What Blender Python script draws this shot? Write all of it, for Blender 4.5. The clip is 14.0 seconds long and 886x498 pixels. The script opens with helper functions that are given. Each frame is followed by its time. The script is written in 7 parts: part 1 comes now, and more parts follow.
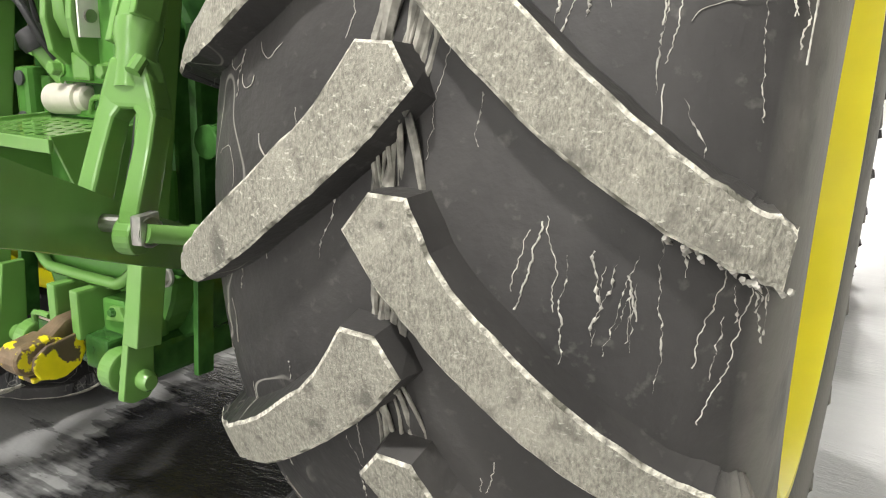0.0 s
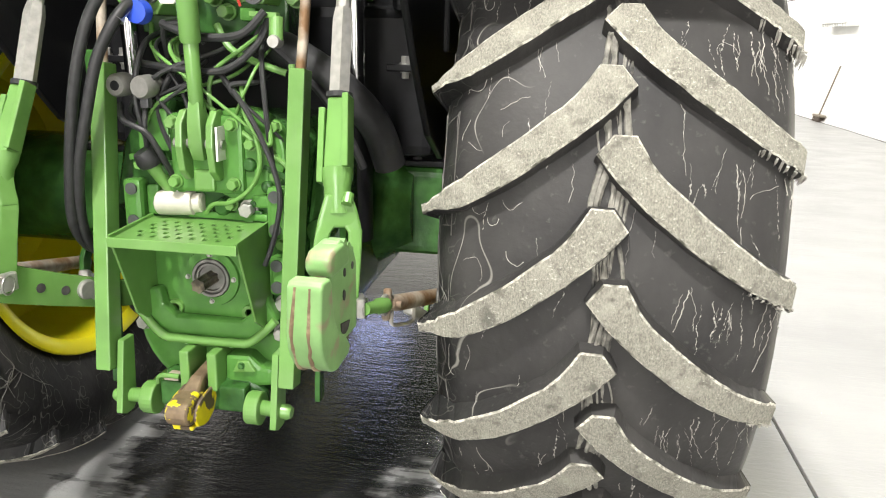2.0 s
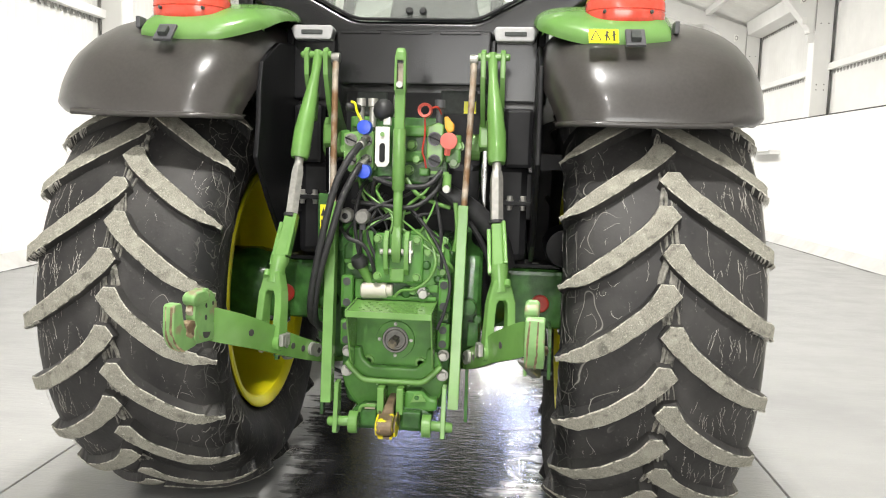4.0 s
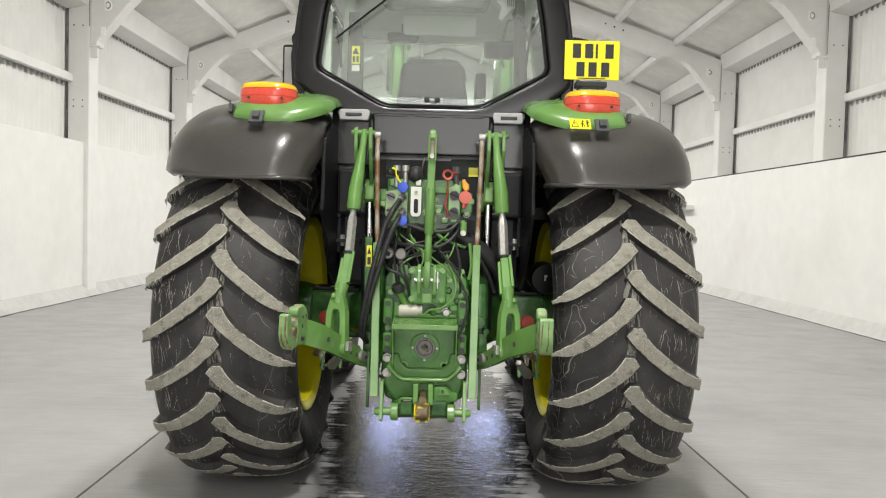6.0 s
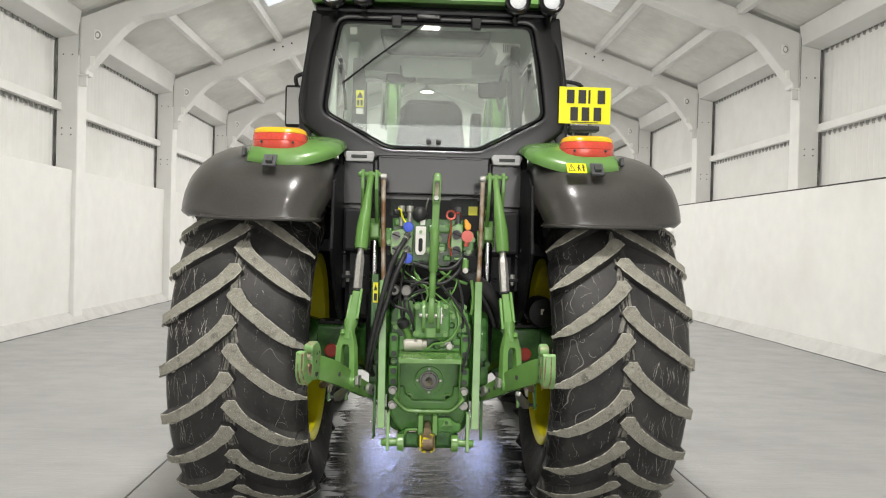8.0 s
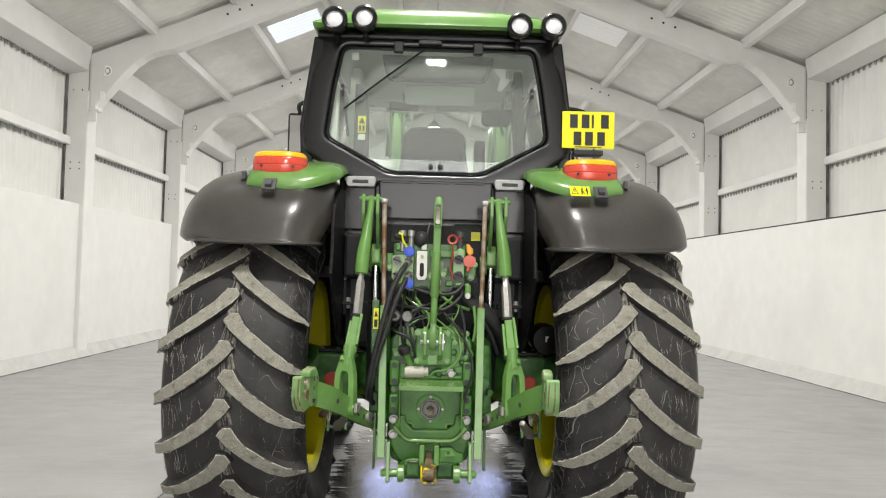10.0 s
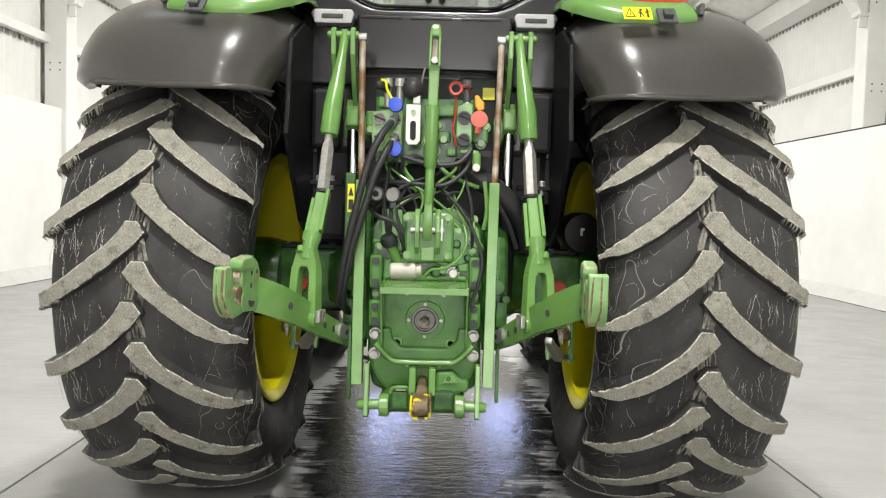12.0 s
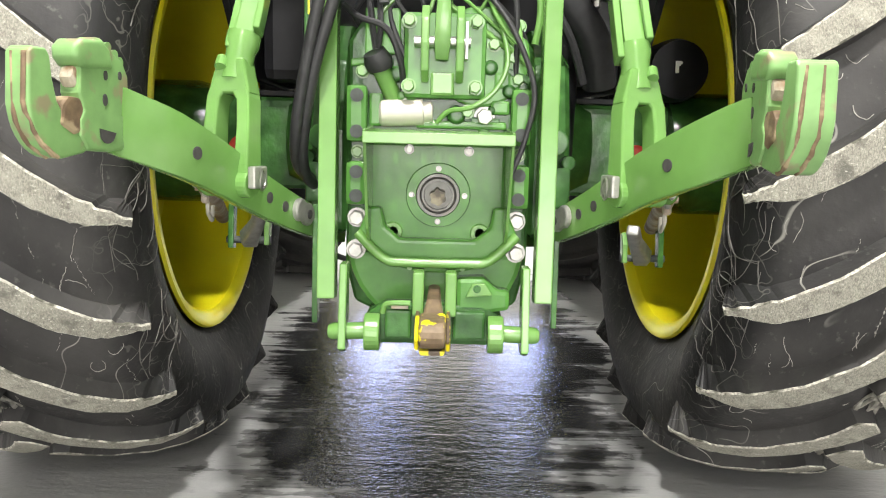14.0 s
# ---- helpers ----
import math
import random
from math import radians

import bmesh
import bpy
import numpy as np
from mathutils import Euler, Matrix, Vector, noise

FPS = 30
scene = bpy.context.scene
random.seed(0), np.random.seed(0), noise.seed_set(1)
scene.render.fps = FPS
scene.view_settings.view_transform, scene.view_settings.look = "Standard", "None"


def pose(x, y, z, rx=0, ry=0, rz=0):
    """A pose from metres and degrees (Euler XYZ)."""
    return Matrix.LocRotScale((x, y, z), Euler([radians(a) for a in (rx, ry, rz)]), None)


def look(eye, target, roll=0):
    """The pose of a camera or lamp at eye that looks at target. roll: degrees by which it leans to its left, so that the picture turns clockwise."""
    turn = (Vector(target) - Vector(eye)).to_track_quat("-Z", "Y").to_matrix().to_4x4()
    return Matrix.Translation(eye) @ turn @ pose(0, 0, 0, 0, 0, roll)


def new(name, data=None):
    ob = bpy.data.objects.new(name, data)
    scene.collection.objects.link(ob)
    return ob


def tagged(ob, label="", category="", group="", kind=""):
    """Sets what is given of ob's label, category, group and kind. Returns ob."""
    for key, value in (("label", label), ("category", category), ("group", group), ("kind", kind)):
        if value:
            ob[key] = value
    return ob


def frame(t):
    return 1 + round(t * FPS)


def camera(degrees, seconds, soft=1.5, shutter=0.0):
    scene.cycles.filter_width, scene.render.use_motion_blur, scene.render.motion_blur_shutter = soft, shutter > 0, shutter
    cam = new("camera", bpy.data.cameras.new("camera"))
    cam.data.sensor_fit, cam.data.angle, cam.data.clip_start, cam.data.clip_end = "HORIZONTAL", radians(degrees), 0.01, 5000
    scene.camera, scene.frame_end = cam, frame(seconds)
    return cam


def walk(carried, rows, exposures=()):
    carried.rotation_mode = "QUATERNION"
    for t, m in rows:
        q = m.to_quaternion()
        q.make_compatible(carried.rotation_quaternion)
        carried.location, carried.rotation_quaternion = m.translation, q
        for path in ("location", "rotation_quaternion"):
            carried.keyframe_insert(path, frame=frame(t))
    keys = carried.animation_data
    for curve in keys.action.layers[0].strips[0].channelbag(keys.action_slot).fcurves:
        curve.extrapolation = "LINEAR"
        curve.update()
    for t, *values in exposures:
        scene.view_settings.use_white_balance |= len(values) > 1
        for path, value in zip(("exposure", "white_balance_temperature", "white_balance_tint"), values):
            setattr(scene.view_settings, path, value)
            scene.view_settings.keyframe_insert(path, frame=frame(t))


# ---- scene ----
cam = camera(60.2, 14.0, soft=1.1)
PATH = [
    # seconds, eye, target, roll
    (0, (1.264, -1.319, 1.010), (0.273, 0.342, 0.503), 1.80),
    (0.5, (1.177, -1.422, 1.011), (0.416, 0.342, 0.454), 1.50),
    (1, (1.090, -1.614, 1.086), (0.520, 0.224, 0.537), 1.85),
    (1.5, (0.950, -1.827, 1.203), (0.528, 0.048, 0.655), 1.70),
    (2, (0.818, -2.062, 1.279), (0.504, -0.158, 0.753), 1.50),
    (2.5, (0.740, -2.336, 1.306), (0.471, -0.404, 0.860), 1.70),
    (3, (0.605, -2.600, 1.341), (0.389, -0.647, 0.966), 1.69),
    (3.5, (0.464, -2.855, 1.354), (0.270, -0.887, 1.060), 1.68),
    (4, (0.415, -3.112, 1.361), (0.228, -1.134, 1.136), 1.60),
    (6.5, (-0.005, -4.146, 1.321), (0.034, -2.147, 1.255), 1.50),
    (7, (-0.041, -4.197, 1.353), (0.009, -2.199, 1.289), 1.50),
    (7.5, (-0.048, -4.194, 1.387), (0.007, -2.195, 1.340), 1.45),
    (8, (-0.054, -4.191, 1.401), (0.004, -2.192, 1.385), 1.42),
    (10.5, (0.014, -4.070, 1.298), (0.037, -2.072, 1.383), 1.35),
    (11, (0.044, -3.836, 1.246), (0.059, -1.836, 1.280), 1.36),
    (11.5, (0.025, -3.468, 1.214), (0.040, -1.468, 1.171), 1.52),
    (12, (0.075, -3.135, 1.126), (0.063, -1.138, 1.017), 1.55),
    (12.5, (0.074, -2.762, 1.035), (0.070, -0.771, 0.841), 1.70),
    (13, (0.040, -2.434, 0.894), (0.012, -0.449, 0.650), 1.29),
    (13.5, (-0.004, -2.228, 0.822), (-0.012, -0.248, 0.542), 1.32),
    (14, (0.009, -2.105, 0.853), (0.017, -0.126, 0.560), 1.52),
]
EXPOSURES = [(0, 0.37), (1, 0.46), (1.5, 0.60), (2, 0.62), (3, 0.49), (4, 0.22), (6.5, -0.42), (8, -0.43), (11, -0.43), (12, -0.06), (13, 0.52), (14, 0.77)]
walk(cam, [(t, look(eye, target, roll)) for t, eye, target, roll in PATH], EXPOSURES)

# ---- world and light ----
LAMP_WATTS = 385
world = bpy.data.worlds.new("sky")
scene.world = world
world.use_nodes = True
wn = world.node_tree.nodes
sky = wn.new("ShaderNodeTexSky")
sky.sky_type, sky.sun_disc, sky.sun_elevation, sky.sun_rotation = "NISHITA", False, radians(40), radians(200)
world.node_tree.links.new(sky.outputs[0], wn["Background"].inputs[0])
wn["Background"].inputs[1].default_value = 0.12


def area_lamp(name, eye, target, sx, sy, watts, colour=(1, 1, 1)):
    data = bpy.data.lights.new(name, "AREA")
    data.shape, data.size, data.size_y, data.energy, data.color = "RECTANGLE", sx, sy, watts, colour
    ob = new(name, data)
    ob.matrix_world = look(eye, target)
    return ob


for k in range(-5, 3):
    lamp_y = 8.1 + 4.55 * (k + 0.5)
    lamp_x = 0.02
    area_lamp("high_bay_light", (lamp_x, lamp_y, 6.02), (lamp_x, lamp_y, 0), 0.4, 0.4, LAMP_WATTS * (0.45 if lamp_y < -5 else 1.05), (1.0, 0.975, 0.93))
# two added lamps of no known source, for the blue floor glow
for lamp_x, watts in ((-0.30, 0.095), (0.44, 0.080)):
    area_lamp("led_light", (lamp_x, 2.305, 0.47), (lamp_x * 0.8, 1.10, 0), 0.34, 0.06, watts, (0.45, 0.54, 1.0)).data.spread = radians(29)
# added lamp behind the camera that brightens the tractor's rear faces
area_lamp("doorway_light", (0.65, -14.35, 2.15), (0.4, 0, 1.6), 4.8, 4.1, 450, (1.0, 0.98, 0.95))


# ---- materials ----
def material(name, colour, rough=0.5, metal=0.0, grain=0.0, scale=20.0, bump=0.0, stain=None, stain_scale=2.0, stain_at=(0.5, 0.7), coat=0.0, detail=8.0):
    """Principled surface: fine grain in value, a coarser stain colour and a fine relief, in metres."""
    m = bpy.data.materials.new(name)
    m.use_nodes = True
    nt = m.node_tree
    b = nt.nodes["Principled BSDF"]
    b.inputs["Roughness"].default_value = rough
    b.inputs["Metallic"].default_value = metal
    b.inputs["Coat Weight"].default_value = coat
    b.inputs["Coat Roughness"].default_value = 0.12
    b.inputs["Base Color"].default_value = (*colour, 1)
    if not (grain or stain or bump):
        return m
    geo = nt.nodes.new("ShaderNodeNewGeometry")
    fine = nt.nodes.new("ShaderNodeTexNoise")
    fine.inputs["Scale"].default_value, fine.inputs["Detail"].default_value = scale, detail
    nt.links.new(geo.outputs["Position"], fine.inputs["Vector"])
    ramp = nt.nodes.new("ShaderNodeValToRGB")
    ramp.color_ramp.elements[0].position, ramp.color_ramp.elements[1].position = 0.3, 0.7
    ramp.color_ramp.elements[0].color = (*[c * (1 - grain) for c in colour], 1)
    ramp.color_ramp.elements[1].color = (*[min(1, c * (1 + grain)) for c in colour], 1)
    nt.links.new(fine.outputs["Fac"], ramp.inputs["Fac"])
    last = ramp.outputs["Color"]
    if stain:
        big = nt.nodes.new("ShaderNodeTexNoise")
        big.inputs["Scale"].default_value, big.inputs["Detail"].default_value = stain_scale, 6
        nt.links.new(geo.outputs["Position"], big.inputs["Vector"])
        at = nt.nodes.new("ShaderNodeMapRange")
        at.inputs["From Min"].default_value, at.inputs["From Max"].default_value = stain_at
        nt.links.new(big.outputs["Fac"], at.inputs["Value"])
        mix = nt.nodes.new("ShaderNodeMix")
        mix.data_type = "RGBA"
        mix.inputs["B"].default_value = (*stain, 1)
        for node_input in mix.inputs:
            if node_input.name == "A" and node_input.type == "RGBA":
                nt.links.new(last, node_input)
            if node_input.name == "B" and node_input.type == "RGBA":
                node_input.default_value = (*stain, 1)
        nt.links.new(at.outputs["Result"], mix.inputs["Factor"])
        last = [o for o in mix.outputs if o.type == "RGBA"][0]
    nt.links.new(last, b.inputs["Base Color"])
    if bump:
        bn = nt.nodes.new("ShaderNodeBump")
        bn.inputs["Strength"].default_value, bn.inputs["Distance"].default_value = bump, 0.01
        nt.links.new(fine.outputs["Fac"], bn.inputs["Height"])
        nt.links.new(bn.outputs["Normal"], b.inputs["Normal"])
    return m


GREEN = material("green_paint", (0.136, 0.288, 0.070), 0.27, 0, 0.12, 9, 0.05, (0.20, 0.35, 0.12), 4, (0.52, 0.8), coat=0.35)
# GREEN_D and GREEN_P: the same paint darkened, so recessed parts look shaded
GREEN_D = material("shaded_green_casting", (0.042, 0.126, 0.028), 0.22, 0, 0.25, 28, 0.30, (0.020, 0.060, 0.015), 9, (0.46, 0.66), coat=0.15)
GREEN_P = material("shaded_glossy_green", (0.082, 0.222, 0.044), 0.26, 0, 0.15, 18, 0.12, (0.058, 0.165, 0.033), 7, (0.48, 0.70), coat=0.15)
GREEN_W = material("worn_green", (0.185, 0.345, 0.12), 0.42, 0, 0.15, 25, 0.1, (0.25, 0.225, 0.13), 24, (0.56, 0.66))
YELLOW = material("yellow_paint", (0.88, 0.79, 0.014), 0.34, 0, 0.05, 6, 0.06, (0.80, 0.72, 0.014), 5, (0.5, 0.8), coat=0.2)
BLACKPL = material("black_plastic", (0.046, 0.042, 0.039), 0.30, 0, 0.12, 90, 0.02, (0.066, 0.060, 0.056), 2.5, (0.45, 0.75), coat=0.5)
BLACK = material("black_matt", (0.009, 0.009, 0.010), 0.4, 0, 0.2, 30, 0.02)
CABBLACK = material("cab_black", (0.0050, 0.0051, 0.0057), 0.26, 0, 0.15, 3, 0.0, (0.010, 0.010, 0.011), 1.5, (0.45, 0.7), coat=0.3)
DARKGREY = material("dark_grey_trim", (0.060, 0.066, 0.062), 0.6, 0, 0.2, 60, 0.1)
LINER = material("cab_liner", (0.62, 0.68, 0.60), 0.8, 0, 0.08, 40, 0.1)
HATCH = material("tinted_hatch", (0.20, 0.235, 0.22), 0.25, 0, 0.05, 20)
HOSE = material("rubber_hose", (0.03, 0.03, 0.031), 0.45, 0, 0.2, 50, 0.1)
STEEL = material("bright_steel", (0.40, 0.39, 0.365), 0.36, 1.0, 0.15, 40, 0.03)
CHROME = material("chrome_rod", (0.8, 0.8, 0.8), 0.1, 1.0)
ZINC = material("zinc_bolt", (0.46, 0.45, 0.42), 0.42, 0.7, 0.15, 60, 0.05)
RUST = material("rusty_rod", (0.42, 0.36, 0.29), 0.6, 0.25, 0.3, 30, 0.1, (0.20, 0.11, 0.05), 14, (0.42, 0.62))
DRAWBAR = material("worn_drawbar", (0.17, 0.12, 0.072), 0.5, 0.2, 0.3, 40, 0.2, (0.11, 0.07, 0.04), 18, (0.5, 0.62))
LUGEDGE = material("frayed_lug_edge", (0.52, 0.50, 0.43), 0.95, 0, 0.6, 160, 0.8, (0.13, 0.125, 0.10), 40, (0.5, 0.62))
RIDGE = material("stretched_rubber", (0.24, 0.23, 0.20), 0.8, 0, 0.5, 60, 0.4, (0.05, 0.049, 0.046), 18, (0.52, 0.62))
DRAWTIP = material("chipped_tongue", (0.17, 0.12, 0.072), 0.5, 0.1, 0.3, 40, 0.2, (0.76, 0.64, 0.012), 30, (0.55, 0.58))
GREASE = material("greasy_steel", (0.17, 0.15, 0.10), 0.4, 0.5, 0.3, 60, 0.1, (0.05, 0.042, 0.03), 40, (0.45, 0.6))
SEAL = material("grey_seal", (0.20, 0.195, 0.18), 0.45, 0.3, 0.15, 60)
THREAD = material("dried_thread", (0.40, 0.385, 0.345), 0.8, 0, 0.5, 60)
WEB = material("dried_film", (0.125, 0.12, 0.11), 0.8, 0, 0.5, 40)
GRIME = material("rusty_grime", (0.16, 0.105, 0.06), 0.7, 0, 0.3, 50, 0.3, (0.36, 0.28, 0.17), 25, (0.5, 0.6))
YELLOWM = material("worn_yellow", (0.80, 0.68, 0.01), 0.4, 0, 0.1, 30, 0.1, (0.10, 0.07, 0.045), 22, (0.515, 0.545))
STONE = material("chalky_latch", (0.40, 0.35, 0.27), 0.75, 0, 0.3, 60, 0.25, (0.26, 0.17, 0.10), 40, (0.5, 0.62))
BONE = material("milky_plastic", (0.54, 0.51, 0.44), 0.45, 0, 0.06, 30, 0.03)
WHITEP = material("white_bracket", (0.75, 0.74, 0.68), 0.5, 0, 0.06, 30, 0.03)
BLUE = material("blue_cap", (0.03, 0.08, 0.55), 0.35, 0, 0.1, 30)
RED = material("red_plastic", (0.50, 0.045, 0.028), 0.3, 0, 0.08, 30)
PINK = material("faded_red_cap", (0.62, 0.14, 0.11), 0.45, 0, 0.1, 30)
ORANGE = material("orange_cap", (0.75, 0.34, 0.03), 0.4, 0, 0.08, 30)
AMBER = material("amber_lens", (0.92, 0.50, 0.025), 0.12, 0, 0.05, 90, coat=0.5)
REDLENS = material("red_lens", (0.66, 0.075, 0.045), 0.14, 0, 0.1, 90, coat=0.5)
CLEARLENS = material("lamp_lens", (0.75, 0.76, 0.78), 0.12, 0, 0.08, 120, 0.2, coat=0.6)
SIGN = material("yellow_plate", (0.85, 0.80, 0.01), 0.35, 0, 0.03, 20)
INK = material("black_print", (0.02, 0.02, 0.02), 0.5)
GREYPL = material("grey_socket", (0.07, 0.07, 0.075), 0.5, 0, 0.1, 60)
HANDLE = material("grey_handle", (0.42, 0.42, 0.42), 0.35, 0, 0.06, 60)
WOOD = material("broom_wood", (0.20, 0.17, 0.13), 0.6, 0, 0.25, 30)
BRISTLE = material("broom_bristle", (0.09, 0.07, 0.055), 0.9, 0, 0.3, 90, 0.5)
WHITE = material("white_wall", (0.71, 0.705, 0.685), 0.65, 0, 0.03, 4, 0.05, (0.62, 0.61, 0.585), 0.7, (0.5, 0.85))
WHITE_R = material("white_roof", (0.85, 0.84, 0.81), 0.75, 0, 0.05, 5, 0.06, (0.70, 0.69, 0.66), 0.9, (0.45, 0.8))
# fillet paint darkened to offset the light its sloped top catches
WHITE_B = material("darkened_white_base", (0.47, 0.465, 0.45), 0.7, 0, 0.06, 8, 0.1, (0.38, 0.37, 0.355), 2.5, (0.5, 0.75))
SHADOWGAP = material("gap_shade", (0.30, 0.295, 0.28), 0.9, 0, 0.3, 30)
COLUMNGAP = material("column_gap", (0.15, 0.147, 0.14), 0.9, 0, 0.6, 5)
JOINT = material("joint_dirt_and_shade", (0.05, 0.048, 0.045), 0.9, 0, 0.3, 40, 0.3)


def glow(name, colour, strength):
    m = bpy.data.materials.new(name)
    m.use_nodes = True
    b = m.node_tree.nodes["Principled BSDF"]
    b.inputs["Emission Color"].default_value, b.inputs["Emission Strength"].default_value = (*colour, 1), strength
    return m


SKYLIGHT = glow("rooflight_sheet", (0.80, 0.89, 1.0), 0.85)
BARGLOW = glow("added_bar_glow", (0.50, 0.62, 1.0), 1.2)
DIRTYLIGHT = glow("dirty_rooflight_sheet", (0.93, 0.94, 0.90), 0.22)
LAMPGLOW = glow("lamp_glow", (1.0, 0.97, 0.92), 12.0)


def glass_material():
    m = bpy.data.materials.new("cab_glass")
    m.use_nodes = True
    nt = m.node_tree
    clear, gloss, mix, fres = (nt.nodes.new("ShaderNode" + k) for k in ("BsdfTransparent", "BsdfGlossy", "MixShader", "Fresnel"))
    clear.inputs["Color"].default_value = (0.935, 0.972, 0.945, 1)
    gloss.inputs["Roughness"].default_value = 0.02
    fres.inputs["IOR"].default_value = 1.5
    nt.links.new(fres.outputs[0], mix.inputs[0])
    nt.links.new(clear.outputs[0], mix.inputs[1])
    nt.links.new(gloss.outputs[0], mix.inputs[2])
    # a thin pale veil put in for the white shed reflected in the glass
    dust, film = nt.nodes.new("ShaderNodeBsdfDiffuse"), nt.nodes.new("ShaderNodeMixShader")
    dust.inputs["Color"].default_value = (0.75, 0.77, 0.74, 1)
    film.inputs[0].default_value = 0.11
    nt.links.new(mix.outputs[0], film.inputs[1])
    nt.links.new(dust.outputs[0], film.inputs[2])
    nt.links.new(film.outputs[0], nt.nodes["Material Output"].inputs["Surface"])
    return m


GLASS = glass_material()


def node(nt, kind, **inputs):
    n = nt.nodes.new("ShaderNode" + kind)
    for key, value in inputs.items():
        n.inputs[key.replace("_", " ")].default_value = value
    return n


def blend(nt, factor, a, b):
    """A colour mix: a and b are sockets or RGB tuples."""
    mix = nt.nodes.new("ShaderNodeMix")
    mix.data_type = "RGBA"
    nt.links.new(factor, mix.inputs[0])
    for n, value in ((6, a), (7, b)):
        if isinstance(value, tuple):
            mix.inputs[n].default_value = (*value, 1)
        else:
            nt.links.new(value, mix.inputs[n])
    return mix.outputs[2]


def span(nt, value, lo, hi):
    m = node(nt, "MapRange", From_Min=lo, From_Max=hi)
    nt.links.new(value, m.inputs["Value"])
    return m.outputs["Result"]


def stretched(nt, vector, scale, size, detail=5.0, rough=0.55):
    mp = node(nt, "Mapping", Scale=scale)
    nt.links.new(vector, mp.inputs["Vector"])
    n = node(nt, "TexNoise", Scale=size, Detail=detail, Roughness=rough)
    nt.links.new(mp.outputs["Vector"], n.inputs["Vector"])
    return n.outputs["Fac"]


def product(nt, a, b):
    m = nt.nodes.new("ShaderNodeMath")
    m.operation = "MULTIPLY"
    nt.links.new(a, m.inputs[0]), nt.links.new(b, m.inputs[1])
    return m.outputs[0]


def thread(nt, value, at, width):
    """1 on a thin line where value crosses a level, 0 elsewhere."""
    d = nt.nodes.new("ShaderNodeMath")
    d.operation = "SUBTRACT"
    d.inputs[1].default_value = at
    nt.links.new(value, d.inputs[0])
    a = nt.nodes.new("ShaderNodeMath")
    a.operation = "ABSOLUTE"
    nt.links.new(d.outputs[0], a.inputs[0])
    return span(nt, a.outputs[0], width, width * 0.3)


def rubber_material(name):
    """Black tyre rubber with a grey bloom, dried drips and thread-like residue."""
    m = bpy.data.materials.new(name)
    m.use_nodes = True
    nt = m.node_tree
    b = nt.nodes["Principled BSDF"]
    b.inputs["Roughness"].default_value = 0.55
    pos = nt.nodes.new("ShaderNodeNewGeometry").outputs["Position"]
    bloom = stretched(nt, pos, (1, 1, 0.6), 5, 5)
    col = blend(nt, span(nt, bloom, 0.35, 0.75), (0.026, 0.025, 0.025), (0.070, 0.067, 0.064))
    fine = stretched(nt, pos, (1, 1, 1), 60, 4)
    col = blend(nt, span(nt, fine, 0.62, 0.8), col, (0.10, 0.097, 0.088))
    # loops of residue keep to the sidewalls
    axes = nt.nodes.new("ShaderNodeSeparateXYZ")
    nt.links.new(pos, axes.inputs[0])
    flank = nt.nodes.new("ShaderNodeMath")
    flank.operation = "ABSOLUTE"
    nt.links.new(axes.outputs[0], flank.inputs[0])
    sidewall = span(nt, flank.outputs[0], 0.645, 0.615)
    dusty = product(nt, span(nt, flank.outputs[0], 1.180, 1.204), span(nt, stretched(nt, pos, (1, 1, 1), 9, 4), 0.25, 0.5))
    col = blend(nt, dusty, col, (0.15, 0.143, 0.125))
    # inner sidewall darkened: the shade it stands in, put into the colour
    col = blend(nt, product(nt, sidewall, span(nt, bloom, 0.72, 0.45)), col, (0.014, 0.0138, 0.014))
    web = product(nt, thread(nt, stretched(nt, pos, (1, 1, 0.6), 13, 2), 0.47, 0.007), sidewall)
    col = blend(nt, web, col, (0.085, 0.082, 0.075))
    web2 = product(nt, thread(nt, stretched(nt, pos, (1, 1, 1), 9, 2.5), 0.53, 0.006), sidewall)
    col = blend(nt, web2, col, (0.075, 0.073, 0.066))
    hair = product(nt, thread(nt, stretched(nt, pos, (1, 1, 0.7), 6, 1.0), 0.5, 0.0035), span(nt, stretched(nt, pos, (1, 1, 1), 3.5, 2), 0.5, 0.56))
    hair = product(nt, hair, span(nt, flank.outputs[0], 0.76, 0.70))
    col = blend(nt, hair, col, (0.30, 0.29, 0.26))
    nt.links.new(col, b.inputs["Base Color"])
    bump = node(nt, "Bump", Strength=0.25, Distance=0.006)
    nt.links.new(fine, bump.inputs["Height"])
    nt.links.new(bump.outputs["Normal"], b.inputs["Normal"])
    return m


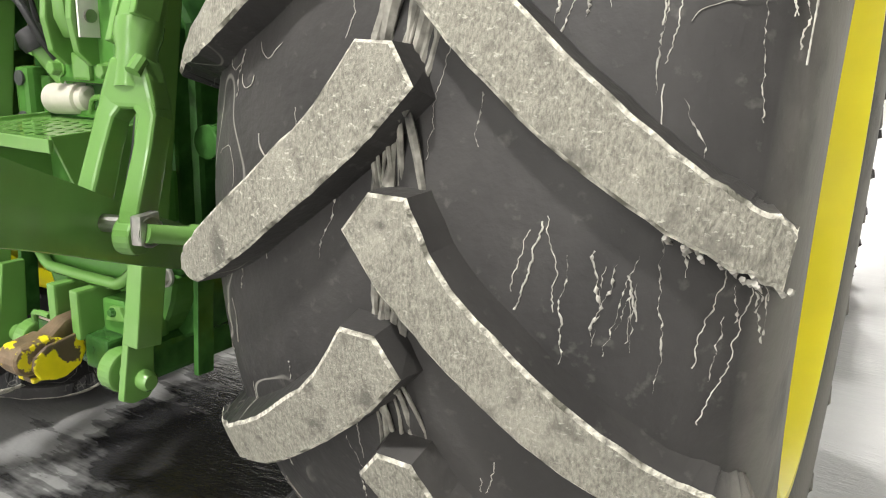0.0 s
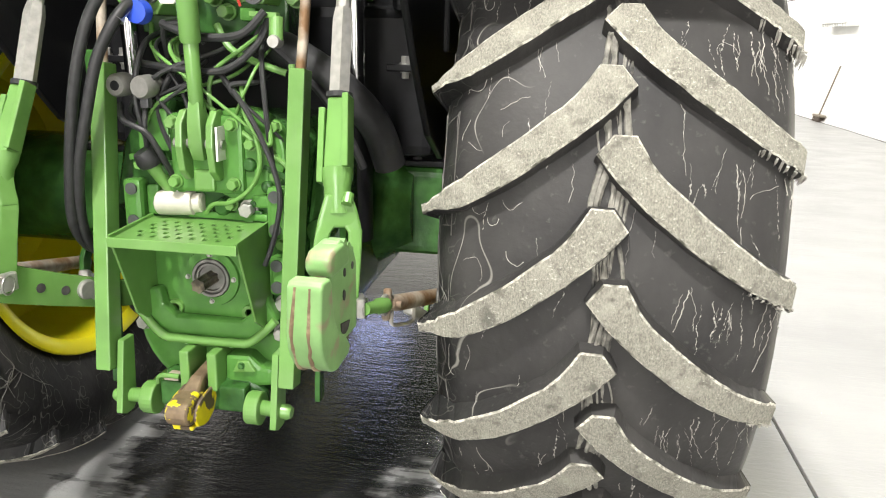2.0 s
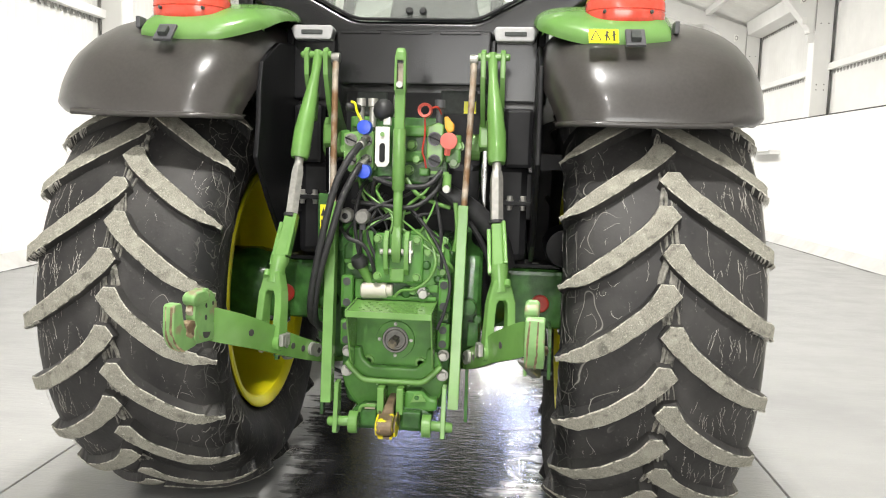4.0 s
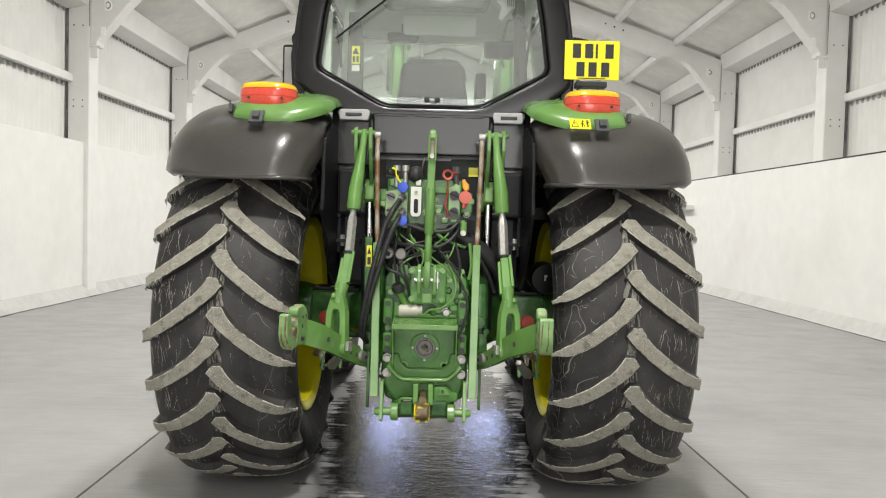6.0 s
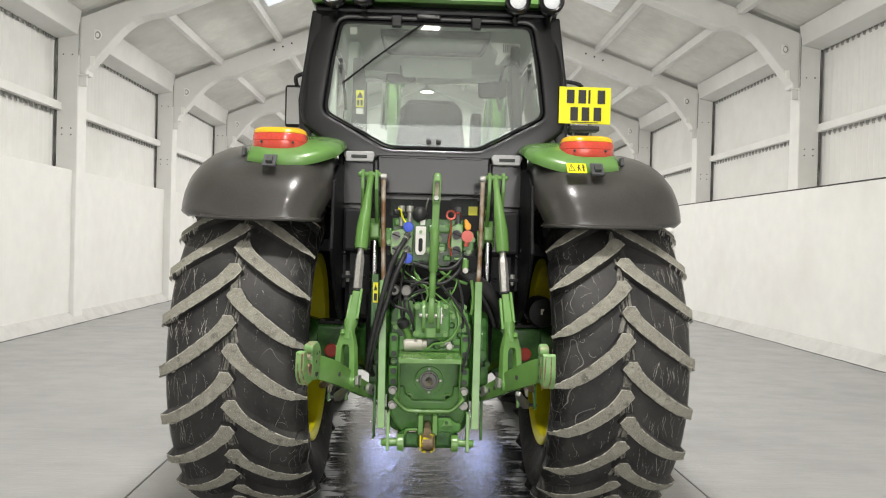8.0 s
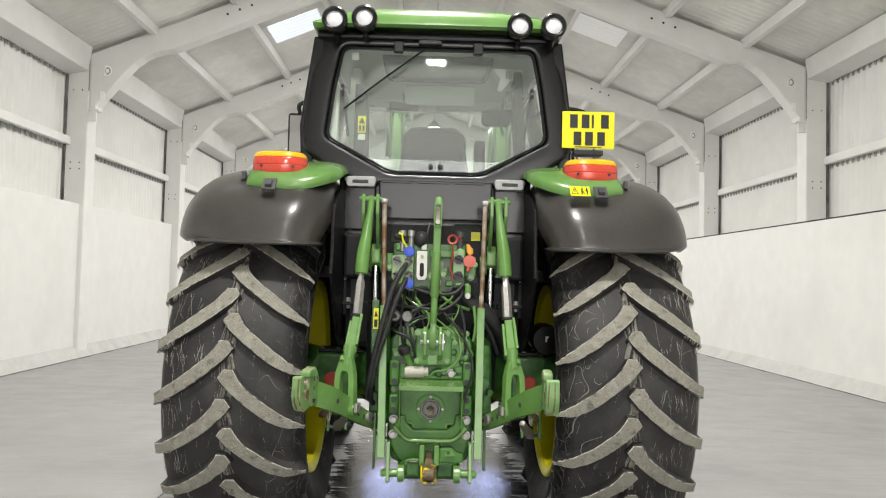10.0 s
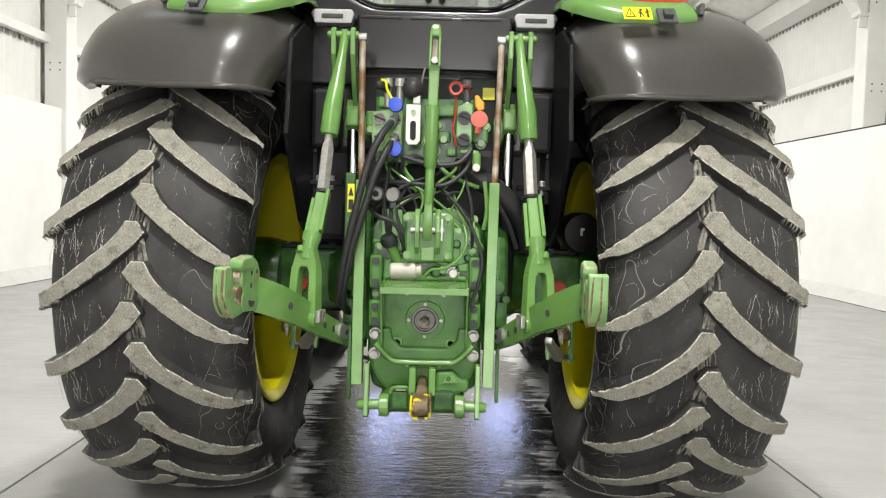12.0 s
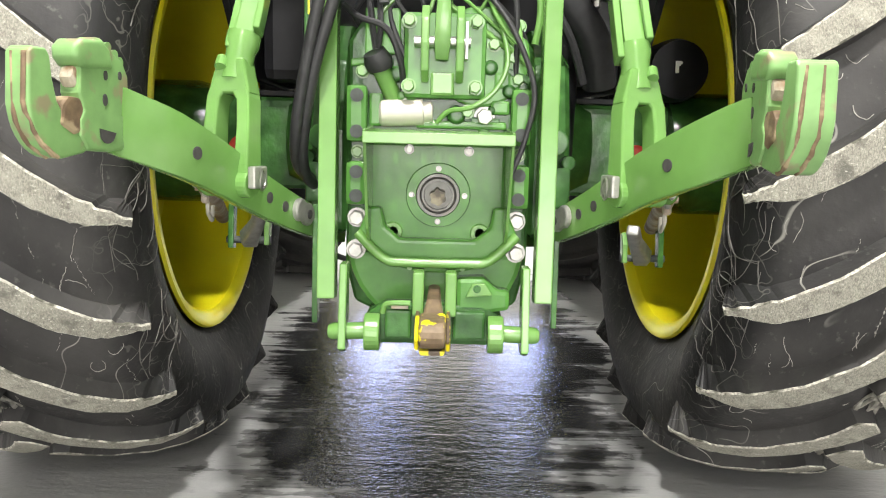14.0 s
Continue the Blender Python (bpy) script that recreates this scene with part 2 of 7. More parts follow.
def lug_material(name):
    """Scuffed lug top: grey-brown, gritty, with pale chafed specks."""
    m = bpy.data.materials.new(name)
    m.use_nodes = True
    nt = m.node_tree
    b = nt.nodes["Principled BSDF"]
    b.inputs["Roughness"].default_value = 0.9
    pos = nt.nodes.new("ShaderNodeNewGeometry").outputs["Position"]
    info = nt.nodes.new("ShaderNodeObjectInfo").outputs["Random"]
    grit = stretched(nt, pos, (1.6, 1, 0.8), 230, 5, 0.7)
    blot = stretched(nt, pos, (1, 1, 1), 16, 4)
    col = blend(nt, span(nt, grit, 0.36, 0.64), (0.185, 0.178, 0.150), (0.40, 0.383, 0.32))
    col = blend(nt, span(nt, blot, 0.50, 0.85), col, (0.44, 0.422, 0.356))
    col = blend(nt, span(nt, stretched(nt, pos, (1, 1, 1), 24, 4, 0.65), 0.45, 0.30), col, (0.15, 0.143, 0.122))
    pale = product(nt, span(nt, stretched(nt, pos, (1, 1, 1.8), 120, 3, 0.7), 0.60, 0.70), span(nt, info, -0.4, 1.0))
    col = blend(nt, pale, col, (0.70, 0.675, 0.59))
    nt.links.new(col, b.inputs["Base Color"])
    bump = node(nt, "Bump", Strength=0.75, Distance=0.006)
    nt.links.new(grit, bump.inputs["Height"])
    nt.links.new(bump.outputs["Normal"], b.inputs["Normal"])
    return m


def floor_material():
    """Grey painted, tamped concrete: long sideways ridges, scuffs, a damp sheen and painted tractor shade."""
    m = bpy.data.materials.new("floor_paint")
    m.use_nodes = True
    nt = m.node_tree
    b = nt.nodes["Principled BSDF"]
    pos = nt.nodes.new("ShaderNodeNewGeometry").outputs["Position"]
    ridge = stretched(nt, pos, (0.12, 1, 1), 16, 6, 0.6)
    broad = stretched(nt, pos, (0.5, 1, 1), 1.1, 4)
    col = blend(nt, span(nt, broad, 0.3, 0.75), (0.23, 0.23, 0.228), (0.30, 0.30, 0.296))
    col = blend(nt, span(nt, ridge, 0.60, 1.05), col, (0.248, 0.248, 0.246))
    grain = stretched(nt, pos, (1, 1, 1), 120, 3)
    col = blend(nt, span(nt, grain, 0.66, 0.78), col, (0.225, 0.225, 0.225))
    chips = product(nt, span(nt, stretched(nt, pos, (1, 1, 1), 40, 2), 0.74, 0.76), span(nt, broad, 0.5, 0.6))
    col = blend(nt, chips, col, (0.75, 0.75, 0.73))
    # a ragged wet patch, its colour darkened to carry the tractor's shade too
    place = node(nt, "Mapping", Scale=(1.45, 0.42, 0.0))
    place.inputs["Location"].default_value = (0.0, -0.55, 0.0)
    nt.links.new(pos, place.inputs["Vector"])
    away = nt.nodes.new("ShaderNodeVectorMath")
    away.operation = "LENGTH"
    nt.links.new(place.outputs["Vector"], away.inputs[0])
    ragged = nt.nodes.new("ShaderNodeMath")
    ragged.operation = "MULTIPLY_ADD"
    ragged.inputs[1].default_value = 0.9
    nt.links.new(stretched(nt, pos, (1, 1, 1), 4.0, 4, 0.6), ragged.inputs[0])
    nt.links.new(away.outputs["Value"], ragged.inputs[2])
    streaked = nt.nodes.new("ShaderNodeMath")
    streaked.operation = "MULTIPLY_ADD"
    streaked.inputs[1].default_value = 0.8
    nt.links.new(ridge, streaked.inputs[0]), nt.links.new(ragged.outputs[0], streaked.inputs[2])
    wet_shade = span(nt, streaked.outputs[0], 1.86, 1.68)
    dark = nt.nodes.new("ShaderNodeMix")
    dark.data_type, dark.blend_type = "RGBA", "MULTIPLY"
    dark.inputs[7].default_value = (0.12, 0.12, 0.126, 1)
    nt.links.new(wet_shade, dark.inputs[0]), nt.links.new(col, dark.inputs[6])
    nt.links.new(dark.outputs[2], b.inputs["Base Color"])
    blotch = stretched(nt, pos, (0.7, 1, 1), 3.6, 5, 0.62)
    rr = node(nt, "MapRange", From_Min=0.40, From_Max=0.62, To_Min=0.33, To_Max=0.41)
    nt.links.new(blotch, rr.inputs["Value"])
    sheen = nt.nodes.new("ShaderNodeMix")
    film = node(nt, "MapRange", From_Min=0.42, From_Max=0.60, To_Min=0.06, To_Max=0.13)
    nt.links.new(blotch, film.inputs["Value"])
    nt.links.new(film.outputs["Result"], sheen.inputs[3])
    nt.links.new(wet_shade, sheen.inputs[0]), nt.links.new(rr.outputs["Result"], sheen.inputs[2])
    nt.links.new(sheen.outputs[0], b.inputs["Roughness"])
    b1 = node(nt, "Bump", Strength=0.3, Distance=0.010)
    nt.links.new(ridge, b1.inputs["Height"])
    b2 = node(nt, "Bump", Strength=0.35, Distance=0.004)
    nt.links.new(stretched(nt, pos, (0.6, 1, 1), 70, 3), b2.inputs["Height"])
    nt.links.new(b1.outputs["Normal"], b2.inputs["Normal"])
    b3 = node(nt, "Bump", Strength=0.8, Distance=0.008)
    rough_water = node(nt, "MapRange", To_Min=0.22, To_Max=0.33)
    nt.links.new(wet_shade, rough_water.inputs["Value"])
    nt.links.new(rough_water.outputs["Result"], b3.inputs["Strength"])
    nt.links.new(stretched(nt, pos, (0.35, 1, 1), 34, 3, 0.6), b3.inputs["Height"])
    nt.links.new(b2.outputs["Normal"], b3.inputs["Normal"])
    b4 = node(nt, "Bump", Strength=0.5, Distance=0.003)
    fine_water = node(nt, "MapRange", To_Min=0.12, To_Max=0.45)
    nt.links.new(wet_shade, fine_water.inputs["Value"])
    nt.links.new(fine_water.outputs["Result"], b4.inputs["Strength"])
    nt.links.new(stretched(nt, pos, (0.8, 1, 1), 130, 2, 0.6), b4.inputs["Height"])
    nt.links.new(b3.outputs["Normal"], b4.inputs["Normal"])
    nt.links.new(b4.outputs["Normal"], b.inputs["Normal"])
    return m


RUBBER = rubber_material("tyre_rubber")
for dull, level in ((RUBBER, 0.28), (BLACK, 0.2), (CABBLACK, 0.32), (HOSE, 0.35), (DARKGREY, 0.3), (GREEN, 0.4), (GREEN_P, 0.28), (GREEN_D, 0.28)):
    dull.node_tree.nodes["Principled BSDF"].inputs["Specular IOR Level"].default_value = level
LUGTOP = lug_material("worn_lug")
CONCRETE = floor_material()


# ---- geometry helpers ----
def box(bm, x0, x1, y0, y1, z0, z1):
    v = [bm.verts.new((x, y, z)) for x in (x0, x1) for y in (y0, y1) for z in (z0, z1)]
    for f in ((0, 1, 3, 2), (4, 6, 7, 5), (0, 4, 5, 1), (2, 3, 7, 6), (0, 2, 6, 4), (1, 5, 7, 3)):
        bm.faces.new([v[i] for i in f])
    return v


def prism(bm, pts, axis, a, b):
    """A polygon in the plane across an axis, pulled from a to b along it. pts: pairs in the other two axes, in order."""
    def at(p, q):
        return {"x": (q, p[0], p[1]), "y": (p[0], q, p[1]), "z": (p[0], p[1], q)}[axis]
    lo, hi = [bm.verts.new(at(p, a)) for p in pts], [bm.verts.new(at(p, b)) for p in pts]
    n = len(pts)
    bm.faces.new(lo), bm.faces.new(hi[::-1])
    for i in range(n):
        bm.faces.new((lo[i], hi[i], hi[(i + 1) % n], lo[(i + 1) % n]))


def tube(bm, path, radius, sides=10, closed=True):
    """A round bar along a list of points; radius: one number or one for each point."""
    pts = [Vector(p) for p in path]
    rad = radius if isinstance(radius, (list, tuple)) else [radius] * len(pts)
    rings, up = [], None
    for i, p in enumerate(pts):
        d = (pts[min(i + 1, len(pts) - 1)] - pts[max(i - 1, 0)]).normalized()
        if up is None:
            up = d.orthogonal().normalized()
        up = (up - d * up.dot(d)).normalized()
        side = d.cross(up)
        rings.append([bm.verts.new(p + rad[i] * (math.cos(2 * math.pi * k / sides) * up + math.sin(2 * math.pi * k / sides) * side)) for k in range(sides)])
    for r0, r1 in zip(rings, rings[1:]):
        for k in range(sides):
            bm.faces.new((r0[k], r0[(k + 1) % sides], r1[(k + 1) % sides], r1[k]))
    if closed:
        bm.faces.new(rings[0][::-1]), bm.faces.new(rings[-1])


def lathe(bm, profile, centre, axis="x", sides=48, closed=False):
    """Turns (along, radius) pairs round an axis through centre."""
    c = Vector(centre)
    rings = []
    for along, r in profile:
        ring = []
        for k in range(sides):
            a = 2 * math.pi * k / sides
            s, t = r * math.cos(a), r * math.sin(a)
            ring.append(bm.verts.new(c + Vector({"x": (along, s, t), "y": (s, along, t), "z": (s, t, along)}[axis])))
        rings.append(ring)
    pairs = list(zip(rings, rings[1:])) + ([(rings[-1], rings[0])] if closed else [])
    for r0, r1 in pairs:
        for k in range(sides):
            bm.faces.new((r0[k], r0[(k + 1) % sides], r1[(k + 1) % sides], r1[k]))
    if not closed:
        bm.faces.new(rings[0][::-1]), bm.faces.new(rings[-1])


def finish(name, bm, mat, smooth=False, bevel=0.0, segments=2):
    bmesh.ops.recalc_face_normals(bm, faces=bm.faces)
    if bevel:
        edges = [e for e in bm.edges if len(e.link_faces) == 2 and e.calc_face_angle(0) > 0.6]
        bmesh.ops.bevel(bm, geom=edges, offset=bevel, segments=segments, affect="EDGES", profile=0.6, clamp_overlap=True)
    me = bpy.data.meshes.new(name)
    bm.to_mesh(me)
    bm.free()
    me.materials.append(mat)
    if smooth:
        me.polygons.foreach_set("use_smooth", [True] * len(me.polygons))
        me.set_sharp_from_angle(angle=radians(40))
    return me


def part(name, bm, mat, parent=None, label="", smooth=False, bevel=0.0, segments=2):
    """Links a bmesh, drawn in world places, as one mesh object, under its thing if one is given."""
    ob = new(name, finish(name, bm, mat, smooth, bevel, segments))
    if parent is not None:
        hang(ob, parent)
    return tagged(ob, label)


def hang(ob, parent):
    ob.parent = parent
    if parent.data is None:
        ob.matrix_parent_inverse = Matrix.Translation(parent.location).inverted()


def thing(name, base, label, category, group="", kind=""):
    ob = new(name)
    ob.location, ob.empty_display_size = base, 0.1
    return tagged(ob, label, category, group, kind)


def bar(bm, path, wide, high, up=(0, 0, 1)):
    """A rectangular bar along points; wide and high: one number or one for each point."""
    pts = [Vector(p) for p in path]
    n = len(pts)
    ws = wide if isinstance(wide, (list, tuple)) else [wide] * n
    hs = high if isinstance(high, (list, tuple)) else [high] * n
    rings = []
    for i, p in enumerate(pts):
        d = (pts[min(i + 1, n - 1)] - pts[max(i - 1, 0)]).normalized()
        side = d.cross(Vector(up)).normalized()
        top = side.cross(d).normalized()
        rings.append([bm.verts.new(p + side * a * ws[i] / 2 + top * b * hs[i] / 2) for a, b in ((-1, -1), (1, -1), (1, 1), (-1, 1))])
    for r0, r1 in zip(rings, rings[1:]):
        for k in range(4):
            bm.faces.new((r0[k], r0[(k + 1) % 4], r1[(k + 1) % 4], r1[k]))
    bm.faces.new(rings[0][::-1]), bm.faces.new(rings[-1])


def arc(cx, cy, r, a0, a1, n=8):
    return [(cx + r * math.cos(radians(a0 + (a1 - a0) * i / n)), cy + r * math.sin(radians(a0 + (a1 - a0) * i / n))) for i in range(n + 1)]


def slotted(bm, outer, hole, axis, a, b):
    """A plate with one hole: two outlines of as many points each, both in the same turn."""
    def at(p, q):
        return {"x": (q, p[0], p[1]), "y": (p[0], q, p[1]), "z": (p[0], p[1], q)}[axis]
    n = len(outer)
    ring = [[bm.verts.new(at(p, q)) for p in some] for some, q in ((outer, a), (hole, a), (hole, b), (outer, b))]
    for r0, r1 in zip(ring, ring[1:] + ring[:1]):
        for i in range(n):
            bm.faces.new((r0[i], r0[(i + 1) % n], r1[(i + 1) % n], r1[i]))


def smooth_path(pts, per=6):
    """Points along a soft curve through the given ones."""
    p = [Vector(q) for q in pts]
    out = []
    for i in range(len(p) - 1):
        a, b, c, d = p[max(i - 1, 0)], p[i], p[i + 1], p[min(i + 2, len(p) - 1)]
        for k in range(per):
            t = k / per
            out.append(0.5 * ((2 * b) + (c - a) * t + (2 * a - 5 * b + 4 * c - d) * t * t + (3 * b - a - 3 * c + d) * t ** 3))
    return out + [p[-1]]


def hexbolt(name, at, axis, radius, length, mat, parent, label=""):
    """Hexagon head with a washer, pointing along an axis from the face it sits on."""
    bm = bmesh.new()
    d = Vector(axis).normalized()
    p = Vector(at)
    tube(bm, [p, p + d * length * 0.2], radius * 1.25, 14)
    tube(bm, [p + d * length * 0.2, p + d * length * 0.9, p + d * length], [radius, radius, radius * 0.85], 6)
    return part(name, bm, mat, parent, label)


def hose(name, pts, radius, mat, parent, label="", per=7, sides=8):
    bm = bmesh.new()
    tube(bm, smooth_path(pts, per), radius, sides)
    return part(name, bm, mat, parent, label, smooth=True)


def grid_shell(bm, rows, thick):
    """A curved sheet from rows of points, with a thickness along its own normals, inwards."""
    n, m = len(rows), len(rows[0])
    def nrm(i, j):
        a = rows[min(i + 1, n - 1)][j] - rows[max(i - 1, 0)][j]
        b = rows[i][min(j + 1, m - 1)] - rows[i][max(j - 1, 0)]
        return a.cross(b).normalized()
    top = [[bm.verts.new(rows[i][j]) for j in range(m)] for i in range(n)]
    low = [[bm.verts.new(rows[i][j] + thick * nrm(i, j)) for j in range(m)] for i in range(n)]
    for i in range(n - 1):
        for j in range(m - 1):
            bm.faces.new((top[i][j], top[i + 1][j], top[i + 1][j + 1], top[i][j + 1]))
            bm.faces.new((low[i][j], low[i][j + 1], low[i + 1][j + 1], low[i + 1][j]))
    for i in range(n - 1):
        bm.faces.new((top[i][0], low[i][0], low[i + 1][0], top[i + 1][0]))
        bm.faces.new((top[i][-1], top[i + 1][-1], low[i + 1][-1], low[i][-1]))
    for j in range(m - 1):
        bm.faces.new((top[0][j], top[0][j + 1], low[0][j + 1], low[0][j]))
        bm.faces.new((top[-1][j], low[-1][j], low[-1][j + 1], top[-1][j + 1]))


# ---- the shed ----
YAW = radians(1.0)
SHED = Matrix.Rotation(YAW, 4, "Z")
FRAMES = Matrix.Rotation(radians(0.05), 4, "Z")
X_L, X_R = -5.40, 5.70
COL_L, COL_R = -5.46, 5.98
Y0, Y1 = -14.4, 21.9
RIDGE_X = 0.02
EAVES, SLOPES = {-1: 4.77, 1: 4.90}, {-1: 0.415, 1: 0.355}
BAY, FIRST = 4.55, 8.1


def shed(bm, turn=None):
    bmesh.ops.transform(bm, matrix=turn or SHED, verts=bm.verts)
    return bm


def structure(name, bm, mat, label, category, smooth=False, bevel=0.0, turn=None):
    return tagged(part(name, shed(bm, turn), mat, None, "", smooth, bevel), label, category, kind="structure")


def under(x):
    """Height of the rafters' upper side at x."""
    return EAVES[-1] + SLOPES[-1] * (x - COL_L) if x < RIDGE_X else EAVES[1] + SLOPES[1] * (COL_R - x)


def corrugated(bm, a, b, y0, y1, deep, pitch=0.146, thick=0.008):
    """Wavy sheet that spans from a to b, points (x, z), and runs along y."""
    n = int((y1 - y0) / pitch * 6)
    d = Vector((b[0] - a[0], 0, b[1] - a[1])).normalized()
    nrm = Vector((-d.z, 0, d.x))
    rows = []
    for i in range(n + 1):
        y = y0 + (y1 - y0) * i / n
        w = deep * 0.5 * math.sin(2 * math.pi * (y - y0) / pitch)
        rows.append([bm.verts.new(Vector((p[0], y, p[1])) + nrm * (w + k)) for k in (0, thick) for p in (a, b)])
    for r0, r1 in zip(rows, rows[1:]):
        bm.faces.new((r0[0], r0[1], r1[1], r1[0]))
        bm.faces.new((r0[2], r1[2], r1[3], r0[3]))


bm = bmesh.new()
box(bm, -7, 7.2, Y0 - 1, Y1 + 1, -0.25, -0.012)
floor = structure("floor", bm, JOINT, "grey painted concrete shed floor, damp and glossy", "floor")
for x0, x1 in ((-6.0, -1.606), (-1.594, 1.600), (1.612, 6.6)):
    bm = bmesh.new()
    box(bm, x0, x1, Y0 - 0.5, Y1 + 0.5, -0.10, 0.0)
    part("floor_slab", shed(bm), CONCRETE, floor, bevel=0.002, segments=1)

for name, x0, x1, top in (("wall_west", X_L - 0.42, X_L, 2.40), ("wall_east", X_R, X_R + 0.72, 2.325)):
    bm = bmesh.new()
    box(bm, x0, x1, Y0, Y1, 0, top)
    structure(name, bm, WHITE, "low wall panel painted white", "wall", bevel=0.012)
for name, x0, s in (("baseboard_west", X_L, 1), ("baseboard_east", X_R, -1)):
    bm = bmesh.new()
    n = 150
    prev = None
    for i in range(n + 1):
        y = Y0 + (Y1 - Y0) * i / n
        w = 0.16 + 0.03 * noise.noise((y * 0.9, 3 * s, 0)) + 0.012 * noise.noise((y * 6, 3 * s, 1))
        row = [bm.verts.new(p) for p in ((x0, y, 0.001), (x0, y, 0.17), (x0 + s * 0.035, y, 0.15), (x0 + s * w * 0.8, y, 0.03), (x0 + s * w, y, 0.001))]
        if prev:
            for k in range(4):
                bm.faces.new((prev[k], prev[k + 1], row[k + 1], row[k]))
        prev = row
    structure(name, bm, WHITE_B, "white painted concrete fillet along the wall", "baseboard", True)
    bm = bmesh.new()
    prev = None
    for i in range(4 * n + 1):
        y = Y0 + (Y1 - Y0) * i / (4 * n)
        w = 0.16 + 0.03 * noise.noise((y * 0.9, 3 * s, 0)) + 0.012 * noise.noise((y * 6, 3 * s, 1))
        wide = max(0.003, 0.020 + 0.03 * noise.noise((y * 2.3, 5 * s, 2)) + 0.02 * noise.noise((y * 9, 5 * s, 4)))
        row = [bm.verts.new(p) for p in ((x0 + s * (w - 0.004), y, 0.0045), (x0 + s * (w + wide), y, 0.0045), (x0 + s * (w + wide), y, 0.0005))]
        if prev:
            bm.faces.new((prev[0], prev[1], row[1], row[0])), bm.faces.new((prev[1], prev[2], row[2], row[1]))
        prev = row
    structure(name.replace("baseboard", "trim"), bm, JOINT, "ragged dark dirt line along the floor edge", "trim")
for name, x in (("cladding_west", COL_L - 0.385), ("cladding_east", COL_R + 0.42)):
    bm = bmesh.new()
    corrugated(bm, (x, 2.2), (x, 5.1), Y0, Y1, 0.048)
    structure(name, bm, WHITE, "white painted corrugated wall sheeting", "cladding", True, turn=FRAMES)
bm = bmesh.new()
corrugated(bm, (COL_L - 0.6, under(COL_L - 0.6) + 0.16), (RIDGE_X, under(RIDGE_X) + 0.16), Y0, Y1, 0.092)
corrugated(bm, (RIDGE_X, under(RIDGE_X) + 0.16), (COL_R + 0.7, under(COL_R + 0.7) + 0.16), Y0, Y1, 0.092)
structure("ceiling", bm, WHITE_R, "white painted corrugated roof sheets", "ceiling", True, turn=FRAMES)
bm = bmesh.new()
box(bm, -6.3, 7.1, Y1, Y1 + 0.3, 0, 7.5)
structure("wall_north", bm, WHITE, "white painted end wall", "wall")
# unseen end wall behind the camera, its opening added for the fill lamp
bm = bmesh.new()
box(bm, -6.3, -2.1, Y0 - 0.3, Y0, 0, 7.5)
box(bm, 2.9, 7.1, Y0 - 0.3, Y0, 0, 7.5)
box(bm, -2.1, 2.9, Y0 - 0.3, Y0, 4.3, 7.5)
structure("wall_south", bm, WHITE, "white painted end wall, unseen, opened for the fill lamp", "wall")

# dark strip that draws the gap's shade along the low wall's top
bm = bmesh.new()
box(bm, X_R + 0.004, X_R + 0.05, Y0, Y1, 2.327, 2.345)
structure("wall_trim_east", bm, JOINT, "dark strip for the gap shade along the low wall's top", "trim")

# rooflights, flush under the sheets
for x, y in ((-2.63, FIRST + 2.05), (3.02, FIRST + 1.8), (-2.63, FIRST - 7.0), (3.02, FIRST - 7.0), (-2.63, FIRST + 11.1), (3.02, FIRST + 10.9)):
    bm = bmesh.new()
    x0, x1 = x - 0.45, x + 0.45
    corrugated(bm, (x0, under(x0) + 0.098), (x1, under(x1) + 0.098), y - 0.47, y + 0.47, 0.030)
    tagged(structure("rooflight", bm, SKYLIGHT if x < 0 else DIRTYLIGHT, "translucent daylit roof sheet" if x < 0 else "dirty translucent roof sheet", "rooflight", turn=FRAMES), group="rooflights")

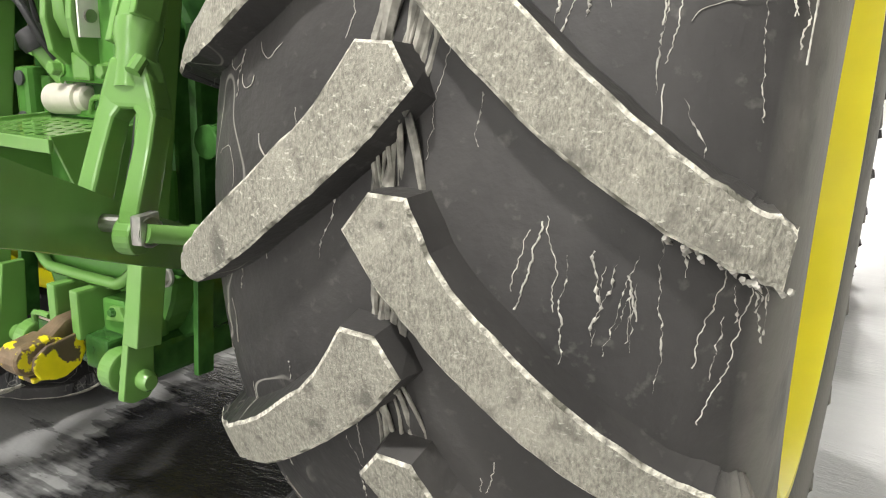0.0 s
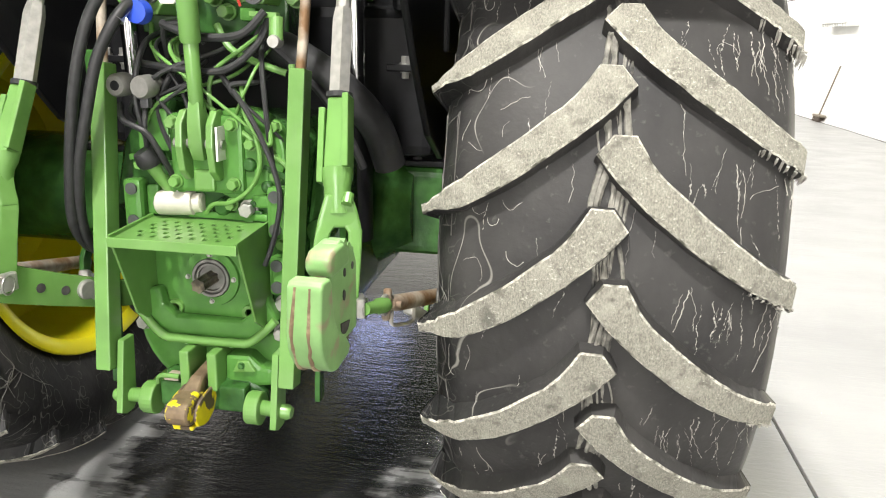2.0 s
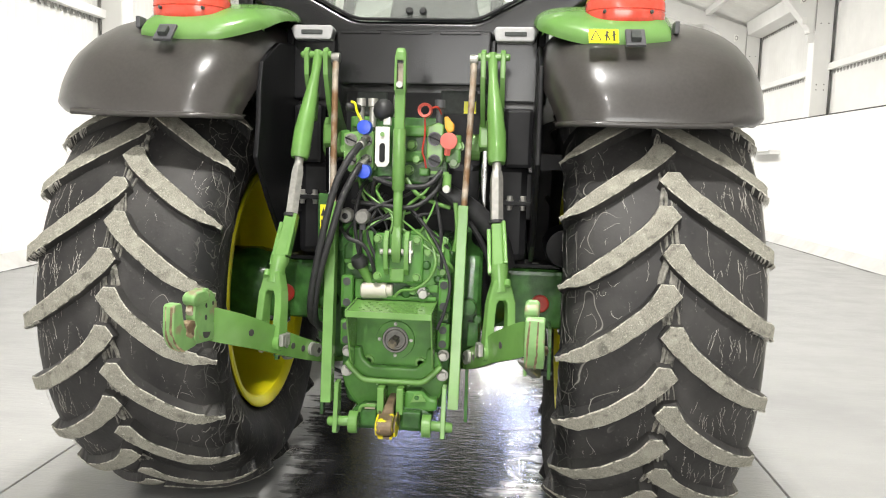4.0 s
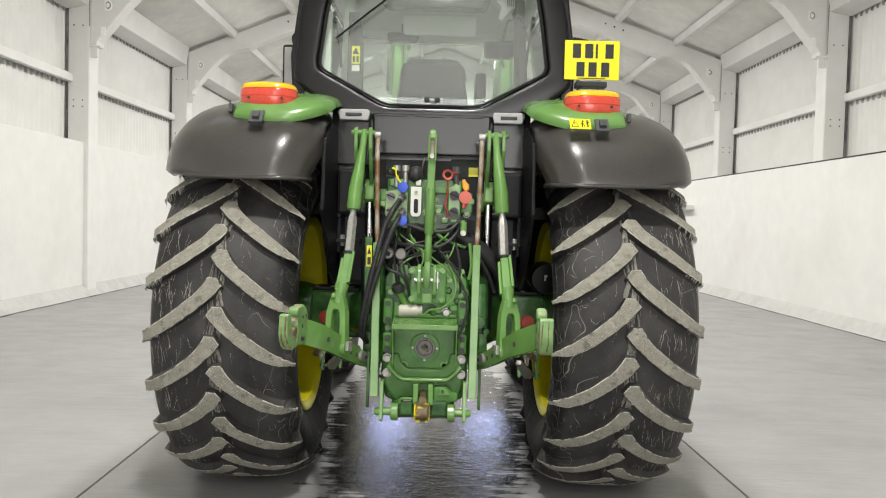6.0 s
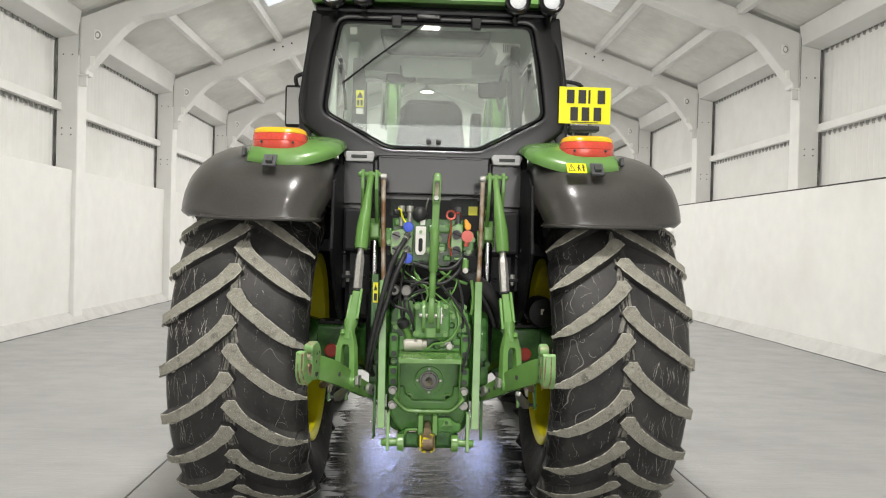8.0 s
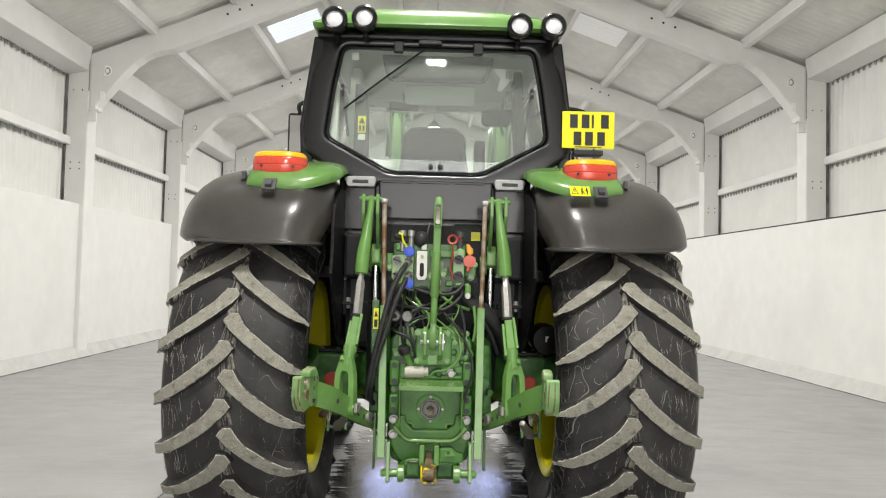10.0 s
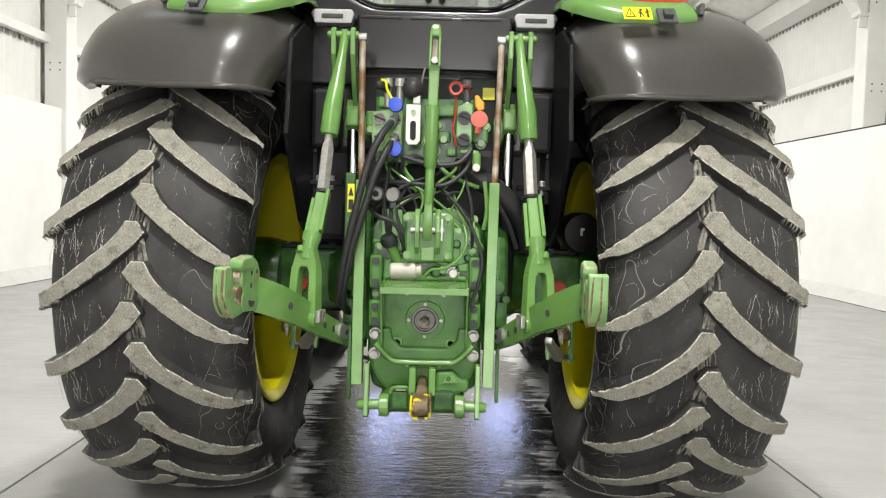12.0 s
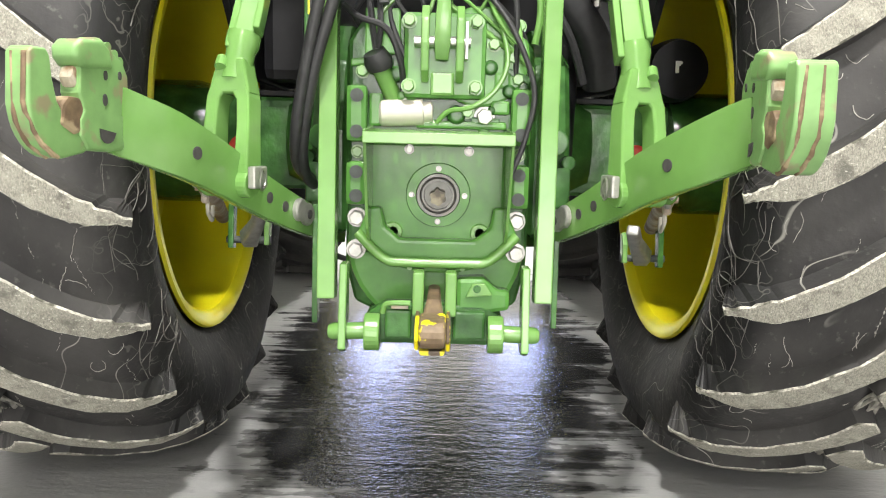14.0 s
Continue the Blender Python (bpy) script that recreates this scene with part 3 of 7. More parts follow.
# portal frames: columns, rafters with a curved haunch, cast bosses and bolt holes
HAUNCH = [(1.30, None), (1.05, 0.09), (0.93, 0.05), (0.81, -0.01), (0.68, -0.11), (0.54, -0.26), (0.33, -0.52), (0.18, -0.70), (0.11, -0.80), (0.10, -0.87)]
for k in range(-4, 4):
    y = FIRST + BAY * k
    frame_ob = thing("portal_frame", FRAMES @ Vector((RIDGE_X, y, 0)), "white painted concrete portal frame of columns and rafters", "portal frame", "portal frames", "structure")
    for s, xi in ((-1, COL_L), (1, COL_R)):
        eave = EAVES[s]
        bm = bmesh.new()
        xo = xi + s * 0.33
        box(bm, min(xi, xo), max(xi, xo), y - 0.16, y + 0.16, 0, eave + 0.02)
        part("column", shed(bm, FRAMES), WHITE, frame_ob, bevel=0.012, segments=1)
        bm = bmesh.new()
        outline = [(xi, eave - 0.87), (xi, eave + 0.02), (RIDGE_X, under(RIDGE_X) + 0.02), (RIDGE_X, under(RIDGE_X) - 0.38)]
        outline += [(xi - s * d, under(xi - s * d) - 0.40 if dz is None else eave + dz) for d, dz in HAUNCH]
        prism(bm, outline, "y", y - 0.13, y + 0.13)
        part("rafter", shed(bm, FRAMES), WHITE, frame_ob, bevel=0.012, segments=1)
        bm = bmesh.new()
        xg = xi + s * 0.332
        box(bm, min(xg, xg + s * 0.028), max(xg, xg + s * 0.028), y - 0.165, y - 0.141, 2.42, eave - 0.24)
        part("joint_gap", shed(bm, FRAMES), COLUMNGAP, frame_ob, "dark open joint beside the column")
        bm = bmesh.new()
        box(bm, xi - 0.007, xi + 0.007, y - 0.1635, y - 0.157, eave - (0.58 if s < 0 else 0.84), eave + 0.01)
        part("joint_line", shed(bm, FRAMES), SHADOWGAP, frame_ob, "thin dark joint between rafter and column")
        bm = bmesh.new()
        box(bm, min(xi, xi - s * 0.17), max(xi, xi - s * 0.17), y - 0.17, y - 0.12, eave - 0.90, eave - 0.872)
        box(bm, min(xi - s * 0.02, xi - s * 0.13), max(xi - s * 0.02, xi - s * 0.13), y - 0.16, y - 0.12, eave - 1.06, eave - 0.90)
        part("bracket", shed(bm, FRAMES), WHITE, frame_ob, bevel=0.006, segments=1)
        bm = bmesh.new()
        box(bm, min(xi - s * 0.16, xi - s * 0.24), max(xi - s * 0.16, xi - s * 0.24), y - 0.140, y - 0.128, eave - 0.72, eave - 0.58)
        part("cover_plate", shed(bm, FRAMES), WHITE_R, frame_ob, bevel=0.004, segments=1)
        bm = bmesh.new()
        xb, zb = xi - s * 0.26, eave - 0.25
        prism(bm, [(xb - 0.010 + q, zb + w) for q, w in arc(0, 0, 0.088, -90, 90, 12)] + [(xb - 0.045, zb + 0.088), (xb - 0.045, zb - 0.088)], "y", y - 0.142, y - 0.128)
        part("plate_ring", shed(bm, FRAMES), WHITE_R, frame_ob, "round cast boss on the haunch", bevel=0.006, segments=1)
        # raised dark half-ring that draws the shade of the boss recess
        bm = bmesh.new()
        slotted(bm, [(xb + q, zb + w) for q, w in arc(0, 0, 0.062, -80, 80, 12)] + [(xb - 0.02, zb + 0.03), (xb - 0.02, zb - 0.03)],
                [(xb + q, zb + w) for q, w in arc(0, 0, 0.040, -80, 80, 12)] + [(xb - 0.014, zb + 0.02), (xb - 0.014, zb - 0.02)], "y", y - 0.1445, y - 0.1415)
        part("boss_slot", shed(bm, FRAMES), SHADOWGAP, frame_ob, "dark half-ring for the shade in the boss recess")
        bm = bmesh.new()
        for j in range(3):
            xh = xi - s * (2.13 + 0.19 * j)
            tube(bm, [(xh, y - 0.129, under(xh) - 0.16), (xh, y - 0.1335, under(xh) - 0.16)], 0.020, 10)
        for dx in (0.10, 0.24):
            for z in (2.95, 3.05, 4.2):
                tube(bm, [(xi + s * dx, y - 0.159, z), (xi + s * dx, y - 0.164, z)], 0.012, 8)
        part("bolt_holes", shed(bm, FRAMES), JOINT, frame_ob, "dark open bolt holes")

# purlins, eaves beams and side rails, bay by bay
for k in range(-5, 3):
    y0, y1 = FIRST + BAY * k + 0.15, FIRST + BAY * (k + 1) - 0.15
    for s in (-1, 1):
        eave = EAVES[s]
        for d in (0.98, 2.25, 3.50, 4.75):
            x = COL_L + d if s < 0 else COL_R - d
            z = under(x)
            bm = bmesh.new()
            prism(bm, [(x - 0.05, z - 0.06), (x + 0.05, z - 0.06), (x + 0.05, z + 0.10), (x - 0.05, z + 0.10)], "y", y0 - 0.13, y1 + 0.13)
            tagged(structure("purlin", bm, WHITE, "white painted concrete purlin", "purlin", bevel=0.008, turn=FRAMES), group="purlins")
        xe = COL_L - 0.02 if s < 0 else COL_R + 0.02
        low = eave - (0.28 if s < 0 else 0.21)
        bm = bmesh.new()
        prism(bm, [(xe, low + 0.02), (xe + s * 0.34, low - 0.04), (xe + s * 0.34, eave + 0.02), (xe - s * 0.05, eave + 0.12)], "y", y0, y1)
        tagged(structure("eaves_beam", bm, WHITE, "white painted concrete eaves beam", "beam", bevel=0.01, turn=FRAMES), group="eaves beams")
        xr = COL_L - 0.30 if s < 0 else COL_R + 0.34
        bm = bmesh.new()
        prism(bm, [(xr - 0.05, 3.33), (xr + 0.05, 3.33), (xr + 0.05, 3.455), (xr - 0.05, 3.455)], "y", y0, y1)
        tagged(structure("side_rail", bm, WHITE, "white painted sheeting rail along the wall", "rail", bevel=0.008, turn=FRAMES), group="side rails")
        # dark plates for the shade in the sheet's hollows below rail and eaves beam
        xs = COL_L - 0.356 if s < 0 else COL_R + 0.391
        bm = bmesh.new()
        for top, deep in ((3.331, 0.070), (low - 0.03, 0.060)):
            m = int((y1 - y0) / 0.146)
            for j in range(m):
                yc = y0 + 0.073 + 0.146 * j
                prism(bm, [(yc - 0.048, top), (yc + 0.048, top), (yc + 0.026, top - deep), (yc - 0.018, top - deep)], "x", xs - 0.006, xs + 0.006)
        tagged(structure("sheet_end", bm, SHADOWGAP, "row of dark plates for the shade in the sheet's hollows", "cladding", turn=FRAMES), group="sheet ends")

# hanging lamps under the ridge
for k in range(-5, 3):
    y = FIRST + BAY * (k + 0.5)
    c = Vector((RIDGE_X, y, 6.05))
    lamp = thing("high_bay_lamp", c, "round high bay lamp hung below the ridge, lit", "lamp", "high bay lamps")
    bm = bmesh.new()
    lathe(bm, [(0.0, 0.22), (0.05, 0.22), (0.10, 0.15), (0.20, 0.07), (0.24, 0.03)], c, "z", 24)
    part("housing", bm, DARKGREY, lamp, smooth=True)
    bm = bmesh.new()
    lathe(bm, [(-0.012, 0.19), (-0.002, 0.20)], c, "z", 24)
    part("diffuser", bm, LAMPGLOW, lamp)
    bm = bmesh.new()
    tube(bm, [c + Vector((0, 0, 0.24)), c + Vector((0, 0, 0.62))], 0.008, 6)
    part("hanger", bm, STEEL, lamp)

# ---- tractor ----
AY, AZ = 0.025, 0.82
tractor = thing("tractor", (0, 0, 0), "green tractor with yellow rims, black fenders and glazed cab", "tractor")

# rear wheels
PITCH = 360 / 21
TREAD = [(0.0, 0.843), (0.10, 0.841), (0.18, 0.832), (0.25, 0.812), (0.30, 0.787), (0.33, 0.765), (0.36, 0.735)]
CARCASS = [(0.0, 0.808), (0.15, 0.802), (0.235, 0.784), (0.285, 0.760), (0.318, 0.722), (0.332, 0.66), (0.320, 0.60)]
# one lug, unrolled: how far out from the middle of the tread, and degrees below its tip, along both edges
LUG_UPPER = [(-0.004, -0.05), (0.034, 0.0), (0.070, -3.9), (0.120, -7.0), (0.190, -10.8), (0.250, -13.7), (0.290, -15.7), (0.322, -17.2)]
LUG_LOWER = [(-0.030, -2.4), (0.005, -5.4), (0.045, -7.9), (0.090, -10.4), (0.162, -14.1), (0.225, -16.7), (0.272, -18.0), (0.318, -18.5)]


def on_curve(table, x):
    x = abs(x)
    for (a, ra), (b, rb) in zip(table, table[1:]):
        if x <= b:
            return ra + (rb - ra) * (x - a) / (b - a)
    return table[-1][1]


def crown(dx):
    return on_curve(TREAD, dx)


UPPER_END = {True: [(0.286, -15.2), (0.308, -15.9), (0.322, -16.5)], False: [(0.290, -15.7), (0.322, -17.2), (0.338, -17.9)]}
LOWER_END = {True: [(0.268, -18.2), (0.300, -19.3), (0.318, -19.9)], False: [(0.272, -18.0), (0.318, -18.5), (0.334, -19.2)]}


def lug_mesh(side, outer):
    """One lug about the wheel's centre, its tip at the wheel's rear."""
    def wrap(dx, deg, r):
        return Vector((side * dx, -r * math.cos(radians(deg)), r * math.sin(radians(deg))))
    upper = [LUG_UPPER[0]] + [tuple(q)[:2] for q in smooth_path([(*q, 0) for q in LUG_UPPER[1:-2] + UPPER_END[outer]], 4)]
    lower = [LUG_LOWER[0]] + [tuple(q)[:2] for q in smooth_path([(*q, 0) for q in LUG_LOWER[1:-2] + LOWER_END[outer]], 4)]
    bm = bmesh.new()
    rings = []
    for i, (hi, lo) in enumerate(zip(upper, lower)):
        frayed = 0.0010 if i < 18 else 0.0022
        ring = []
        for (u, deg), k in ((hi, 1), (lo, -1)):
            u += random.uniform(-frayed, frayed)
            deg += math.degrees(random.uniform(-frayed, frayed) / 0.84)
            foot_u = min(0.286 if outer else 0.312, max(-0.04, u + (0.007 if k > 0 and i else -0.006)))
            r = crown(u)
            top = wrap(u, deg, r + random.uniform(-0.0012, 0.0006))
            foot = wrap(foot_u, deg + k * 0.75, r - 0.066)
            ring += [foot, top] if k > 0 else [top, foot]
        rings.append([bm.verts.new(q) for q in ring])
    tops = []
    for r0, r1 in zip(rings, rings[1:]):
        for k in range(3):
            f = bm.faces.new((r0[k], r1[k], r1[k + 1], r0[k + 1]))
            if k == 1:
                tops.append(f)
    bm.faces.new(rings[0])
    # the outer end runs down over the shoulder
    last = rings[-1]
    foot = [bm.verts.new(wrap(0.284 if outer else 0.312, deg, 0.700)) for deg in ((-15.6, -17.0, -19.8, -21.0) if outer else (-16.4, -17.6, -19.4, -20.4))]
    for k in range(3):
        bm.faces.new((last[k], foot[k], foot[k + 1], last[k + 1]))
    bmesh.ops.recalc_face_normals(bm, faces=bm.faces)
    for f in tops:
        f.material_index = 1
    bevel_edges = [e for e in bm.edges if any(f in tops for f in e.link_faces) and not all(f in tops for f in e.link_faces)]
    bmesh.ops.bevel(bm, geom=bevel_edges, offset=0.003, segments=1, affect="EDGES", material=2)
    me = bpy.data.meshes.new("lug")
    bm.to_mesh(me)
    bm.free()
    me.materials.append(RUBBER), me.materials.append(LUGTOP), me.materials.append(LUGEDGE)
    return me


LUGS = {(side, outer): lug_mesh(side, outer) for side in (1, -1) for outer in (True, False)}
for s, turn in ((-1, 16.47), (1, 4.9)):
    cx = 0.905 if s > 0 else -0.897
    cl = 0.890 if s > 0 else -0.890
    wheel_bm = bmesh.new()
    # dished disc between rim and hub
    lathe(wheel_bm, [(s * 0.02, 0.448), (s * 0.05, 0.40), (s * 0.10, 0.34), (s * 0.09, 0.25), (s * 0.13, 0.20), (s * 0.13, 0.03), (s * 0.11, 0.03), (s * 0.11, 0.19), (s * 0.07, 0.24), (s * 0.08, 0.33), (s * 0.03, 0.39), (s * 0.0, 0.448)], (cx, AY, AZ), "x", 64, True)
    wheel = part("rear_wheel", wheel_bm, YELLOW, tractor, "yellow steel rear wheel with a ribbed tractor tyre", smooth=True)
    bm = bmesh.new()
    prof = [(-0.25, 0.485), (-0.262, 0.500), (-0.288, 0.53), (-0.320, 0.60), (-0.332, 0.66), (-0.318, 0.722), (-0.285, 0.760), (-0.235, 0.784), (-0.15, 0.802), (0, 0.808)]
    bulge = [(0.15, 0.802), (0.235, 0.784), (0.276, 0.758), (0.298, 0.722), (0.303, 0.66), (0.301, 0.60), (0.290, 0.54), (0.272, 0.505), (0.24, 0.485)]
    prof = prof + bulge
    if s < 0:
        prof = [(-a, r) for a, r in prof]
    lathe(bm, prof, (cx, AY, AZ), "x", 128, True)
    # the walls bulge above the ground
    for v in bm.verts:
        low = max(0.0, 0.40 - v.co.z) / 0.40
        if (v.co.x - cx) * s < 0:
            v.co.x = cx + (v.co.x - cx) * (1 + 0.05 * low * low * (3 - 2 * low))
    part("tyre", bm, RUBBER, wheel, "black rubber tyre with dried white streaks", smooth=True)
    bm = bmesh.new()
    rim = [(-0.292, 0.492), (-0.292, 0.506), (-0.284, 0.510), (-0.272, 0.500), (-0.262, 0.478), (-0.17, 0.470), (-0.12, 0.45), (0.10, 0.45), (0.16, 0.470), (0.244, 0.478), (0.262, 0.500), (0.274, 0.514), (0.286, 0.510), (0.286, 0.490), (0.256, 0.468), (0.15, 0.455), (0.10, 0.436), (-0.12, 0.436), (-0.17, 0.455), (-0.27, 0.464)]
    lathe(bm, [(a * s, r) for a, r in rim], (cx, AY, AZ), "x", 96, True)
    part("rim", bm, YELLOW, wheel, smooth=True)
    bm = bmesh.new()
    lathe(bm, [(-s * 0.30, 0.02), (-s * 0.30, 0.15), (-s * 0.24, 0.165), (-s * 0.02, 0.165), (s * 0.04, 0.20), (s * 0.09, 0.20), (s * 0.09, 0.02)], (cx, AY, AZ), "x", 40)
    part("hub", bm, GREEN_D, wheel, "green final drive hub", smooth=True)
    for k in range(8):
        a = radians(22.5 + 45 * k)
        hexbolt("wheel_bolt", (cx + s * 0.07, AY + 0.225 * math.cos(a), AZ + 0.225 * math.sin(a)), (-s, 0, 0), 0.016, 0.03, YELLOW, wheel)
    # rubber bridges along the middle of the tread
    bm = bmesh.new()
    for k in range(42):
        a0 = radians(turn + PITCH / 2 * k)
        lean = s * (1 if k % 2 else -1)
        for n in range(9):
            dx = -0.026 + 0.0062 * n + random.uniform(-0.002, 0.002)
            path, radii = [], []
            bend, thin = random.uniform(-0.010, 0.010), random.choice((0.0016, 0.0024, 0.0036, 0.0055))
            first = random.uniform(-0.5, 0.5)
            for j in range(7):
                a = a0 - radians(4.3) + radians(PITCH * (0.56 * j / 6 + 0.05 * first))
                r = 0.8085 + 0.0035 * math.sin(j * 1.3 + n) + 0.014 * (abs(j - 3) / 3) ** 3
                path.append((cl + dx + bend * math.sin(j * 0.55) + 0.016 * lean * (j / 6 - 0.5), AY - r * math.cos(a), AZ + r * math.sin(a)))
                radii.append(thin * random.uniform(0.5, 1.5))
            tube(bm, path, radii, 6)
    tagged(part("tread_ridge", bm, RIDGE, wheel, "pale stretched rubber strands", smooth=True), kind="stuff")

    def on_tread(dx, a, proud=0.0008):
        r = on_curve(CARCASS[:5], min(0.298, abs(dx))) + proud
        return (cx + s * dx, AY - r * math.cos(radians(a)), AZ + r * math.sin(radians(a)))

    # drips of dried wash water on the tread, broken into beads, thickest below the outer lug ends
    bm = bmesh.new()
    for n in range(270):
        kind = random.random()
        if kind < 0.62:
            dx, a = 0.285 - 0.20 * random.random() ** 1.6, turn - PITCH * random.randint(-4, 4) - random.uniform(17, 22)
        else:
            dx, a = random.uniform(-0.28, 0.25), random.uniform(-60, 70)
        length, lean, wide = random.uniform(1.5, 9.0) * (0.6 + 0.6 * random.random()), random.uniform(-0.003, 0.003), random.choice((0.0003, 0.0005, 0.0005, 0.0009))
        steps = int(length * 5) + 3
        path, radii = [], []
        broken = random.random() < 0.6
        for j in range(steps):
            path.append(on_tread(max(-0.29, min(0.29, dx)), a, 0.0004))
            radii.append(wide * (random.choice((0.1, 0.15, 0.3, 1.0, 2.0)) if broken else random.uniform(0.6, 1.3)))
            a -= length / steps
            dx += lean / 4 + random.uniform(-0.0016, 0.0016)
        tube(bm, path, radii, 5)
    # pale frayed fringe under the outer lug ends
    for k in range(-4, 6):
        for n in range(26):
            dx = 0.322 - 0.085 * random.random() ** 1.5
            a = turn + PITCH * k - 19.9 + max(0.0, 0.318 - dx) * 34 - random.uniform(0.15, 0.7)
            r = crown(dx) - random.uniform(0.001, 0.008)
            path = [(cl + s * dx, AY - q * math.cos(radians(w)), AZ + q * math.sin(radians(w))) for q, w in ((r, a + 0.3), (r - 0.010, a), (r - random.uniform(0.016, 0.045), a - random.uniform(0.1, 0.5)))]
            tube(bm, path, [random.uniform(0.0015, 0.0032), random.uniform(0.001, 0.0028), 0.0005], 5)
    # curls on the shoulders, softer loops of film on the inner sidewall
    drips, webs = bm, bmesh.new()
    for n in range(105):
        if n < 50:
            dx = random.choice((-1, -1, 1)) * random.uniform(0.18, 0.288)
            a, turn_to, path = random.uniform(-65, 70), random.uniform(0, 360), []
            bend = random.uniform(-45, 45)
            for j in range(random.randint(5, 11)):
                path.append(on_tread(dx, a))
                turn_to += bend * 0.6 + random.uniform(-25, 25)
                dx = max(-0.292, min(0.292, dx + 0.006 * math.cos(radians(turn_to))))
                a += 0.65 * math.sin(radians(turn_to))
        else:
            a, r = random.uniform(-75, 80), random.uniform(0.60, 0.75)
            turn_to, path = random.uniform(0, 360), []
            bend = random.uniform(-16, 16)
            for j in range(random.randint(9, 18)):
                r = max(0.60, min(0.750, r))
                (x0, r0), (x1, r1) = next((p, q) for p, q in zip(CARCASS[3:], CARCASS[4:]) if q[1] <= r <= p[1])
                d = x0 + (x1 - x0) * (r0 - r) / (r0 - r1) + 0.0012
                path.append((cx - s * d, AY - r * math.cos(radians(a)), AZ + r * math.sin(radians(a))))
                turn_to += bend + random.uniform(-20, 20)
                r += 0.020 * math.sin(radians(turn_to))
                a += 1.7 * math.cos(radians(turn_to))
        tube(drips if n < 50 else webs, smooth_path(path, 3), random.uniform(0.0003, 0.0008) * (1 if n < 50 else 1.7), 4)
    tagged(part("residue_threads", drips, THREAD, wheel, "pale threads and drips of dried residue"), kind="stuff")
    tagged(part("residue_film", webs, WEB, wheel, "grey loops of dried film on the sidewall"), kind="stuff")
    for side, phase in ((s, 0.0), (-s, PITCH / 2)):
        for k in range(21):
            ob = new("lug", LUGS[side, side == s])
            hang(ob, wheel)
            ob.matrix_basis = Matrix.Translation((cl, AY, AZ)) @ Matrix.Rotation(-radians(turn + phase + PITCH * k), 4, "X")

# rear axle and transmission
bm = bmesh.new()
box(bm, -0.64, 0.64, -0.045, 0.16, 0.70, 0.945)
axle = part("rear_axle", bm, GREEN_D, tractor, "green cast rear axle housing, darkened for shade", bevel=0.025, segments=3)
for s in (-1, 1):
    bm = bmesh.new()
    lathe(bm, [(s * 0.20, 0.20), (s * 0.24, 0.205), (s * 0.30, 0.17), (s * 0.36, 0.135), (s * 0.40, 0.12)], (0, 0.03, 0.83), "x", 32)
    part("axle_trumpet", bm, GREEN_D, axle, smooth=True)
    bm = bmesh.new()
    tube(bm, [(s * 0.524, -0.044, 0.806), (s * 0.524, -0.056, 0.806), (s * 0.524, -0.060, 0.806)], [0.036, 0.036, 0.030], 24)
    part("reflector", bm, RED, axle, "round red reflector")
    for dx in (0.40, 0.50, 0.58):
        hexbolt("axle_bolt", (s * dx, 0.0, 0.945), (0, 0, 1), 0.014, 0.022, ZINC, axle)
    # bracket towards the frame, over the axle
    bm = bmesh.new()
    box(bm, min(s * 0.36, s * 0.60), max(s * 0.36, s * 0.60), -0.03, 0.14, 0.946, 0.962)
    part("mounting_plate", bm, BLACK, axle, bevel=0.003)

bm = bmesh.new()
outline = [(-0.185, 0.475), (-0.205, 0.56), (-0.205, 1.04), (-0.17, 1.095), (0.17, 1.095), (0.205, 1.04), (0.205, 0.56), (0.185, 0.475), (0.12, 0.445), (-0.12, 0.445)]
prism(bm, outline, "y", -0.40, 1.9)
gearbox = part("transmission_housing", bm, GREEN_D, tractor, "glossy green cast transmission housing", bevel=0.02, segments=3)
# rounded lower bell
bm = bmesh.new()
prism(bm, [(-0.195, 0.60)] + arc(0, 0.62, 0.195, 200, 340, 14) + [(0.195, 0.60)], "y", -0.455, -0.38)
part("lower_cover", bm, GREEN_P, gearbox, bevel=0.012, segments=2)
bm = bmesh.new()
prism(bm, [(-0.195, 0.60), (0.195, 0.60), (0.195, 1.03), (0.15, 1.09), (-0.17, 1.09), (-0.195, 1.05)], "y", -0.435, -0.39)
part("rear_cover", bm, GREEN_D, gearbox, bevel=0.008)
bm = bmesh.new()
tube(bm, [(0.085, -0.39, 1.02), (0.085, -0.448, 1.02)], 0.105, 36)
part("round_cover", bm, GREEN_P, gearbox, bevel=0.006)
# flange strips with pads and bolts on both sides
for s in (-1, 1):
    for z0, z1 in ((0.836, 0.955), (0.70, 0.795)):
        bm = bmesh.new()
        box(bm, min(s * 0.152, s * 0.197), max(s * 0.152, s * 0.197), -0.475, -0.43, z0, z1)
        pad = part("side_pad", bm, GREEN_P, gearbox, bevel=0.012)
        for z in (z0 + 0.022, z1 - 0.022):
            bm = bmesh.new()
            tube(bm, [(s * 0.173, -0.4755, z), (s * 0.173, -0.480, z)], 0.014, 16)
            part("plug", bm, DARKGREY, pad, "dark recessed bolt")
    for z in (0.604, 0.672):
        hexbolt("flange_bolt", (s * 0.174, -0.452 if z < 0.64 else -0.436, z), (0, -1, 0), 0.017, 0.026, ZINC, gearbox, "white zinc bolt head")
    hexbolt("flange_bolt", (s * 0.174, -0.436, 0.815), (0, -1, 0), 0.012, 0.02, GREEN, gearbox)
hexbolt("cover_bolt", (0.097, -0.437, 0.895), (0, -1, 0), 0.018, 0.03, ZINC, gearbox, "white zinc bolt head")
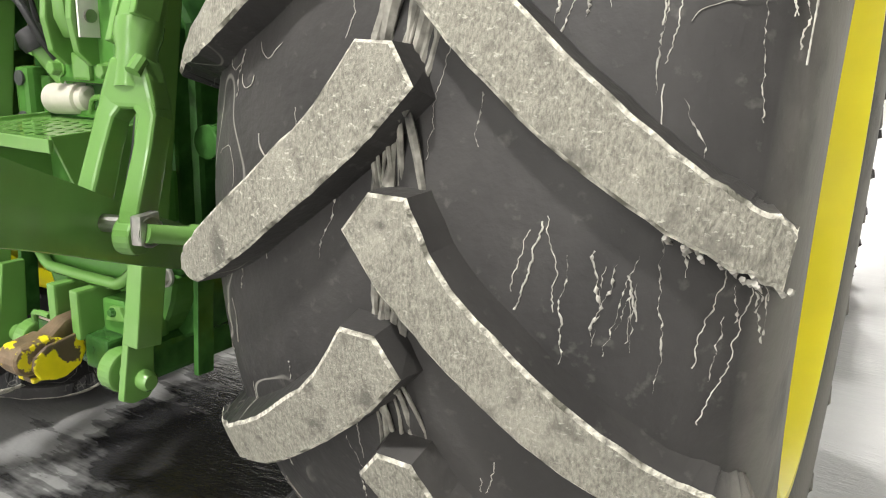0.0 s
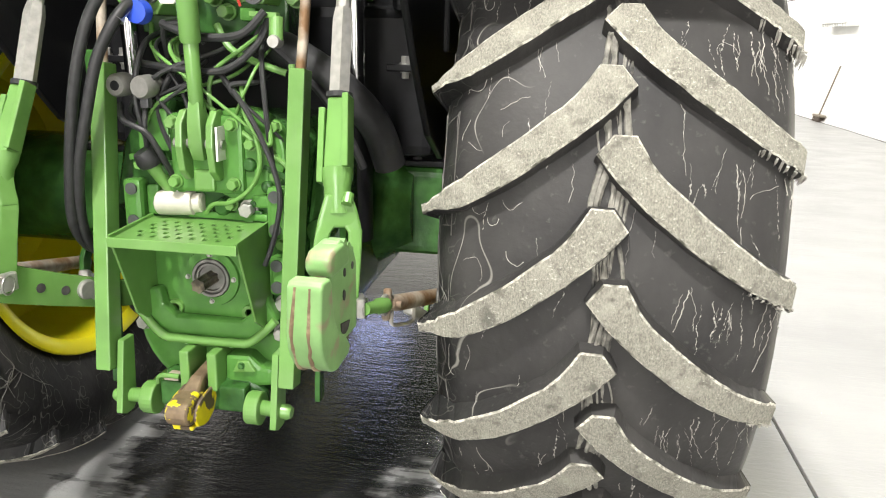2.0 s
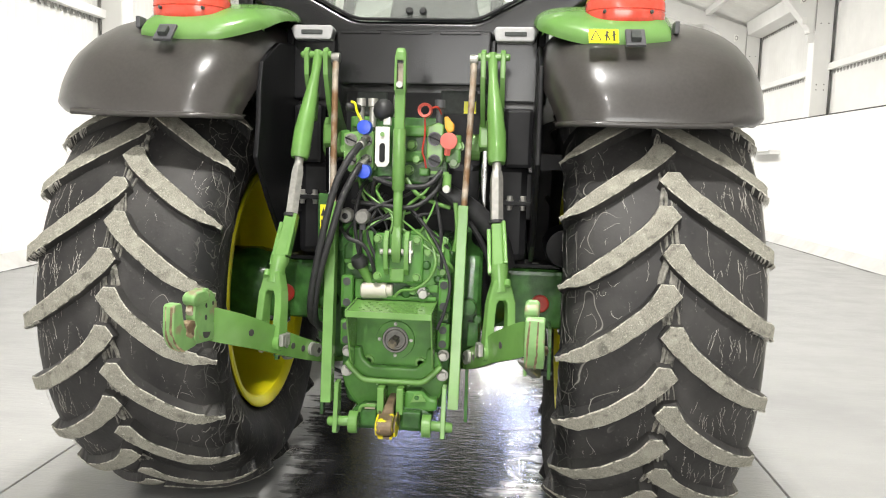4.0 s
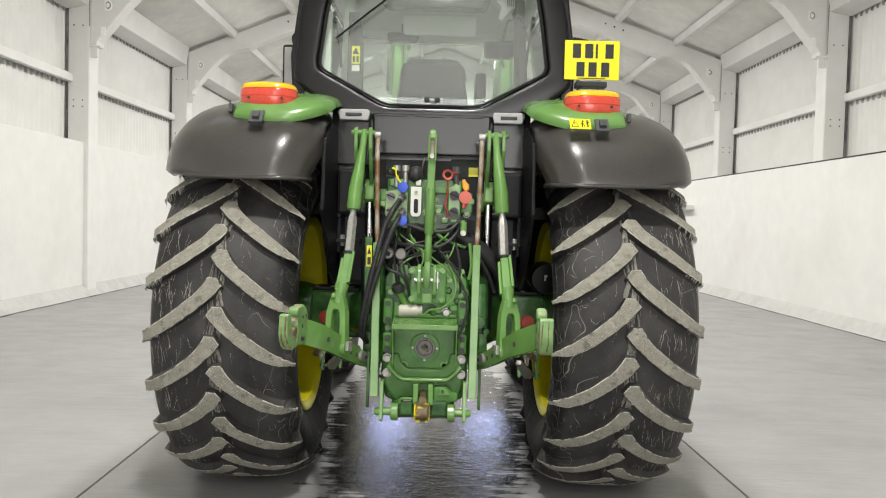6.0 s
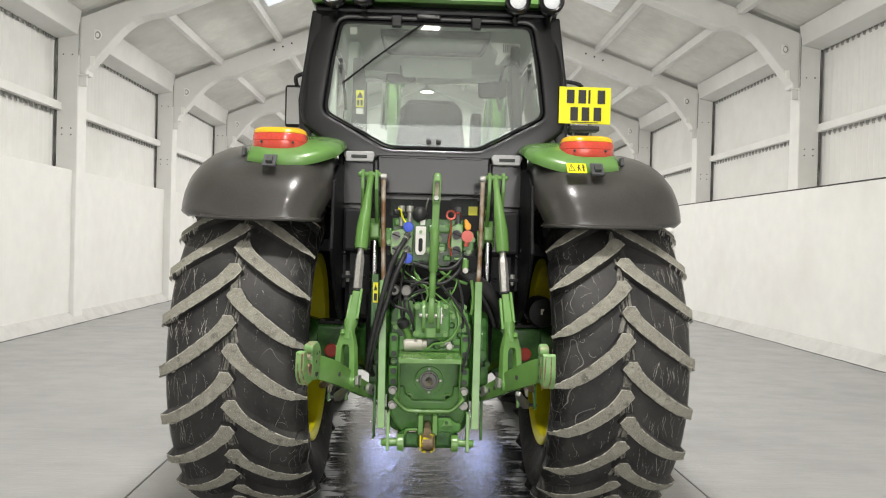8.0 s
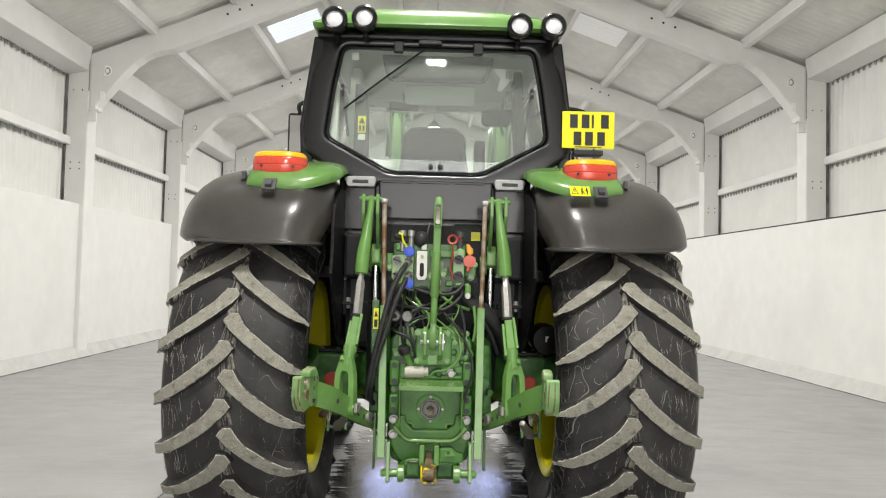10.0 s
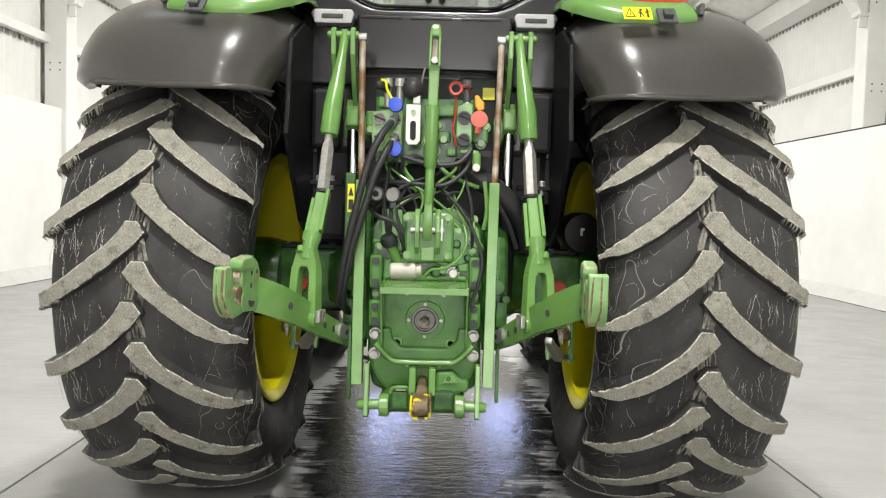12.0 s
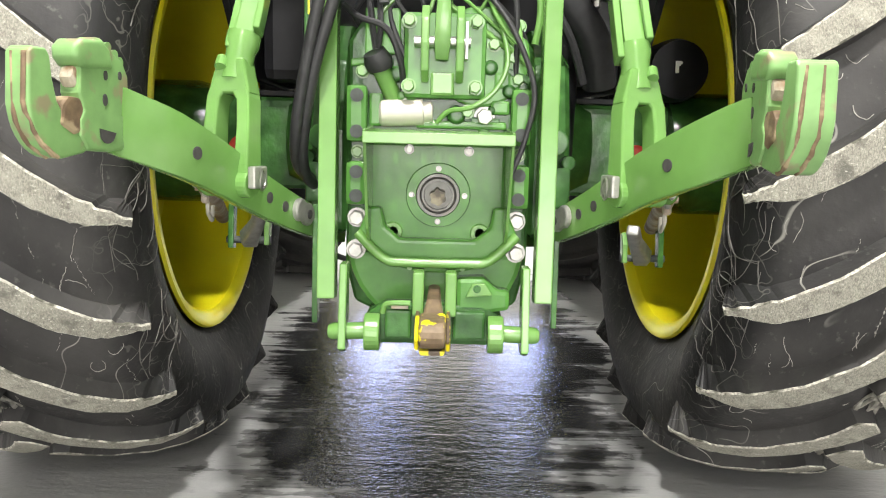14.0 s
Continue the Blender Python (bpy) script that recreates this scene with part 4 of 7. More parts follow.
for x, z in ((-0.072, 1.085), (0.072, 1.085), (0.072, 0.95), (0.112, 1.045), (0.165, 1.085), (-0.165, 0.985), (0.165, 0.975), (0.155, 1.02), (-0.03, 0.905), (0.06, 0.905)):
    hexbolt("cover_bolt", (x, -0.447 if abs(x - 0.085) < 0.06 else -0.434, z), (0, -1, 0), 0.0125, 0.022, GREEN, gearbox)
bm = bmesh.new()
box(bm, -0.16, -0.085, -0.452, -0.43, 1.02, 1.115)
part("blank_plate", bm, GREEN_P, gearbox, bevel=0.004)
# raised ribs of the casting
bm = bmesh.new()
for x0, x1, z0, z1 in ((-0.05, 0.145, 0.868, 0.885), (0.11, 0.15, 0.90, 0.93), (-0.15, -0.12, 0.87, 0.94), (0.115, 0.15, 0.955, 0.99), (-0.09, -0.05, 0.925, 0.945)):
    box(bm, x0, x1, -0.452, -0.43, z0, z1)
part("casting_ribs", bm, GREEN_P, gearbox, bevel=0.006)

# PTO with its shield
bm = bmesh.new()
prism(bm, [(-0.147, 0.64), (-0.12, 0.605), (0.12, 0.605), (0.147, 0.64), (0.147, 0.838), (-0.147, 0.838)], "y", -0.452, -0.430)
pto = part("pto_plate", bm, GREEN_P, tractor, "green power take-off plate with splined shaft", bevel=0.008)
bm = bmesh.new()
lathe(bm, [(-0.452, 0.070), (-0.459, 0.068), (-0.459, 0.048), (-0.452, 0.046)], (0.002, 0, 0.726), "y", 40, True)
part("bearing_flange", bm, GREEN_P, pto, smooth=True)
bm = bmesh.new()
lathe(bm, [(-0.454, 0.047), (-0.463, 0.046), (-0.463, 0.040), (-0.455, 0.038), (-0.461, 0.035), (-0.461, 0.031), (-0.446, 0.029), (-0.446, 0.030)], (0.002, 0, 0.726), "y", 40)
part("seal_ring", bm, SEAL, pto, "grey steel seal ring", smooth=True)
bm = bmesh.new()
tube(bm, [(0.002, -0.4462, 0.726), (0.002, -0.4490, 0.726)], 0.0292, 28)
part("shaft_hole", bm, BLACK, pto, "dark hollow round the shaft")
bm = bmesh.new()
star = []
for k in range(24):
    r = 0.0175 if (k // 2) % 2 else 0.0145
    star.append((0.002 + r * math.cos(2 * math.pi * k / 24), 0.726 + r * math.sin(2 * math.pi * k / 24)))
prism(bm, star, "y", -0.524, -0.44)
part("splined_shaft", bm, GREASE, pto, "greasy splined steel shaft")
for x, z in ((-0.062, 0.795 + 0.028), (0.066, 0.795 + 0.026)):
    hexbolt("plate_bolt", (x, -0.452, z), (0, -1, 0), 0.0085, 0.012, ZINC, pto, "small pale bolt")
for a in (90, 270, 0, 180):
    hexbolt("ring_bolt", (0.002 + 0.057 * math.cos(radians(a)), -0.458, 0.726 + 0.057 * math.sin(radians(a))), (0, -1, 0), 0.005, 0.008, ZINC, pto)
for s in (-1, 1):
    bm = bmesh.new()
    lathe(bm, [(-0.452, 0.021), (-0.46, 0.019), (-0.46, 0.011), (-0.452, 0.010)], (s * 0.094, 0, 0.645), "y", 20)
    part("boss", bm, GREEN, pto, smooth=True)
# master shield: top plate with slots, two side cheeks
bm = bmesh.new()
top_y0, top_y1 = -0.625, -0.445
cols, rws = 15, 5
xs = [-0.112 + 0.224 * i / cols for i in range(cols + 1)]
ys = [top_y0 + 0.025 + (top_y1 - top_y0 - 0.05) * i / rws for i in range(rws + 1)]
def shield_z(y):
    return 0.853 + 0.012 * (y - top_y0) / (top_y1 - top_y0)
xs2, ys2 = [-0.140] + xs + [0.146], [top_y0] + ys + [top_y1]
corners = {}
def corner(x, y, low):
    key = (round(x, 4), round(y, 4), low)
    if key not in corners:
        corners[key] = bm.verts.new((x, y, shield_z(y) - 0.004 * low))
    return corners[key]
for i in range(len(xs2) - 1):
    for j in range(len(ys2) - 1):
        x0, x1, y0, y1 = xs2[i], xs2[i + 1], ys2[j], ys2[j + 1]
        outer = [(x0, y0), (x1, y0), (x1, y1), (x0, y1)]
        slot_here = 0 < i < len(xs2) - 2 and 0 < j < len(ys2) - 2 and (i + j) % 2
        hole = [((x0 + x1) / 2 + a * 0.0055, (y0 + y1) / 2 + b * 0.008) for a, b in ((-1, -1), (1, -1), (1, 1), (-1, 1))]
        for low in (0, 1):
            if slot_here:
                for k in range(4):
                    bm.faces.new([corner(*q, low) for q in (outer[k], outer[(k + 1) % 4], hole[(k + 1) % 4], hole[k])])
            else:
                bm.faces.new([corner(*q, low) for q in outer])
        if slot_here:
            for k in range(4):
                bm.faces.new([corner(*hole[k], 0), corner(*hole[(k + 1) % 4], 0), corner(*hole[(k + 1) % 4], 1), corner(*hole[k], 1)])
for i in range(len(xs2) - 1):
    for y in (top_y0, top_y1):
        bm.faces.new([corner(xs2[i], y, 0), corner(xs2[i + 1], y, 0), corner(xs2[i + 1], y, 1), corner(xs2[i], y, 1)])
for j in range(len(ys2) - 1):
    for x in (xs2[0], xs2[-1]):
        bm.faces.new([corner(x, ys2[j], 0), corner(x, ys2[j + 1], 0), corner(x, ys2[j + 1], 1), corner(x, ys2[j], 1)])
shield = part("pto_shield", bm, GREEN, tractor, "green sheet metal shield with slotted top")
for s, x in ((-1, -0.142), (1, 0.146)):
    bm = bmesh.new()
    prism(bm, [(-0.628, 0.862), (-0.445, 0.872), (-0.445, 0.66), (-0.50, 0.63), (-0.545, 0.66)], "x", x - 0.003, x + 0.003)
    part("shield_cheek", bm, GREEN, shield, bevel=0.001, segments=1)
bm = bmesh.new()
box(bm, -0.145, 0.149, -0.632, -0.624, 0.836, 0.858)
part("front_lip", bm, GREEN, shield, bevel=0.002)
# U-shaped guard below
bm = bmesh.new()
upts = [(-0.146, 0.699), (-0.118, 0.702), (-0.108, 0.660), (-0.078, 0.634), (0.084, 0.634), (0.114, 0.660), (0.121, 0.704), (0.147, 0.704), (0.176, 0.640), (0.105, 0.576), (0.042, 0.560), (-0.037, 0.560), (-0.103, 0.578), (-0.170, 0.641)]
prism(bm, upts, "y", -0.487, -0.452)
guard = part("lower_guard", bm, GREEN_P, tractor, "thick green U-shaped guard plate", bevel=0.010, segments=3)
bm = bmesh.new()
tube(bm, smooth_path([(-0.168, -0.49, 0.645), (-0.11, -0.50, 0.592), (-0.06, -0.50, 0.585), (0.065, -0.50, 0.585), (0.115, -0.50, 0.592), (0.172, -0.49, 0.645)], 5), 0.011, 10)
part("guard_rod", bm, GREEN, guard, smooth=True)
bm = bmesh.new()
for x, z in ((-0.055, 0.572), (-0.035, 0.566), (0.035, 0.566), (0.058, 0.572), (-0.045, 0.578), (0.048, 0.578)):
    lathe(bm, [(-0.490, 0.006), (-0.486, 0.006), (-0.484, 0.006)], (x, 0, z), "y", 10)
part("weld_spots", bm, GREEN_W, guard)

# drawbar group
bm = bmesh.new()
prism(bm, [(-0.148, 0.40), (-0.148, 0.47), (-0.105, 0.495), (0.105, 0.495), (0.148, 0.47), (0.148, 0.40), (0.10, 0.405), (-0.10, 0.405)], "y", -0.50, -0.20)
carrier = part("drawbar_carrier", bm, GREEN_D, tractor, "green cast drawbar carrier", bevel=0.012)
for x0, x1 in ((-0.104, -0.048), (0.040, 0.108)):
    bm = bmesh.new()
    box(bm, x0, x1, -0.535, -0.48, 0.426, 0.488)
    part("carrier_block", bm, GREEN_D, carrier, bevel=0.006)
bm = bmesh.new()
tube(bm, smooth_path([(-0.108, -0.535, 0.482), (-0.098, -0.54, 0.503), (-0.05, -0.54, 0.505)], 4), 0.006, 8)
part("carrier_hook", bm, GREEN, carrier, smooth=True)
bm = bmesh.new()
box(bm, -0.09, -0.055, -0.538, -0.50, 0.492, 0.500)
part("pivot_plate", bm, RUST, carrier)
for s in (-1, 1):
    bm = bmesh.new()
    tube(bm, [(s * 0.113, -0.525, 0.438), (s * 0.147, -0.525, 0.438)], 0.040, 24)
    part("collar", bm, GREEN, carrier, bevel=0.005)
    bm = bmesh.new()
    tube(bm, [(s * 0.147, -0.525, 0.440), (s * 0.215, -0.535, 0.440), (s * 0.222, -0.535, 0.440)], [0.018, 0.018, 0.013], 20)
    part("pin", bm, GREEN, carrier, smooth=True)
    bm = bmesh.new()
    prism(bm, [(-0.575, 0.412), (-0.555, 0.402), (-0.525, 0.402), (-0.510, 0.415), (-0.50, 0.585), (-0.545, 0.585)], "x", s * 0.190 - 0.008, s * 0.190 + 0.008)
    part("hanger_plate", bm, GREEN, carrier, bevel=0.003)
for s in (-1, 1):
    bm = bmesh.new()
    box(bm, min(s * 0.022, s * 0.046), max(s * 0.022, s * 0.046), -0.545, -0.44, 0.478, 0.572)
    part("clevis_cheek", bm, GREEN, carrier, bevel=0.005)
bm = bmesh.new()
prism(bm, [(0.046, 0.475), (0.046, 0.552), (0.105, 0.556), (0.133, 0.528), (0.162, 0.526), (0.162, 0.484), (0.10, 0.474)], "y", -0.498, -0.44)
part("latch_casting", bm, GREEN_P, carrier, bevel=0.010)
bm = bmesh.new()
prism(bm, [(0.066, 0.512), (0.080, 0.542), (0.108, 0.544), (0.124, 0.518)], "y", -0.506, -0.496)
part("latch_boss", bm, GREEN, carrier, bevel=0.003)
hexbolt("latch_bolt", (0.090, -0.506, 0.532), (0, -1, 0), 0.007, 0.008, GREEN_D, carrier)
bm = bmesh.new()
bar(bm, [(-0.001, -0.20, 0.500), (-0.001, -0.45, 0.510), (-0.001, -0.545, 0.497), (-0.001, -0.585, 0.468)], [0.026, 0.026, 0.032, 0.048], [0.04, 0.04, 0.042, 0.050])
drawbar = part("drawbar", bm, DRAWBAR, tractor, "brown worn drawbar tongue with yellow jaw", bevel=0.010, segments=3)
bm = bmesh.new()
prism(bm, [(-0.590, 0.497), (-0.622, 0.492)] + arc(-0.626, 0.464, 0.031, 120, 250, 6) + [(-0.59, 0.428), (-0.56, 0.436), (-0.56, 0.485)], "x", -0.029, 0.025)
part("tongue_tip", bm, DRAWTIP, drawbar, bevel=0.010, segments=3)
for x0, x1, far in ((0.0255, 0.034, -0.630), (-0.038, -0.0295, -0.625)):
    bm = bmesh.new()
    prism(bm, [(-0.535, 0.492), (far + 0.03, 0.484), (far + 0.005, 0.468), (far, 0.448), (far + 0.012, 0.425), (far + 0.04, 0.416), (-0.57, 0.416), (-0.54, 0.430), (-0.525, 0.458)], "x", x0, x1)
    part("jaw_cheek", bm, YELLOWM, drawbar, "chipped yellow paint", bevel=0.004, segments=2)
bm = bmesh.new()
prism(bm, [(-0.029, 0.427), (0.025, 0.427), (0.021, 0.417), (-0.025, 0.417)], "y", -0.625, -0.55)
part("jaw_floor", bm, YELLOWM, drawbar, "chipped yellow paint", bevel=0.003)

# guide rails and rusty tie rods
for s in (-1, 1):
    bm = bmesh.new()
    bar(bm, [(s * 0.232, -0.452, 1.212), (s * 0.223, -0.548, 0.514)], 0.036, 0.05, up=(0, 1, 0))
    rail = part("hitch_rail", bm, GREEN, tractor, "pale green square hitch rail", bevel=0.003)
    bm = bmesh.new()
    bar(bm, [(s * 0.262, -0.44, 0.70), (s * 0.262, -0.455, 0.44)], 0.012, 0.036, up=(0, 1, 0))
    part("rail_backing", bm, GREEN_D, rail, bevel=0.002)
    bm = bmesh.new()
    tube(bm, [(s * 0.232, -0.452, 1.205), (s * 0.236, -0.440, 1.28), (s * 0.247, -0.38, 1.66), (s * 0.247, -0.372, 1.72)], [0.0115, 0.0115, 0.0115, 0.0125], 14)
    tie = part("tie_rod", bm, RUST, tractor, "rusty round tie rod", smooth=True)
    bm = bmesh.new()
    tube(bm, [(s * 0.232, -0.372, 1.722), (s * 0.262, -0.372, 1.722)], 0.018, 16)
    part("rod_head", bm, STEEL, tie, bevel=0.003)

# lift arms, lift rods, lift cylinders
for s in (-1, 1):
    bm = bmesh.new()
    prism(bm, [(-0.398, 1.742)] + arc(-0.372, 1.732, 0.026, 150, -20, 6) + [(-0.30, 1.66), (-0.12, 1.52), (-0.02, 1.46), (-0.02, 1.36), (-0.20, 1.40), (-0.34, 1.56), (-0.39, 1.66)], "x", s * 0.281 - 0.009, s * 0.281 + 0.009)
    arm = part("lift_arm", bm, GREEN, tractor, "green cast lift arm", bevel=0.006)
    bm = bmesh.new()
    prism(bm, [(-0.398, 1.742)] + arc(-0.372, 1.732, 0.026, 150, -20, 6) + [(-0.30, 1.66), (-0.24, 1.60), (-0.26, 1.50), (-0.34, 1.56), (-0.39, 1.66)], "x", s * 0.350 - 0.009, s * 0.350 + 0.009)
    part("arm_cheek", bm, GREEN, arm, bevel=0.006)
    bm = bmesh.new()
    tube(bm, [(s * 0.262, -0.372, 1.732), (s * 0.368, -0.372, 1.732), (s * 0.374, -0.372, 1.732)], [0.013, 0.013, 0.009], 14)
    part("arm_pin", bm, GREEN, arm)
    bm = bmesh.new()
    tube(bm, [(s * 0.235, -0.20, 1.42), (s * 0.325, -0.20, 1.42)], 0.05, 24)
    part("arm_hub", bm, GREEN, arm, bevel=0.005)
    bm = bmesh.new()
    prism(bm, [(-0.25, 1.40), (-0.285, 1.42), (-0.285, 1.49), (-0.25, 1.52), (-0.18, 1.52), (-0.16, 1.40)], "x", s * 0.292 - 0.024, s * 0.292 + 0.024)
    part("cylinder_eye", bm, GREEN, arm, bevel=0.008)
    bm = bmesh.new()
    tube(bm, [(s * 0.292, -0.240, 1.42), (s * 0.290, -0.225, 1.06)], 0.023, 24)
    cyl = part("lift_cylinder", bm, CHROME, tractor, "chromed lift cylinder rod", smooth=True)
    bm = bmesh.new()
    tube(bm, [(s * 0.290, -0.225, 1.13), (s * 0.290, -0.228, 1.12), (s * 0.288, -0.205, 0.78)], [0.034, 0.040, 0.040], 20)
    part("barrel", bm, BLACK, cyl, smooth=True)
    # lift rod
    out = 0.012 if s > 0 else 0.022
    bm = bmesh.new()
    tube(bm, [(s * 0.313, -0.372, 1.748), (s * 0.313, -0.374, 1.715), (s * 0.317, -0.392, 1.66), (s * 0.328, -0.430, 1.55), (s * 0.338, -0.462, 1.46), (s * 0.342, -0.490, 1.375), (s * 0.343, -0.494, 1.362)], [0.013, 0.017, 0.016, 0.027, 0.033, 0.033, 0.029], 18)
    rod = part("lift_rod", bm, GREEN, tractor, "green adjustable lift rod with bare steel screw", smooth=True)
    bm = bmesh.new()
    tube(bm, [(s * 0.343, -0.492, 1.368), (s * 0.344, -0.503, 1.335)], 0.015, 14)
    tube(bm, [(s * 0.344, -0.503, 1.335), (s * 0.345, -0.512, 1.310), (s * 0.351, -0.560, 1.165)], [0.018, 0.0225, 0.0225], 6)
    part("screw", bm, ZINC, rod, "bare silver hexagon screw")
    bm = bmesh.new()
    tube(bm, [(s * 0.351, -0.558, 1.172), (s * 0.3515, -0.561, 1.162)], 0.027, 20)
    part("rubber_ring", bm, HOSE, rod)
    bm = bmesh.new()
    bar(bm, [(s * 0.352, -0.563, 1.160), (s * (0.357 + 0.5 * out), -0.618, 1.030), (s * (0.3575 + 0.6 * out), -0.622, 1.020)], [0.036, 0.040, 0.034], [0.04, 0.05, 0.046], up=(0, 1, 0))
    part("sleeve", bm, GREEN, rod, bevel=0.006)
    for k in (-1, 1):
        bm = bmesh.new()
        bar(bm, [(s * (0.351 + k * 0.024), -0.578, 1.17 if k * s > 0 else 1.14), (s * (0.357 + 0.5 * out + k * 0.026), -0.632, 1.035 if k * s > 0 else 1.00)], 0.013, 0.042, up=(0, 1, 0))
        part("sleeve_wing", bm, GREEN, rod, bevel=0.003)
    bm = bmesh.new()
    tube(bm, [(s * (0.357 + 0.6 * out), -0.620, 1.030), (s * (0.3575 + 0.7 * out), -0.626, 1.012), (s * (0.358 + 0.8 * out), -0.630, 0.995), (s * (0.360 + out), -0.640, 0.945)], [0.032, 0.032, 0.027, 0.029], 18)
    part("neck", bm, GREEN, rod, smooth=True)
    bm = bmesh.new()
    tube(bm, [(s * (0.383 + out), -0.645, 0.985), (s * (0.383 + out), -0.66, 0.968)], 0.011, 12)
    part("grease_lug", bm, GREEN, rod)
    # fork over the lower link: two legs below a chunky shoulder
    across, down = Vector((0.95, s * 0.30, 0)), (s * 0.30, -0.95, 0)
    for k in (-1, 1):
        spots = [(0.360, -0.636, 0.956, 0.013), (0.362, -0.641, 0.930, 0.022), (0.363, -0.647, 0.908, 0.0325), (0.362, -0.660, 0.866, 0.0345), (0.360, -0.685, 0.786, 0.036), (0.359, -0.694, 0.756, 0.036), (0.359, -0.699, 0.736, 0.035)]
        bm = bmesh.new()
        bar(bm, [Vector((s * (x + out), y, z)) + across * k * off for x, y, z, off in spots], [0.028, 0.034, 0.028, 0.027, 0.029, 0.029, 0.024], [0.044, 0.046, 0.044, 0.044, 0.050, 0.044, 0.026], up=down)
        part("fork_leg", bm, GREEN, rod, bevel=0.006, segments=3)
    bm = bmesh.new()
    bar(bm, [(s * (0.360 + 0.9 * out), -0.636, 0.985), (s * (0.361 + out), -0.640, 0.955), (s * (0.362 + out), -0.644, 0.918)], [0.050, 0.070, 0.090], 0.044, up=down)
    part("fork_shoulder", bm, GREEN, rod, bevel=0.008, segments=3)
    for k in (-1, 1):
        q = Vector((s * (0.359 + out), -0.697, 0.757)) + across * k * 0.0355
        bm = bmesh.new()
        tube(bm, [q - across * 0.0135, q + across * 0.0135], 0.026, 20)
        part("fork_eye", bm, GREEN, rod, "rounded foot of the fork leg", bevel=0.004)
    bm = bmesh.new()
    q = Vector((s * (0.359 + out), -0.692, 0.770))
    tube(bm, [q - across * 0.062, q + across * 0.062], 0.012, 14)
    part("fork_pin", bm, STEEL, rod)
    for k in (-s, s):
        q = Vector((s * (0.359 + out), -0.700, 0.770)) + across * k * 0.060
        bm = bmesh.new()
        bar(bm, [q - across * 0.008, q + across * 0.008], 0.044, 0.040)
        part("pin_plate", bm, ZINC, rod, "bare steel locking plate", bevel=0.004)
        bm = bmesh.new()
        ring = [q + across * k * 0.011 + Vector((0, 0.019 * math.cos(radians(a)) - 0.004, 0.019 * math.sin(radians(a)) - 0.004)) for a in range(0, 361, 30)]
        tube(bm, ring, 0.0024, 6)
        part("linch_ring", bm, STEEL, rod, smooth=True)

